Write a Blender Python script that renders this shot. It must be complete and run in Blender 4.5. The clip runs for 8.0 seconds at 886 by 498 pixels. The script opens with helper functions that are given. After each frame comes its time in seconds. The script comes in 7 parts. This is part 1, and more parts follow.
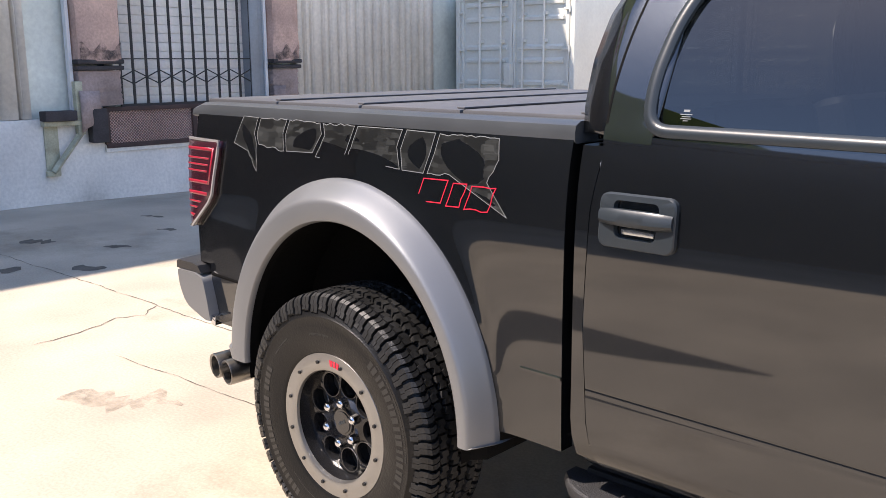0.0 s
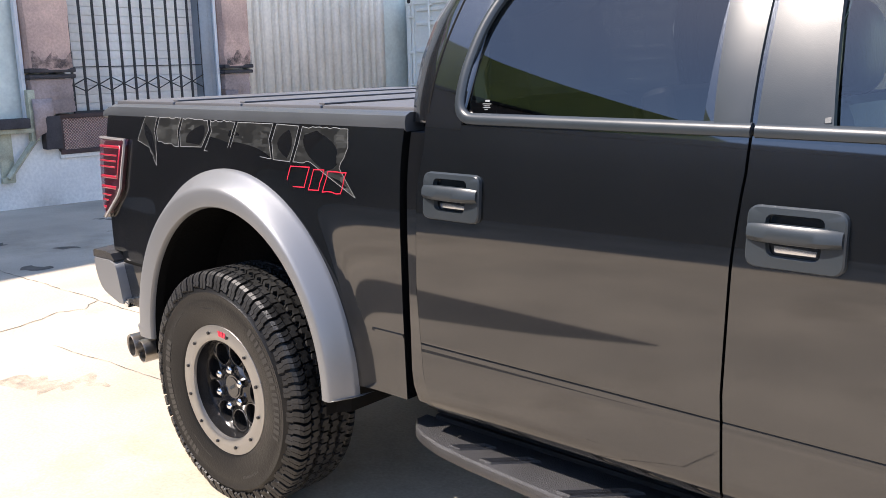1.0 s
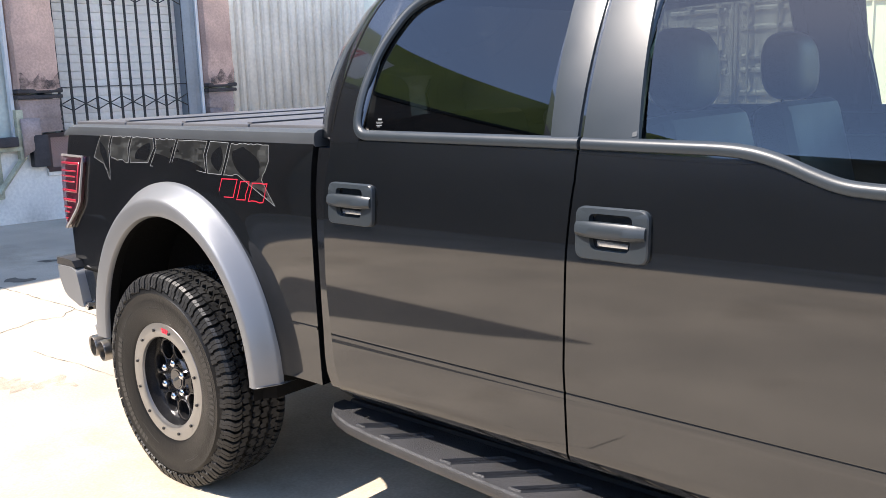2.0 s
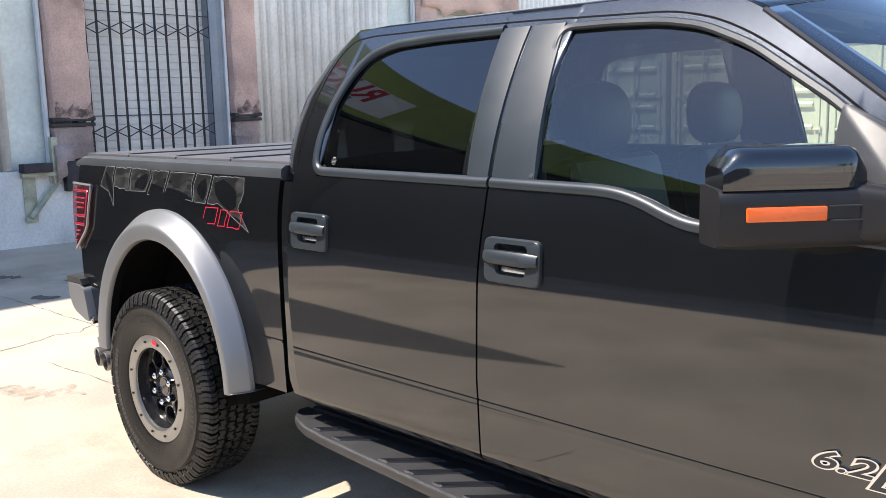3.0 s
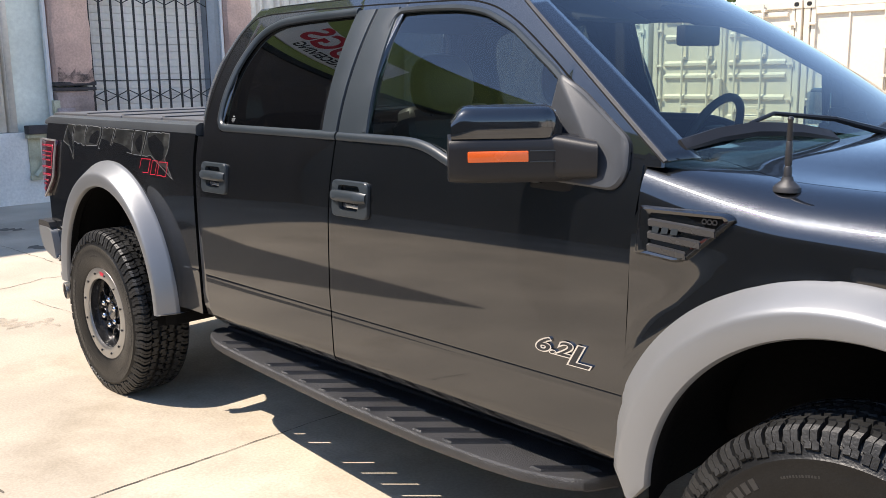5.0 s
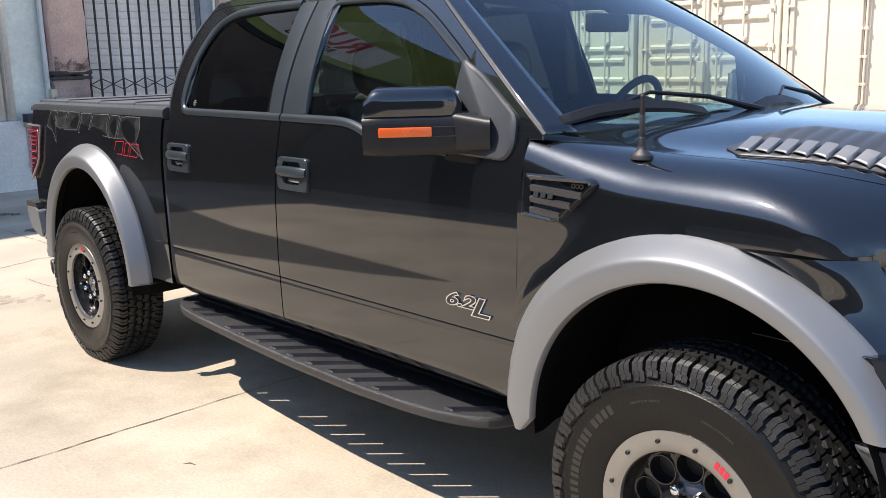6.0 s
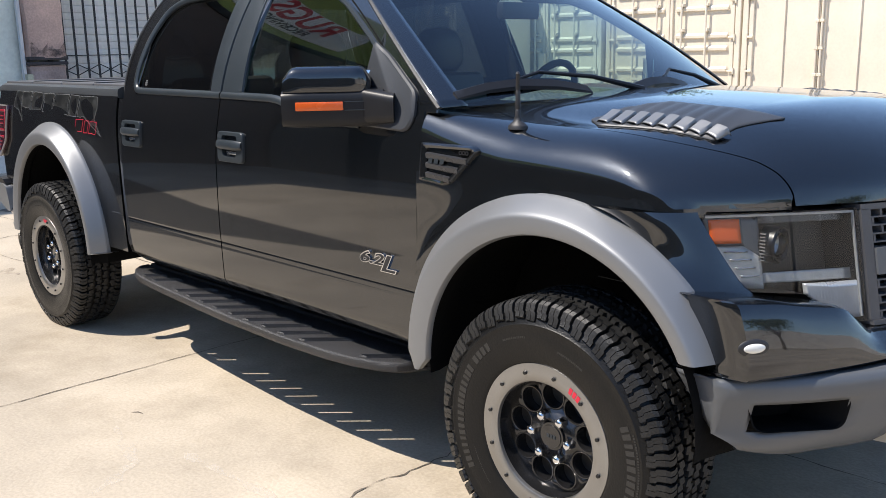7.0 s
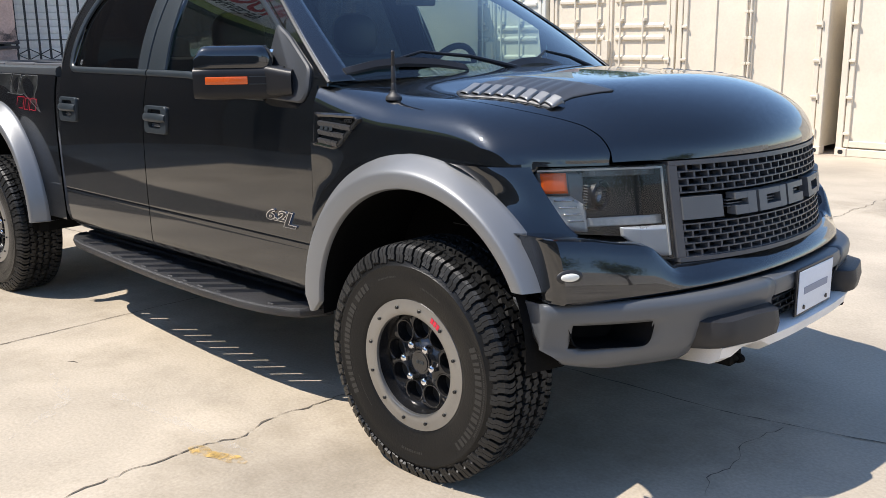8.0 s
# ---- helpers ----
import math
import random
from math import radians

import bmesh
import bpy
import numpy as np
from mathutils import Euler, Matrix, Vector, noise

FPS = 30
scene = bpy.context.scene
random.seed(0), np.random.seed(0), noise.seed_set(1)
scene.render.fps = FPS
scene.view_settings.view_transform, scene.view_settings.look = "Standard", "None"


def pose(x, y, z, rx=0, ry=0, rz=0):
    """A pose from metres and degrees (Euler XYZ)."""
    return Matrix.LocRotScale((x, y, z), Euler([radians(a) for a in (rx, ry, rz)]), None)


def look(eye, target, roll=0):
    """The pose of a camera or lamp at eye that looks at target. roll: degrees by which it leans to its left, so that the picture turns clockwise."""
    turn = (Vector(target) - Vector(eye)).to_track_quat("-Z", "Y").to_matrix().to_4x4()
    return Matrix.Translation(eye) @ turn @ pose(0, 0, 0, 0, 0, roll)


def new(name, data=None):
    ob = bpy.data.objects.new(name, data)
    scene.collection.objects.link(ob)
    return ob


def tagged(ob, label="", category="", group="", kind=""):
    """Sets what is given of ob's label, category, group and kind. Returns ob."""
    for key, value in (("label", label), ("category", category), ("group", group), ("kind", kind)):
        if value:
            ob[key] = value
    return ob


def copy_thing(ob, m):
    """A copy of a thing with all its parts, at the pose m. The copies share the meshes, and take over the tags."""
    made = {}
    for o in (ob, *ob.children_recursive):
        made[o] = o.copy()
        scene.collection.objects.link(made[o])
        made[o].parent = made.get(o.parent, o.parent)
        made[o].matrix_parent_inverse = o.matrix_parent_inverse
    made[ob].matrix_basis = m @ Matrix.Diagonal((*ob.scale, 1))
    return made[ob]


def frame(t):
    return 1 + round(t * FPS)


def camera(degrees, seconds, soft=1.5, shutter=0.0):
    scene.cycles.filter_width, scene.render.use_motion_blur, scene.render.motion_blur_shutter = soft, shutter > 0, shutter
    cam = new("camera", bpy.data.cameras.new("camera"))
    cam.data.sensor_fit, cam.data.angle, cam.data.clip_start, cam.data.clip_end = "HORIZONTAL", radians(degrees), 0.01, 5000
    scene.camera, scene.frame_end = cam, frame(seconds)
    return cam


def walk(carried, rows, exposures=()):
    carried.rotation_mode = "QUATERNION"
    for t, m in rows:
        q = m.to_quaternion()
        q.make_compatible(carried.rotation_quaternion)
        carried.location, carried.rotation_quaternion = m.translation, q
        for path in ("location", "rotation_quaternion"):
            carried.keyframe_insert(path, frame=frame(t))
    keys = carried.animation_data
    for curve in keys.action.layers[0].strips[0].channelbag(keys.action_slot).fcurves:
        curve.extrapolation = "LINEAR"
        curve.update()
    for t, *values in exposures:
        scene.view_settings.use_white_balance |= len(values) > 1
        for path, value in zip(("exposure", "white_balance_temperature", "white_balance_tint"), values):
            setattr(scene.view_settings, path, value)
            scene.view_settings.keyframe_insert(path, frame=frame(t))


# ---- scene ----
cam = camera(51.8, 8.0, soft=0.8)
PATH = [
    (0, (2.048, -2.781, 1.55), (0.71, -1.35, 1.144), -0.2),
    (0.5, (2.338, -2.774, 1.55), (1.006, -1.337, 1.145), -0.8),
    (1, (2.575, -2.806, 1.54), (1.27, -1.344, 1.138), -1.3),
    (1.5, (2.807, -2.862, 1.548), (1.516, -1.386, 1.153), -2.2),
    (2, (3.042, -2.86, 1.559), (1.731, -1.396, 1.187), -1.9),
    (2.2, (3.145, -2.894, 1.562), (1.827, -1.43, 1.215), -1.2),
    (3.3, (3.642, -2.925, 1.614), (2.253, -1.518, 1.311), -1.6),
    (3.5, (3.728, -2.934, 1.612), (2.336, -1.53, 1.311), -1.6),
    (4, (3.969, -2.916, 1.599), (2.575, -1.52, 1.268), -0.9),
    (4.2, (4.061, -2.903, 1.593), (2.663, -1.516, 1.243), -0.4),
    (5.3, (4.532, -2.996, 1.599), (3.124, -1.629, 1.212), -1.2),
    (5.5, (4.617, -3.006, 1.598), (3.21, -1.64, 1.205), -1.5),
    (6, (4.859, -3.005, 1.592), (3.444, -1.65, 1.185), -1.5),
    (6.5, (5.094, -3.02, 1.58), (3.677, -1.672, 1.163), -1.3),
    (7, (5.311, -3.07, 1.559), (3.919, -1.699, 1.132), -1.1),
    (7.5, (5.557, -3.12, 1.545), (4.213, -1.709, 1.098), -1.0),
    (8, (5.853, -3.207, 1.527), (4.518, -1.787, 1.077), -0.7),
]
walk(cam, [(t, look(eye, target, roll)) for t, eye, target, roll in PATH], [(0.0, 1.18, 6850, 17), (1.0, 1.42, 6700, 15), (2.0, 1.52, 6600, 13), (3.5, 1.12, 6680, 12), (5.5, 1.06, 6750, 12), (6.5, 0.88, 6600, 11), (8.0, 0.70, 6450, 10)])

# ---- light: a high sun from the side of the yard, blue sky, exposure ----
SUN = Vector((-0.39, -0.50, 1.0)).normalized()
world = bpy.data.worlds.new("sky")
scene.world = world
world.use_nodes = True
sky = world.node_tree.nodes.new("ShaderNodeTexSky")
sky.sky_type = "NISHITA"
sky.sun_disc = False
sky.sun_elevation = math.asin(SUN.z)
sky.sun_rotation = math.atan2(SUN.x, SUN.y)
sky.air_density, sky.dust_density, sky.ozone_density = 1.0, 0.25, 3.8
background = world.node_tree.nodes["Background"]
background.inputs["Strength"].default_value = 0.145
world.node_tree.links.new(sky.outputs["Color"], background.inputs["Color"])
sun = new("sun", bpy.data.lights.new("sun", "SUN"))
sun.data.energy, sun.data.angle, sun.data.color = 4.0, radians(0.55), (1.0, 0.925, 0.83)
sun.matrix_world = look(SUN * 30, (0, 0, 0))


# ---- materials ----
def material(name, base, rough=0.5, metal=0.0, vary=0.15, scale=3.0, fine=60.0, bump=0.15, coat=0.0, coat_rough=0.03, coat_ior=1.5, spec=0.5, tint=None, stains=0.0):
    """A surface with colour and gloss that vary at two scales, and fine relief."""
    m = bpy.data.materials.new(name)
    m.use_nodes = True
    n, link = m.node_tree.nodes, m.node_tree.links.new
    s = n["Principled BSDF"]
    where = n.new("ShaderNodeTexCoord").outputs["Object"]
    big, small = n.new("ShaderNodeTexNoise"), n.new("ShaderNodeTexNoise")
    big.inputs["Scale"].default_value, small.inputs["Scale"].default_value = scale, fine
    big.inputs["Detail"].default_value, small.inputs["Detail"].default_value = 6, 4
    link(where, big.inputs["Vector"]), link(where, small.inputs["Vector"])
    ramp = n.new("ShaderNodeValToRGB")
    dark = tint or tuple(c * (1 - vary * 1.6) for c in base)
    ramp.color_ramp.elements[0].position, ramp.color_ramp.elements[1].position = 0.32, 0.68
    ramp.color_ramp.elements[0].color, ramp.color_ramp.elements[1].color = (*dark, 1), (*[min(1, c * (1 + vary * 0.6)) for c in base], 1)
    link(big.outputs["Fac"], ramp.inputs["Fac"])
    grain = n.new("ShaderNodeMix")
    grain.data_type, grain.blend_type = "RGBA", "MULTIPLY"
    grain.inputs[0].default_value = min(1.0, vary * 2.5)
    link(ramp.outputs["Color"], grain.inputs[6])
    gray = n.new("ShaderNodeMapRange")
    gray.inputs[1].default_value, gray.inputs[2].default_value, gray.inputs[3].default_value, gray.inputs[4].default_value = 0.3, 0.7, 0.7, 1.15
    link(small.outputs["Fac"], gray.inputs[0]), link(gray.outputs[0], grain.inputs[7])
    colour = grain.outputs[2]
    if stains:
        blot, mask, over = n.new("ShaderNodeTexNoise"), n.new("ShaderNodeValToRGB"), n.new("ShaderNodeMix")
        blot.inputs["Scale"].default_value, blot.inputs["Detail"].default_value, blot.inputs["Roughness"].default_value = scale * 0.45, 9, 0.68
        link(where, blot.inputs["Vector"]), link(blot.outputs["Fac"], mask.inputs["Fac"])
        mask.color_ramp.elements[0].position, mask.color_ramp.elements[1].position = 0.53, 0.68
        over.data_type, over.blend_type = "RGBA", "MULTIPLY"
        over.inputs[7].default_value = (1 - stains, 1 - stains * 1.05, 1 - stains * 1.15, 1)
        link(mask.outputs["Color"], over.inputs[0]), link(colour, over.inputs[6])
        colour = over.outputs[2]
    link(colour, s.inputs["Base Color"])
    gloss = n.new("ShaderNodeMapRange")
    gloss.inputs[1].default_value, gloss.inputs[2].default_value = 0.3, 0.7
    gloss.inputs[3].default_value, gloss.inputs[4].default_value = max(0.0, rough - 0.07 * min(1, rough * 2)), min(1, rough + 0.07 * min(1, rough * 2))
    link(big.outputs["Fac"], gloss.inputs[0]), link(gloss.outputs[0], s.inputs["Roughness"])
    if bump:
        b = n.new("ShaderNodeBump")
        b.inputs["Strength"].default_value, b.inputs["Distance"].default_value = bump, 0.01
        link(small.outputs["Fac"], b.inputs["Height"]), link(b.outputs["Normal"], s.inputs["Normal"])
    s.inputs["Metallic"].default_value = metal
    s.inputs["Specular IOR Level"].default_value = spec
    s.inputs["Coat Weight"].default_value, s.inputs["Coat Roughness"].default_value, s.inputs["Coat IOR"].default_value = coat, coat_rough, coat_ior
    return m


def glass(name, tint, gloss_ior=1.5, rough=0.0):
    """Thin tinted glass: clear by its tint, glossy by Fresnel."""
    m = bpy.data.materials.new(name)
    m.use_nodes = True
    n, link = m.node_tree.nodes, m.node_tree.links.new
    n.remove(n["Principled BSDF"])
    clear, shine, mix, fresnel = n.new("ShaderNodeBsdfTransparent"), n.new("ShaderNodeBsdfGlossy"), n.new("ShaderNodeMixShader"), n.new("ShaderNodeLayerWeight")
    clear.inputs["Color"].default_value = (*tint, 1)
    shine.inputs["Roughness"].default_value = rough
    f0 = ((gloss_ior - 1) / (gloss_ior + 1)) ** 2
    fresnel.inputs["Blend"].default_value = 0.5
    power, scaled = n.new("ShaderNodeMath"), n.new("ShaderNodeMath")
    power.operation, power.inputs[1].default_value = "POWER", 4.0
    scaled.operation, scaled.inputs[1].default_value, scaled.inputs[2].default_value = "MULTIPLY_ADD", 1 - f0, f0
    link(fresnel.outputs["Facing"], power.inputs[0]), link(power.outputs[0], scaled.inputs[0]), link(scaled.outputs[0], mix.inputs[0])
    link(clear.outputs[0], mix.inputs[1]), link(shine.outputs[0], mix.inputs[2])
    link(mix.outputs[0], n["Material Output"].inputs["Surface"])
    return m


def car_paint():
    """Black metallic paint under clear coat, with fine flakes tilted this way and that."""
    m = material("black_paint", (0.004, 0.0042, 0.005), 0.34, 0.0, 0.1, 2, 900, 0.0, coat=1.0, coat_rough=0.036, coat_ior=1.74, spec=0.05)
    n, link = m.node_tree.nodes, m.node_tree.links.new
    s = n["Principled BSDF"]
    flake = n.new("ShaderNodeTexVoronoi")
    flake.inputs["Scale"].default_value = 1500
    link(n["Texture Coordinate"].outputs["Object"], flake.inputs["Vector"])
    split = n.new("ShaderNodeSeparateColor")
    link(flake.outputs["Color"], split.inputs["Color"])
    pick = n.new("ShaderNodeMath")
    pick.operation, pick.inputs[1].default_value = "GREATER_THAN", 0.5
    link(split.outputs["Red"], pick.inputs[0])
    link(pick.outputs[0], s.inputs["Metallic"])
    mix = n.new("ShaderNodeMix")
    mix.data_type = "RGBA"
    link(pick.outputs[0], mix.inputs[0])
    mix.inputs[6].default_value, mix.inputs[7].default_value = (0.0062, 0.0068, 0.0076, 1), (0.022, 0.0250, 0.0300, 1)
    link(mix.outputs[2], s.inputs["Base Color"])
    tilt, add, unit, geo = n.new("ShaderNodeVectorMath"), n.new("ShaderNodeVectorMath"), n.new("ShaderNodeVectorMath"), n.new("ShaderNodeNewGeometry")
    centre = n.new("ShaderNodeVectorMath")
    centre.operation, centre.inputs[1].default_value = "SUBTRACT", (0.5, 0.5, 0.5)
    link(flake.outputs["Color"], centre.inputs[0])
    tilt.operation, tilt.inputs[3].default_value = "SCALE", 0.13
    link(centre.outputs[0], tilt.inputs[0])
    add.operation, unit.operation = "ADD", "NORMALIZE"
    link(geo.outputs["Normal"], add.inputs[0]), link(tilt.outputs[0], add.inputs[1]), link(add.outputs[0], unit.inputs[0])
    link(unit.outputs[0], s.inputs["Normal"])
    return m


PAINT = car_paint()
FLARE = material("satin_grey_flare", (0.228, 0.233, 0.238), 0.42, 0.48, 0.04, 2, 500, 0.03, spec=0.5)
BUMPER = material("satin_grey_bumper", (0.119, 0.125, 0.132), 0.42, 0.3, 0.05, 3, 500, 0.04, spec=0.5)
VENT = material("satin_dark_vent", (0.05, 0.052, 0.056), 0.42, 0.1, 0.08, 5, 400, 0.06)
MIRROR_BLACK = material("mirror_black_plastic", (0.016, 0.016, 0.0175), 0.38, 0, 0.1, 5, 400, 0.06, spec=0.28)
PLASTIC = material("black_plastic", (0.022, 0.022, 0.024), 0.5, 0, 0.12, 5, 400, 0.12)
SATIN = material("satin_black_trim", (0.026, 0.033, 0.039), 0.35, 0.0, 0.06, 5, 500, 0.04, spec=0.40)
RUBBER = material("tyre_rubber", (0.0066, 0.0067, 0.0070), 0.36, 0, 0.25, 9, 160, 0.14, spec=0.24, tint=(0.0096, 0.0096, 0.0094))
TREAD = material("worn_tread_rubber", (0.019, 0.019, 0.0188), 0.5, 0, 0.25, 14, 160, 0.2, spec=0.4, tint=(0.010, 0.010, 0.0098))
CAP = material("satin_rail_plastic", (0.060, 0.066, 0.072), 0.38, 0.0, 0.08, 5, 400, 0.06, spec=0.5)
SAIL = material("satin_grey_sail", (0.040, 0.043, 0.048), 0.42, 0.0, 0.06, 5, 500, 0.05, spec=0.4)
LETTER = material("raised_rubber_lettering", (0.022, 0.0215, 0.021), 0.45, 0, 0.1, 9, 200, 0.1)
UNDER = material("underbody_black", (0.005, 0.005, 0.005), 0.8, 0, 0.2, 4, 60, 0.2, spec=0.1)
RING = material("machined_ring", (0.34, 0.335, 0.325), 0.32, 0.85, 0.06, 6, 300, 0.05)
RIM = material("black_rim", (0.014, 0.014, 0.015), 0.22, 0.1, 0.08, 6, 300, 0.02, coat=0.6, coat_rough=0.08)
CHROME = material("chrome", (0.72, 0.72, 0.73), 0.08, 1.0, 0.03, 5, 200, 0.0)
STEEL = material("steel_exhaust", (0.30, 0.29, 0.28), 0.32, 1.0, 0.1, 8, 200, 0.03)
STEP = material("textured_step_black", (0.036, 0.036, 0.038), 0.40, 0, 0.15, 6, 260, 0.55)
RED = material("red_decal", (0.62, 0.02, 0.05), 0.4, 0, 0.05, 4, 100, 0.0)
OUTLINE = material("silver_decal_line", (0.24, 0.25, 0.25), 0.4, 0, 0.05, 4, 100, 0.0)
RED_LENS = material("red_lens", (0.36, 0.016, 0.035), 0.2, 0, 0.05, 9, 200, 0.05, coat=0.5)
SMOKE = material("smoked_lens", (0.03, 0.025, 0.028), 0.15, 0, 0.1, 9, 200, 0.0, coat=0.6)
AMBER = material("amber_lens", (0.85, 0.13, 0.015), 0.25, 0, 0.05, 9, 300, 0.05, coat=0.4)
REFLECTOR = material("lamp_reflector", (0.62, 0.63, 0.64), 0.18, 0.85, 0.05, 9, 200, 0.03)
HOUSING = material("lamp_housing", (0.012, 0.0125, 0.014), 0.35, 0.1, 0.1, 6, 200, 0.03)
LAMP_RIM = material("pale_lamp_rim", (0.34, 0.32, 0.31), 0.25, 0.1, 0.05, 9, 200, 0.0, coat=0.5)
WHITE_LENS = material("white_lens", (0.8, 0.79, 0.72), 0.2, 0, 0.03, 9, 200, 0.0, coat=0.5)
SKID = material("skid_aluminium", (0.80, 0.79, 0.77), 0.45, 0.2, 0.06, 7, 250, 0.05)
PLATE = material("white_plate", (0.72, 0.75, 0.8), 0.4, 0, 0.04, 6, 200, 0.0)
BAR = material("grey_lettering_bar", (0.25, 0.28, 0.36), 0.5, 0, 0.04, 6, 200, 0.0)
SEAT = material("black_leather", (0.022, 0.022, 0.024), 0.5, 0, 0.15, 6, 150, 0.15)
CLOTH = material("dark_cabin_trim", (0.03, 0.03, 0.032), 0.7, 0, 0.15, 6, 150, 0.1)
CLEAR = glass("clear_lamp_lens", (0.74, 0.76, 0.77), 1.46)
RED_GLASS = material("dark_red_lens", (0.045, 0.010, 0.016), 0.15, 0, 0.15, 9, 200, 0.0, coat=0.6)
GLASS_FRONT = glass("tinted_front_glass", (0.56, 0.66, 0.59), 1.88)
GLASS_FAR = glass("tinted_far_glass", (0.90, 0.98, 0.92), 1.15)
GLASS_REAR = glass("privacy_glass", (0.085, 0.096, 0.105), 1.80)
GLASS_SHIELD = glass("windscreen_glass", (0.48, 0.57, 0.51), 1.72)
CONCRETE = material("yard_concrete", (0.49, 0.422, 0.328), 0.85, 0, 0.17, 0.9, 70, 0.22, stains=0.36)
CRACK = material("joint_dirt", (0.15, 0.128, 0.10), 0.9, 0, 0.3, 6, 60, 0.3)
# dark colour that stands in for a shadow cast on the concrete
GROUND_SHADE = material("tar_patch", (0.03, 0.03, 0.032), 0.8, 0, 0.2, 2, 60, 0.3)
YELLOW = material("worn_yellow_paint", (0.80, 0.52, 0.15), 0.7, 0, 0.3, 12, 80, 0.1)
CHALK = material("pale_scuff", (0.80, 0.74, 0.64), 0.8, 0, 0.15, 12, 80, 0.1)
PLINTH = material("whitewashed_plinth", (0.86, 0.81, 0.735), 0.8, 0, 0.14, 1.3, 30, 0.3, stains=0.22)
CORRUGATED = material("painted_corrugated_steel", (0.86, 0.80, 0.715), 0.55, 0.0, 0.13, 1.1, 20, 0.08, stains=0.18)
GREENISH = material("pale_green_steel", (0.74, 0.76, 0.67), 0.55, 0.0, 0.13, 1.2, 20, 0.08, stains=0.15)
SHUTTER = material("white_shutter", (0.88, 0.82, 0.74), 0.6, 0, 0.12, 1.5, 25, 0.08, stains=0.18)
PAD = material("faded_red_dock_pad", (0.66, 0.435, 0.345), 0.85, 0, 0.2, 1.8, 40, 0.4, stains=0.5)
PAD_DIRTY = material("sooty_red_dock_pad", (0.40, 0.30, 0.265), 0.85, 0, 0.25, 2.2, 40, 0.4, stains=0.6)
SOOT = material("dirty_rubber_band", (0.06, 0.05, 0.05), 0.8, 0, 0.3, 6, 60, 0.3)
SMEAR = material("sooty_fabric", (0.085, 0.066, 0.06), 0.9, 0, 0.4, 9, 50, 0.4, tint=(0.03, 0.025, 0.024))
IRON = material("black_wrought_iron", (0.022, 0.021, 0.022), 0.6, 0.2, 0.2, 8, 80, 0.2)
RUST = material("rusty_mesh", (0.26, 0.13, 0.11), 0.75, 0.1, 0.3, 9, 90, 0.3)
BRACKET = material("chipped_cream_steel", (0.52, 0.50, 0.36), 0.6, 0.1, 0.2, 6, 60, 0.15, stains=0.35)
CREAM = material("cream_container_paint", (0.78, 0.70, 0.57), 0.5, 0, 0.06, 1.2, 25, 0.06, stains=0.1)
VENT_SLAT = material("satin_vent_louvre", (0.055, 0.056, 0.06), 0.3, 0.4, 0.06, 6, 300, 0.03)
GREYWHITE = material("old_white_container", (0.72, 0.72, 0.66), 0.5, 0, 0.07, 1.2, 25, 0.06, stains=0.12)
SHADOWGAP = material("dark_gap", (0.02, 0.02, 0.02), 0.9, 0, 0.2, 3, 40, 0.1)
GREENWALL = material("olive_green_wall", (0.30, 0.36, 0.10), 0.8, 0, 0.08, 0.8, 20, 0.1, stains=0.1)
GREYWALL = material("grey_lower_wall", (0.10, 0.102, 0.095), 0.8, 0, 0.1, 0.8, 20, 0.1, stains=0.15)
BANNER = material("white_banner", (0.75, 0.74, 0.72), 0.6, 0, 0.04, 2, 60, 0.05)
BANNER_RED = material("banner_red_ink", (0.50, 0.02, 0.03), 0.6, 0, 0.04, 2, 60, 0.0)
BANNER_BLACK = material("banner_black_ink", (0.02, 0.02, 0.02), 0.6, 0, 0.04, 2, 60, 0.0)
BARK = material("bark", (0.16, 0.12, 0.09), 0.9, 0, 0.3, 6, 40, 0.5)
LEAF = material("leaves", (0.11, 0.16, 0.045), 0.6, 0, 0.3, 5, 40, 0.1)


def worn(m, scale, keep):
    """Lets the surface below show through in ragged patches."""
    n, link = m.node_tree.nodes, m.node_tree.links.new
    spots, ramp = n.new("ShaderNodeTexNoise"), n.new("ShaderNodeMapRange")
    spots.inputs["Scale"].default_value, spots.inputs["Detail"].default_value, spots.inputs["Roughness"].default_value = scale, 8, 0.7
    link(n["Texture Coordinate"].outputs["Object"], spots.inputs["Vector"])
    ramp.inputs[1].default_value, ramp.inputs[2].default_value, ramp.inputs[3].default_value, ramp.inputs[4].default_value = 0.40, 0.66, 0.0, keep
    link(spots.outputs["Fac"], ramp.inputs[0]), link(ramp.outputs[0], n["Principled BSDF"].inputs["Alpha"])


worn(SMEAR, 9, 1.0), worn(YELLOW, 16, 1.0), worn(CHALK, 5, 0.42)
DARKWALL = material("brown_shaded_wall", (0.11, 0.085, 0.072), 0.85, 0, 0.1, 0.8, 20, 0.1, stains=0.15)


# ---- building blocks ----
def finish(ob, angle=35):
    ob.data.polygons.foreach_set("use_smooth", [True] * len(ob.data.polygons))
    ob.data.set_sharp_from_angle(angle=radians(angle))
    return ob


def part(name, bm, mat, parent=None, label="", smooth=35, thick=0.0):
    """Links a bmesh as one mesh object, under a thing or a part."""
    mesh = bpy.data.meshes.new(name)
    bmesh.ops.recalc_face_normals(bm, faces=bm.faces)
    bm.to_mesh(mesh)
    bm.free()
    ob = new(name, mesh)
    if mat:
        mesh.materials.append(mat)
    ob.parent = parent
    if label:
        tagged(ob, label)
    finish(ob, smooth)
    if thick:
        mod = ob.modifiers.new("thickness", "SOLIDIFY")
        mod.thickness, mod.offset = thick, 0.0
    return ob


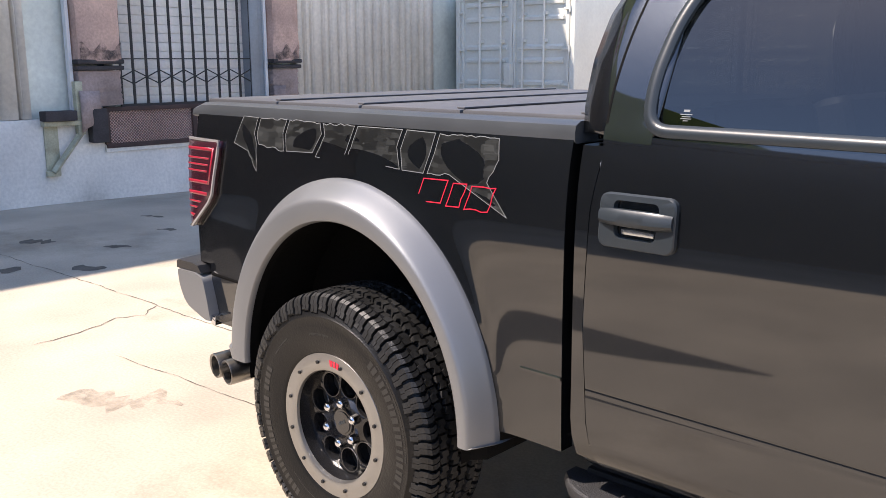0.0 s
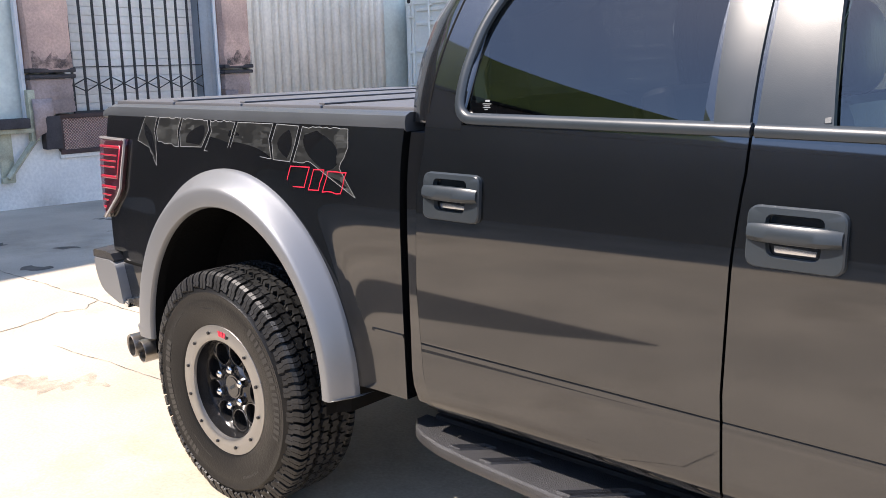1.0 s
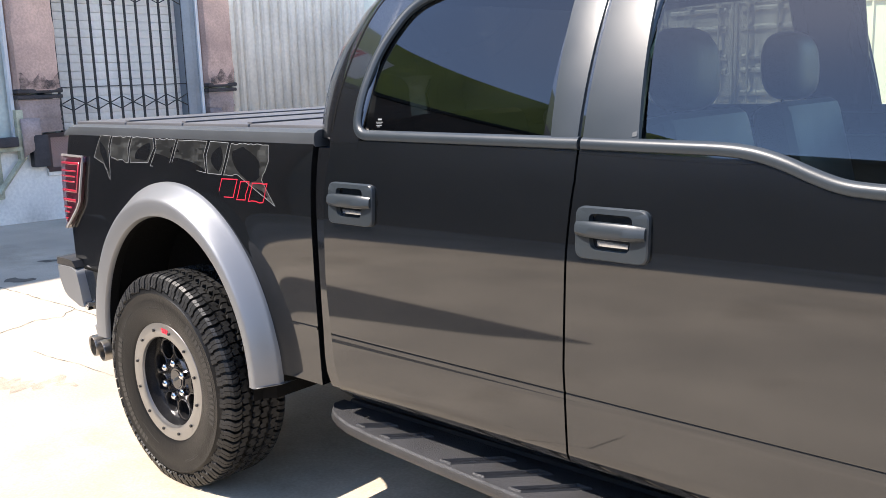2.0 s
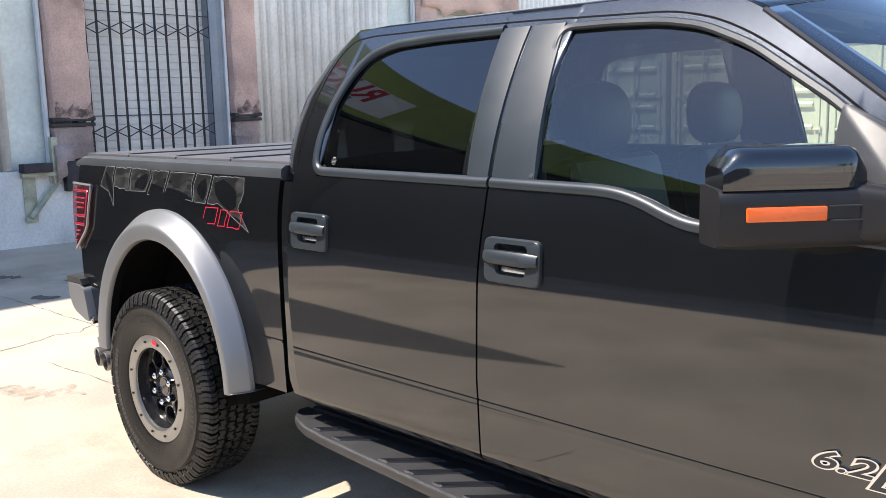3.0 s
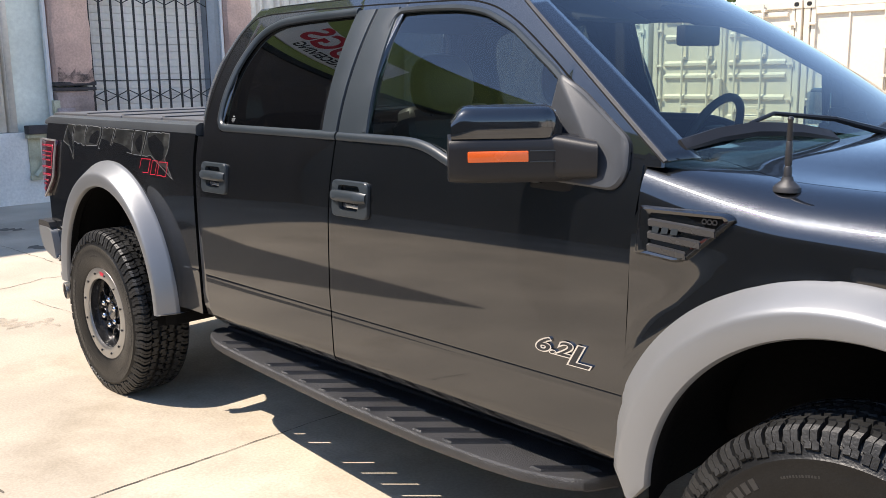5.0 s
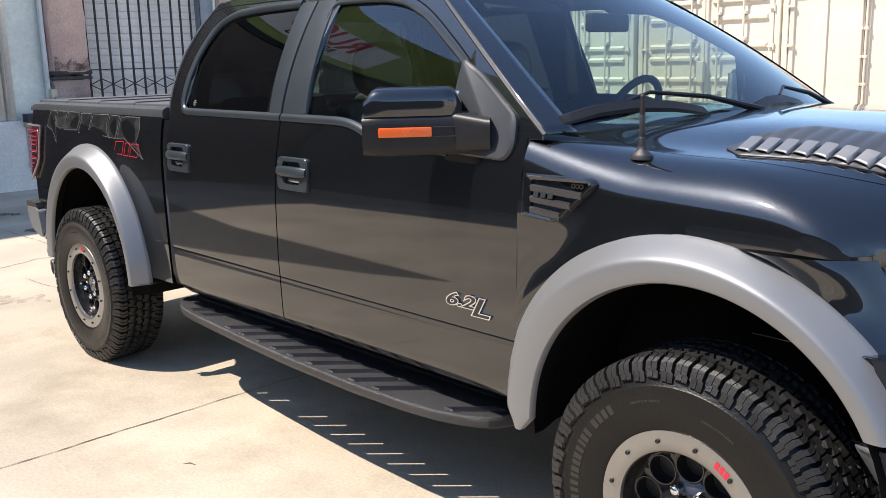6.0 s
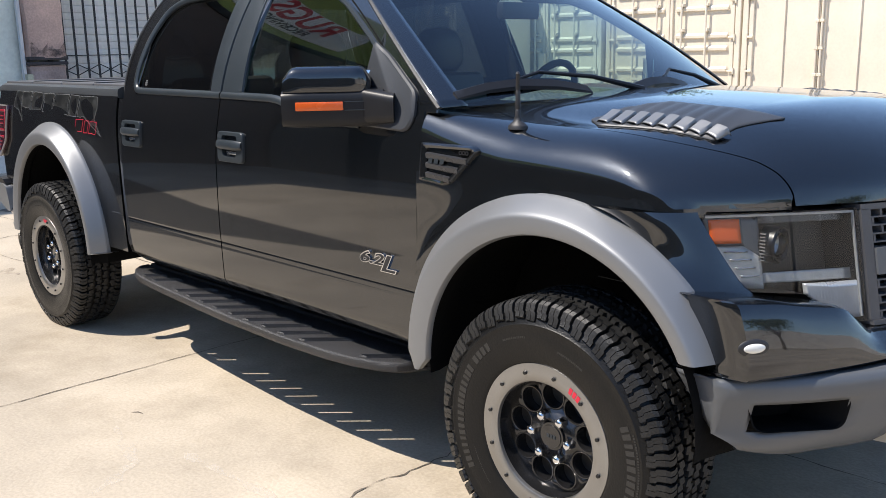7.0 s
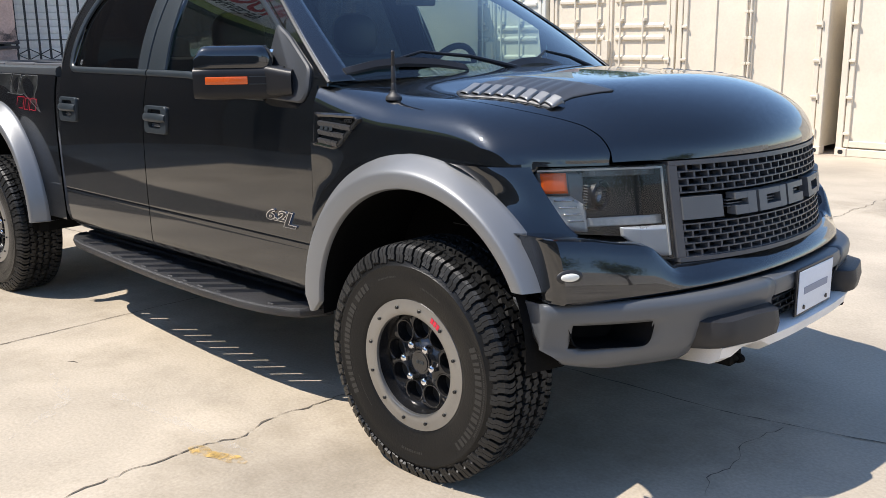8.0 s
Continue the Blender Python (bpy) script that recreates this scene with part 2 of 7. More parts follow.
def thing(name, label, category, group="", kind="", at=(0, 0, 0)):
    ob = new(name)
    ob.empty_display_size = 0.1
    ob.location = at
    return tagged(ob, label, category, group, kind)


def share(name, mesh, parent, m):
    """Another object on the same mesh."""
    ob = new(name, mesh)
    ob.parent = parent
    ob.matrix_basis = m
    return ob


def grid(bm, rows, closed=False):
    vs = [[bm.verts.new(p) for p in row] for row in rows]
    for a, b in zip(vs, vs[1:]):
        n = len(a)
        for i in range(n if closed else n - 1):
            quad = (a[i], a[(i + 1) % n], b[(i + 1) % n], b[i])
            if len({tuple(v.co) for v in quad}) == 4:
                bm.faces.new(quad)
    return vs


def box(bm, lo, hi, bevel=0.0, segments=2, m=None):
    made = bmesh.ops.create_cube(bm, size=1)["verts"]
    lo, hi = Vector(lo), Vector(hi)
    for v in made:
        v.co = Vector([lo[i] + (v.co[i] + 0.5) * (hi[i] - lo[i]) for i in range(3)])
    if bevel:
        edges = list({e for v in made for e in v.link_edges})
        out = bmesh.ops.bevel(bm, geom=edges, offset=bevel, segments=segments, profile=0.6, affect="EDGES")
        made = list({v for f in out["faces"] for v in f.verts} | {v for v in made if v.is_valid})
    if m is not None:
        bmesh.ops.transform(bm, matrix=m, verts=made)
    return made


def cyl(bm, a, b, r, r2=None, n=20, caps=True):
    a, b = Vector(a), Vector(b)
    d = b - a
    m = Matrix.Translation((a + b) / 2) @ d.to_track_quat("Z", "Y").to_matrix().to_4x4()
    return bmesh.ops.create_cone(bm, cap_ends=caps, segments=n, radius1=r, radius2=r if r2 is None else r2, depth=d.length, matrix=m)["verts"]


def prism(bm, outline, lift, depth, bevel=0.0):
    """A plate: a 2D outline carried into space by lift(u, v, w), w from 0 to depth."""
    n = len(outline)
    a = [bm.verts.new(lift(u, v, 0)) for u, v in outline]
    b = [bm.verts.new(lift(u, v, depth)) for u, v in outline]
    faces = [bm.faces.new(a), bm.faces.new(b[::-1])]
    for i in range(n):
        faces.append(bm.faces.new((a[i], b[i], b[(i + 1) % n], a[(i + 1) % n])))
    if bevel:
        rim = [e for e in faces[1].edges]
        bmesh.ops.bevel(bm, geom=rim, offset=bevel, segments=2, profile=0.6, affect="EDGES")


def rounded(points, r, n=5):
    """Rounds the corners of a 2D outline."""
    out = []
    for i, p in enumerate(points):
        a, p, b = Vector(points[i - 1]), Vector(p), Vector(points[(i + 1) % len(points)])
        rr = r[i] if isinstance(r, (list, tuple)) else r
        da, db = (a - p), (b - p)
        k = min(rr, da.length * 0.48, db.length * 0.48)
        s, e = p + da.normalized() * k, p + db.normalized() * k
        for j in range(n + 1):
            t = j / n
            out.append(tuple(s * (1 - t) ** 2 + p * 2 * t * (1 - t) + e * t * t))
    return out


def sweep(bm, path, section, closed=False, normal=None):
    """Carries a 2D section along a path; section x goes across, y outward along normal(p)."""
    pts = [Vector(p) for p in path]
    rows = []
    n = len(pts)
    for i, p in enumerate(pts):
        a = pts[i - 1] if (i or closed) else p
        b = pts[(i + 1) % n] if (i < n - 1 or closed) else p
        t = (b - a).normalized()
        out = normal(p).normalized()
        side = t.cross(out).normalized()
        out = side.cross(t).normalized()
        rows.append([p + side * u + out * v for u, v in section])
    if closed:
        rows.append(rows[0])
    grid(bm, rows, True)
    bmesh.ops.remove_doubles(bm, verts=bm.verts, dist=1e-6)
    if not closed:
        for row in (rows[0], rows[-1]):
            vs = []
            for q in row:
                vs.append(min((v for v in bm.verts), key=lambda v: (v.co - q).length_squared))
            if len(set(vs)) == len(vs):
                bm.faces.new(vs)


def resample(path, step):
    pts = [Vector(p) for p in path]
    out = [pts[0]]
    for a, b in zip(pts, pts[1:]):
        k = max(1, int((b - a).length / step))
        out += [a.lerp(b, j / k) for j in range(1, k + 1)]
    return out


def assembly(name, parent, label):
    """A part that is made of pieces of its own."""
    ob = new(name)
    ob.empty_display_size = 0.05
    ob.parent = parent
    return tagged(ob, label)


# ---- the yard: ground, joints, marks ----
fall = lambda y: float(np.interp(y, (1.5, 10.0), (0.0, -0.16)))  # the yard drains towards the containers
bm = bmesh.new()
grid(bm, [[(x, y, fall(y)) for x in (-250, -40, 0, 40, 250)] for y in (-250, -40, 0, 1.5, 10.0, 40, 250)])
tagged(part("ground", bm, CONCRETE), "sunlit pale beige concrete yard, worn and stained", "ground", kind="structure")


def ribbon(name, points, width, mat, label, wobble=0.02, step=0.06, z=0.003, ragged=0.5, seed=1, kind="structure"):
    """A thin irregular strip on the ground: a joint, a crack or a smear."""
    rnd = random.Random(seed)
    pts = resample([(x, y, 0) for x, y in points], step)
    bm = bmesh.new()
    drift, rows = 0.0, []
    for i, p in enumerate(pts):
        a, b = pts[max(0, i - 1)], pts[min(len(pts) - 1, i + 1)]
        t = (b - a).normalized()
        s = Vector((-t.y, t.x, 0))
        drift = drift * 0.8 + rnd.uniform(-1, 1) * wobble
        w = width * (1 + rnd.uniform(-ragged, ragged)) * (0.25 if i in (0, len(pts) - 1) else 1)
        c = p + s * drift
        rows.append([c - s * w / 2 + Vector((0, 0, z + fall(c.y))), c + s * w / 2 + Vector((0, 0, z + fall(c.y)))])
    grid(bm, rows)
    return tagged(part(name, bm, mat), label, name.replace("_", " "), kind=kind)


STAIN = material("old_oil_stain", (0.40, 0.33, 0.25), 0.8, 0, 0.3, 9, 60, 0.2)
worn(STAIN, 7, 0.6)
ribbon("joint", [(1.08, -2.3), (1.06, 8)], 0.0055, CRACK, "dirty sawn joint across the concrete", 0.004, 0.04, seed=2)
ribbon("joint", [(2.97, -2.4), (2.96, -2.2), (2.92, -1.75), (2.98, -1.33), (2.91, -1.05), (2.95, -0.8), (2.93, 8)], 0.0055, CRACK, "ragged open joint across the concrete", 0.016, 0.03, ragged=0.95, seed=3)
ribbon("joint", [(-9, 0.08), (3.98, 0.15), (4.35, 0.17), (4.65, 0.22), (4.9, 0.29), (16, 0.4)], 0.0055, CRACK, "dirty joint running along the yard", 0.008, 0.06, ragged=0.7, seed=4)
ribbon("crack", [(4.52, 0.18), (4.46, -0.05), (4.53, -0.27), (4.50, -0.42), (4.56, -0.53)], 0.003, CRACK, "fine branching crack in the concrete", 0.012, 0.03, ragged=0.8, seed=5)
ribbon("crack", [(-2.94, -0.78), (-3.02, -0.45), (-3.1, -0.2), (-3.05, -0.05), (-3.2, 0.12)], 0.0065, CRACK, "short jagged crack in the concrete", 0.02, 0.05, ragged=0.8, seed=6)
ribbon("crack", [(-2.45, -0.56), (-2.0, -0.52), (-1.56, -0.5), (-1.0, -0.46)], 0.0035, CRACK, "fine straight crack in the concrete", 0.006, 0.05, ragged=0.7, seed=7)
ribbon("yellow_mark", [(2.90, -1.50), (3.05, -1.47), (3.18, -1.44)], 0.07, YELLOW, "worn smear of yellow paint on the concrete", 0.008, 0.05, z=0.0035, ragged=0.5, seed=8)
ribbon("scuff_mark", [(2.15, -1.43), (2.6, -1.41), (3.15, -1.37)], 0.035, CHALK, "pale scuffed line on the concrete", 0.008, 0.05, z=0.0025, ragged=0.8, seed=9)
ribbon("scuff_mark", [(2.3, -1.95), (2.1, -1.6), (1.7, -1.5)], 0.04, CHALK, "pale scuffed line on the concrete", 0.012, 0.05, z=0.0025, ragged=0.8, seed=10)
ribbon("stain", [(-2.05, -1.05), (-1.8, -0.85), (-1.55, -0.68)], 0.16, STAIN, "brown blotchy stain on the concrete", 0.05, 0.05, z=0.002, ragged=0.8, seed=11)
for k, (x, y, w) in enumerate([(-5.9, 0.5, 0.12), (-5.2, 0.9, 0.09), (-5.0, -0.2, 0.13), (-6.4, 1.9, 0.1), (-4.6, 0.35, 0.1), (-5.6, 1.6, 0.07), (-1.9, -1.6, 0.03), (0.75, -1.9, 0.03), (1.6, -1.35, 0.02)]):
    ribbon("spot", [(x - w, y - w * 0.8), (x, y), (x + w, y + w)], w, CRACK, "dark oily spot on the concrete", 0.03, 0.04, z=0.0022, ragged=0.9, seed=20 + k)
# wedge-shaped shadow of an unseen thing, painted as a dark sheet on the ground
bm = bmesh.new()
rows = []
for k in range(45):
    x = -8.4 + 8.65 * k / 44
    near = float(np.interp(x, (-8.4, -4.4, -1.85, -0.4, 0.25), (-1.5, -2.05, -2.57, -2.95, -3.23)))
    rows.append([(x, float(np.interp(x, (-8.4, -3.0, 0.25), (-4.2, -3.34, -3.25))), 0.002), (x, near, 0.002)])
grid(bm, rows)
tagged(part("tar_patch", bm, GROUND_SHADE), "dark wedge of painted shade on the concrete", "tar patch", kind="structure")

# ---- warehouse with loading docks ----
WX = -7.6
yard_things = set(scene.objects)


def corrugated(name, y0, y1, z0, z1, mat, label, pitch=0.2, rib=0.05, depth=0.028, x=WX):
    """Steel cladding of single folded sheets with deep grooves between them."""
    wall = thing(name, label, "wall", kind="structure")
    rnd = random.Random(int(y0 * 100))
    y = y0
    while y < y1 - 1e-3:
        p = pitch * rnd.choice((0.75, 1.0, 1.0, 1.25))
        proud = rnd.uniform(0.0, 0.004)
        low, high = [], []
        for dy, dx in ((0, 0), (p * 0.3, 0.004), (p - rib * 0.75, 0), (p - rib * 0.6, -depth), (p - rib * 0.25, -depth), (p - rib * 0.1, 0), (p, 0)):
            yy = min(y + dy, y1)
            low.append((x + dx + proud, yy, z0)), high.append((x + dx + proud, yy, z1))
        bm = bmesh.new()
        grid(bm, [low, high])
        part("panel", bm, mat, wall, smooth=10, thick=0.004)
        y += p
    return wall


WALL_TOP = 6.7
bm = bmesh.new()
box(bm, (WX - 0.4, -1.0, -0.3), (WX + 0.03, 16, 0.955), 0.015)
tagged(part("plinth", bm, PLINTH), "whitewashed concrete plinth with peeling patches", "wall", kind="structure")
bm = bmesh.new()
box(bm, (WX + 0.032, 2.12, 0.56), (WX + 0.06, 4.3, 0.64), 0.01)
tagged(part("ledge", bm, PLINTH), "narrow whitewashed concrete ledge", "ledge", kind="structure")
bm = bmesh.new()
for a, b, top in ((-1.0, 1.83, WALL_TOP), (4.87, 5.6, WALL_TOP), (5.6, 8.02, 5.4), (10.5, 13.35, 5.4), (15.9, 16.0, 5.4)):
    box(bm, (WX - 0.4, a, 0.96), (WX - 0.07, b, top))
for a, b, top in ((1.83, 4.87, WALL_TOP), (8.02, 10.5, 5.4), (13.35, 15.9, 5.4)):
    box(bm, (WX - 0.4, a, 3.9), (WX - 0.07, b, top))
for a, b in ((1.83, 4.87), (8.02, 10.5), (13.35, 15.9)):
    box(bm, (WX - 0.4, a, 0.956), (WX - 0.17, b, 3.9))
tagged(part("wall_west", bm, GREENISH), "pale painted steel warehouse wall", "wall", kind="structure")
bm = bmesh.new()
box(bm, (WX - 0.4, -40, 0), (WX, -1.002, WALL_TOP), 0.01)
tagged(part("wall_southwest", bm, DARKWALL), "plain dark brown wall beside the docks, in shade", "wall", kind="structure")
corrugated("cladding", -1.0, 1.36, 0.96, WALL_TOP, CORRUGATED, "grey-white corrugated steel cladding", 0.24, 0.07, 0.065)
corrugated("cladding", 4.84, 7.42, 0.96, 5.4, CORRUGATED, "grey-white corrugated steel cladding", 0.16, 0.07, 0.065)
corrugated("cladding", 10.6, 13.3, 0.96, 5.4, CORRUGATED, "grey-white corrugated steel cladding", 0.16, 0.07, 0.065)
corrugated("header_cladding", 1.83, 4.87, 3.9, WALL_TOP, CORRUGATED, "grey-white corrugated steel above the dock door", 0.2, 0.045)
bm = bmesh.new()
box(bm, (WX - 0.4, -40, WALL_TOP), (WX + 0.06, 4.9, WALL_TOP + 0.17), 0.01)
tagged(part("trim", bm, SHADOWGAP), "black band below the green parapet", "trim", kind="structure")
bm = bmesh.new()
prism(bm, [(-40, WALL_TOP + 0.17), (4.85, WALL_TOP + 0.17), (4.85, 7.5), (4.2, 7.5), (3.8, 8.95), (-40, 8.95)], lambda y, z, w: (WX - 0.3 + w, y, z), 0.32)
tagged(part("parapet", bm, GREENWALL), "olive green parapet wall in shade", "wall", kind="structure")
bm = bmesh.new()
prism(bm, [(4.86, WALL_TOP + 0.004), (5.45, WALL_TOP + 0.004), (5.25, 7.5), (4.86, 7.5)], lambda y, z, w: (WX - 0.3 + w, y, z), 0.3)
tagged(part("gable_step", bm, GREENISH), "sloping end of the parapet", "wall", kind="structure")
bm = bmesh.new()
box(bm, (WX - 14, -40, WALL_TOP - 0.3), (WX - 0.41, 16.05, WALL_TOP - 0.1))
tagged(part("roof", bm, GREENISH), "flat steel roof of the warehouse", "roof", kind="structure")
def dock_pad(y0, y1, z0, z1, band, seed):
    """A worn foam dock seal with a sooty band and a torn lower flap."""
    rnd = random.Random(seed)
    pad = thing("dock_pad", "faded red dock pad with a sooty band and torn edge", "dock seal", "dock pads")
    n = 14
    for lo, hi, bulge, mat, label in ((band + 0.08, z1, 0.17, PAD, ""), (z0, band - 0.02, 0.13, PAD_DIRTY, "sooty lower half of the pad")):
        bm = bmesh.new()
        rows = []
        for i in range(n + 1):
            z = lo + (hi - lo) * i / n
            e = rnd.uniform(-0.012, 0.012)
            droop = 0.05 * rnd.random() if (i == 0 and lo == z0) else 0
            rows.append([(WX - 0.02, y0 + e, z - droop), (WX + bulge * 0.85, y0 + 0.015 + e, z - droop), (WX + bulge + e * 0.5, y0 + 0.06, z - droop * 1.5), (WX + bulge + rnd.uniform(-0.01, 0.012), (y0 + y1) / 2, z - droop),
                         (WX + bulge - e * 0.5, y1 - 0.06, z), (WX + bulge * 0.85, y1 - 0.015 - e, z), (WX - 0.02, y1 - e, z)])
        grid(bm, rows)
        part("cover", bm, mat, pad, label, smooth=50)
    bm = bmesh.new()
    rows = []
    for i in range(25):
        y = y0 + 0.02 + (y1 - y0 - 0.04) * i / 24
        up, down = band + 0.22 + 0.05 * math.sin(i * 0.55 + seed) + rnd.uniform(0, 0.02), band + 0.09
        rows.append([(WX + 0.176, y, down), (WX + 0.182, y, down + 0.04), (WX + 0.184, y, up)])
    grid(bm, rows)
    part("soot_smear", bm, SMEAR, pad, "sooty smear above the band", smooth=60)
    bm = bmesh.new()
    rows = []
    for i in range(9):
        u = i / 8
        y = y0 - 0.01 + (y1 - y0) * 0.45 * u
        hang = z0 - 0.10 - 0.22 * (1 - u) * rnd.uniform(0.7, 1.0)
        rows.append([(WX + 0.145, y, z0 + 0.16), (WX + 0.165 + 0.01 * math.sin(7 * u), y, z0), (WX + 0.15 + 0.03 * math.sin(5 * u), y, hang)])
    grid(bm, rows)
    part("torn_flap", bm, PAD_DIRTY, pad, "torn hanging flap", smooth=60, thick=0.006)
    bm = bmesh.new()
    box(bm, (WX - 0.02, y0 - 0.01, band - 0.015), (WX + 0.16, y1 + 0.01, band + 0.03), 0.012)
    box(bm, (WX - 0.02, y0 - 0.01, band + 0.05), (WX + 0.175, y1 + 0.01, band + 0.10), 0.015)
    part("band", bm, SOOT, pad, "sooty black rubber band")
    bm = bmesh.new()
    box(bm, (WX - 0.02, y0 - 0.05, z0 - 0.05), (WX + 0.05, y0 - 0.012, z1))
    part("edge_strip", bm, BANNER, pad, "chipped white edge strip")
    return pad


def shutter(y0, y1, z0, z1, x, label):
    door = thing("roller_door", label, "roller door", kind="structure")
    bm = bmesh.new()
    box(bm, (x - 0.04, y0, 0.001), (x, y1, 0.0985), 0.005, 2)
    first = part("slat", bm, SHUTTER, door)
    first.location = (0, 0, z0)
    for k in range(1, int((z1 - z0) / 0.1)):
        share("slat", first.data, door, Matrix.Translation((0, 0, z0 + 0.1 * k)))
    return door


def security_gate(y0, y1, z0, z1, bars, rows):
    """A folding lattice gate of iron uprights and diamond links."""
    gate = thing("security_gate", "black iron folding security gate with diamond links", "gate")
    x = WX + 0.03
    gap = (y1 - y0) / (bars - 1)
    bm = bmesh.new()
    box(bm, (-0.007, -0.014, z0), (0.007, 0.014, z1))
    first = part("upright", bm, IRON, gate)
    first.location = (x, y0, 0)
    rnd = random.Random(3)
    for i in range(1, bars):
        share("upright", first.data, gate, Matrix.Translation((x, y0 + gap * i + rnd.uniform(-0.012, 0.012), 0)))
    for zc in rows:
        bm = bmesh.new()
        for i in range(0, bars - 1):
            s = 1 if i % 2 == 0 else -1
            a, b = y0 + gap * i, y0 + gap * (i + 1)
            for d in (1, -1):
                cyl(bm, (x + 0.012 * d, a, zc + (0.075 * d if s < 0 else 0)), (x + 0.012 * d, b, zc + (0.075 * d if s > 0 else 0)), 0.007, n=6)
        tagged(part("lattice_band", bm, IRON, gate), kind="stuff")
        bm = bmesh.new()
        cyl(bm, (x, y0, zc + 0.2), (x, y1, zc + 0.2), 0.006, n=6)
        part("cross_bar", bm, IRON, gate)
    bm = bmesh.new()
    box(bm, (x - 0.02, y0 - 0.02, z0 - 0.05), (x + 0.02, y1 + 0.02, z0), 0.004)
    part("bottom_track", bm, IRON, gate)
    return gate


shutter(2.3, 4.4, 1.06, 3.9, WX - 0.12, "white slatted roller door behind an iron gate")
security_gate(2.37, 4.1, 1.08, 3.9, 12, (1.375, 2.66))
bm = bmesh.new()
box(bm, (WX - 0.3, 4.1, 1.05), (WX + 0.05, 4.22, 3.9), 0.01)
box(bm, (WX - 0.3, 4.22, 1.05), (WX + 0.02, 4.36, 3.9), 0.01)
box(bm, (WX - 0.3, 2.2, 1.05), (WX + 0.0, 2.3, 3.9), 0.01)
tagged(part("door_jamb", bm, material("blue_grey_steel", (0.24, 0.27, 0.30), 0.5, 0.1, 0.12, 2, 30, 0.1)), "blue-grey steel jamb of the dock door", "door frame", kind="structure")
dock_pad(1.83, 2.34, 1.08, 3.9, 1.47, 1)
dock_pad(4.36, 4.79, 1.08, 3.9, 1.47, 2)
shutter(8.4, 10.1, 1.06, 3.2, WX - 0.12, "dark dock opening behind a torn pad")
dock_pad(8.02, 8.45, 1.08, 3.9, 1.47, 3)
dock_pad(10.07, 10.5, 1.08, 3.9, 1.47, 4)
dock_pad(13.35, 13.8, 1.08, 3.9, 1.47, 5)
shutter(13.8, 15.5, 1.06, 3.2, WX - 0.12, "white slatted roller door")
for y0, y1 in ((8.02, 10.5), (13.35, 15.9)):
    bm = bmesh.new()
    rnd = random.Random(int(y0))
    rows = []
    for j in range(25):
        y = y0 + (y1 - y0) * j / 24
        sag = rnd.uniform(0, 0.16) if 3 < j < 22 else 0
        rows.append([(WX + 0.2 + rnd.uniform(-0.015, 0.015), y, 3.22 - sag), (WX + 0.22, y, 3.3), (WX + 0.2, y, 3.9), (WX, y, 3.95)])
    grid(bm, rows)
    tagged(part("dock_header", bm, PAD, None, smooth=60, thick=0.01), "faded red dock header pad with a torn hem", "dock seal")

# mesh panel below the gate
vent = thing("mesh_panel", "rusty diamond mesh panel in a dark steel frame", "mesh panel")
bm = bmesh.new()
for z in (0.63, 1.03):
    box(bm, (WX + 0.03, 2.13, z - 0.025), (WX + 0.075, 4.3, z + 0.025), 0.004)
for y in (2.15, 3.25, 4.28):
    box(bm, (WX + 0.031, y - 0.03, 0.65), (WX + 0.074, y + 0.03, 1.01), 0.004)
part("frame", bm, material("rusted_frame", (0.075, 0.042, 0.036), 0.7, 0.1, 0.3, 8, 80, 0.2), vent, "dark rusted steel frame")
bm = bmesh.new()
y = 1.78
while y < 4.3:
    for s in (1, -1):
        a, b = (y, 0.655) if s > 0 else (y + 0.35, 0.655), (y + 0.35, 1.005) if s > 0 else (y, 1.005)
        if min(a[0], b[0]) > 2.16 and max(a[0], b[0]) < 4.27:
            cyl(bm, (WX + 0.055 + 0.003 * s, a[0], a[1]), (WX + 0.055 + 0.003 * s, b[0], b[1]), 0.0036, n=4, caps=False)
        else:
            lo, hi = 2.18, 4.26
            pa, pb = Vector((*a, 0)), Vector((*b, 0))
            ts = sorted(t for t in ((lo - pa.x) / (pb.x - pa.x), (hi - pa.x) / (pb.x - pa.x)) if 0 < t < 1)
            for t in ts[:1]:
                keep = (pa.lerp(pb, t), pb if lo <= pb.x <= hi else pa)
                if lo - 0.01 <= keep[1].x <= hi + 0.01:
                    cyl(bm, (WX + 0.055, keep[0].x, keep[0].y), (WX + 0.055, keep[1].x, keep[1].y), 0.0036, n=4, caps=False)
    y += 0.034
tagged(part("mesh", bm, RUST, vent), kind="stuff")
bm = bmesh.new()
box(bm, (WX + 0.031, 2.17, 0.655), (WX + 0.034, 4.27, 1.005))
part("backing", bm, material("pale_backing", (0.85, 0.66, 0.58), 0.8), vent)

# folded steel bracket beside the dock
bracket = thing("steel_bracket", "chipped cream steel bracket bolted to the plinth", "bracket")
bm = bmesh.new()
box(bm, (WX + 0.05, 1.79, 0.78), (WX + 0.13, 1.87, 1.34), 0.006)
part("post", bm, BRACKET, bracket)
bm = bmesh.new()
cyl(bm, (WX + 0.1, 1.86, 0.83), (WX + 0.1, 1.5, 0.40), 0.035, n=4)
part("strut", bm, BRACKET, bracket)
bm = bmesh.new()
box(bm, (WX + 0.05, 1.42, 0.88), (WX + 0.14, 1.86, 0.93), 0.006)
part("arm", bm, BRACKET, bracket)
bm = bmesh.new()
box(bm, (WX + 0.032, 1.45, 0.36), (WX + 0.05, 1.60, 0.92), 0.004)
box(bm, (WX + 0.032, 1.44, 0.35), (WX + 0.09, 1.58, 0.41), 0.006)
part("wall_plate", bm, BRACKET, bracket)
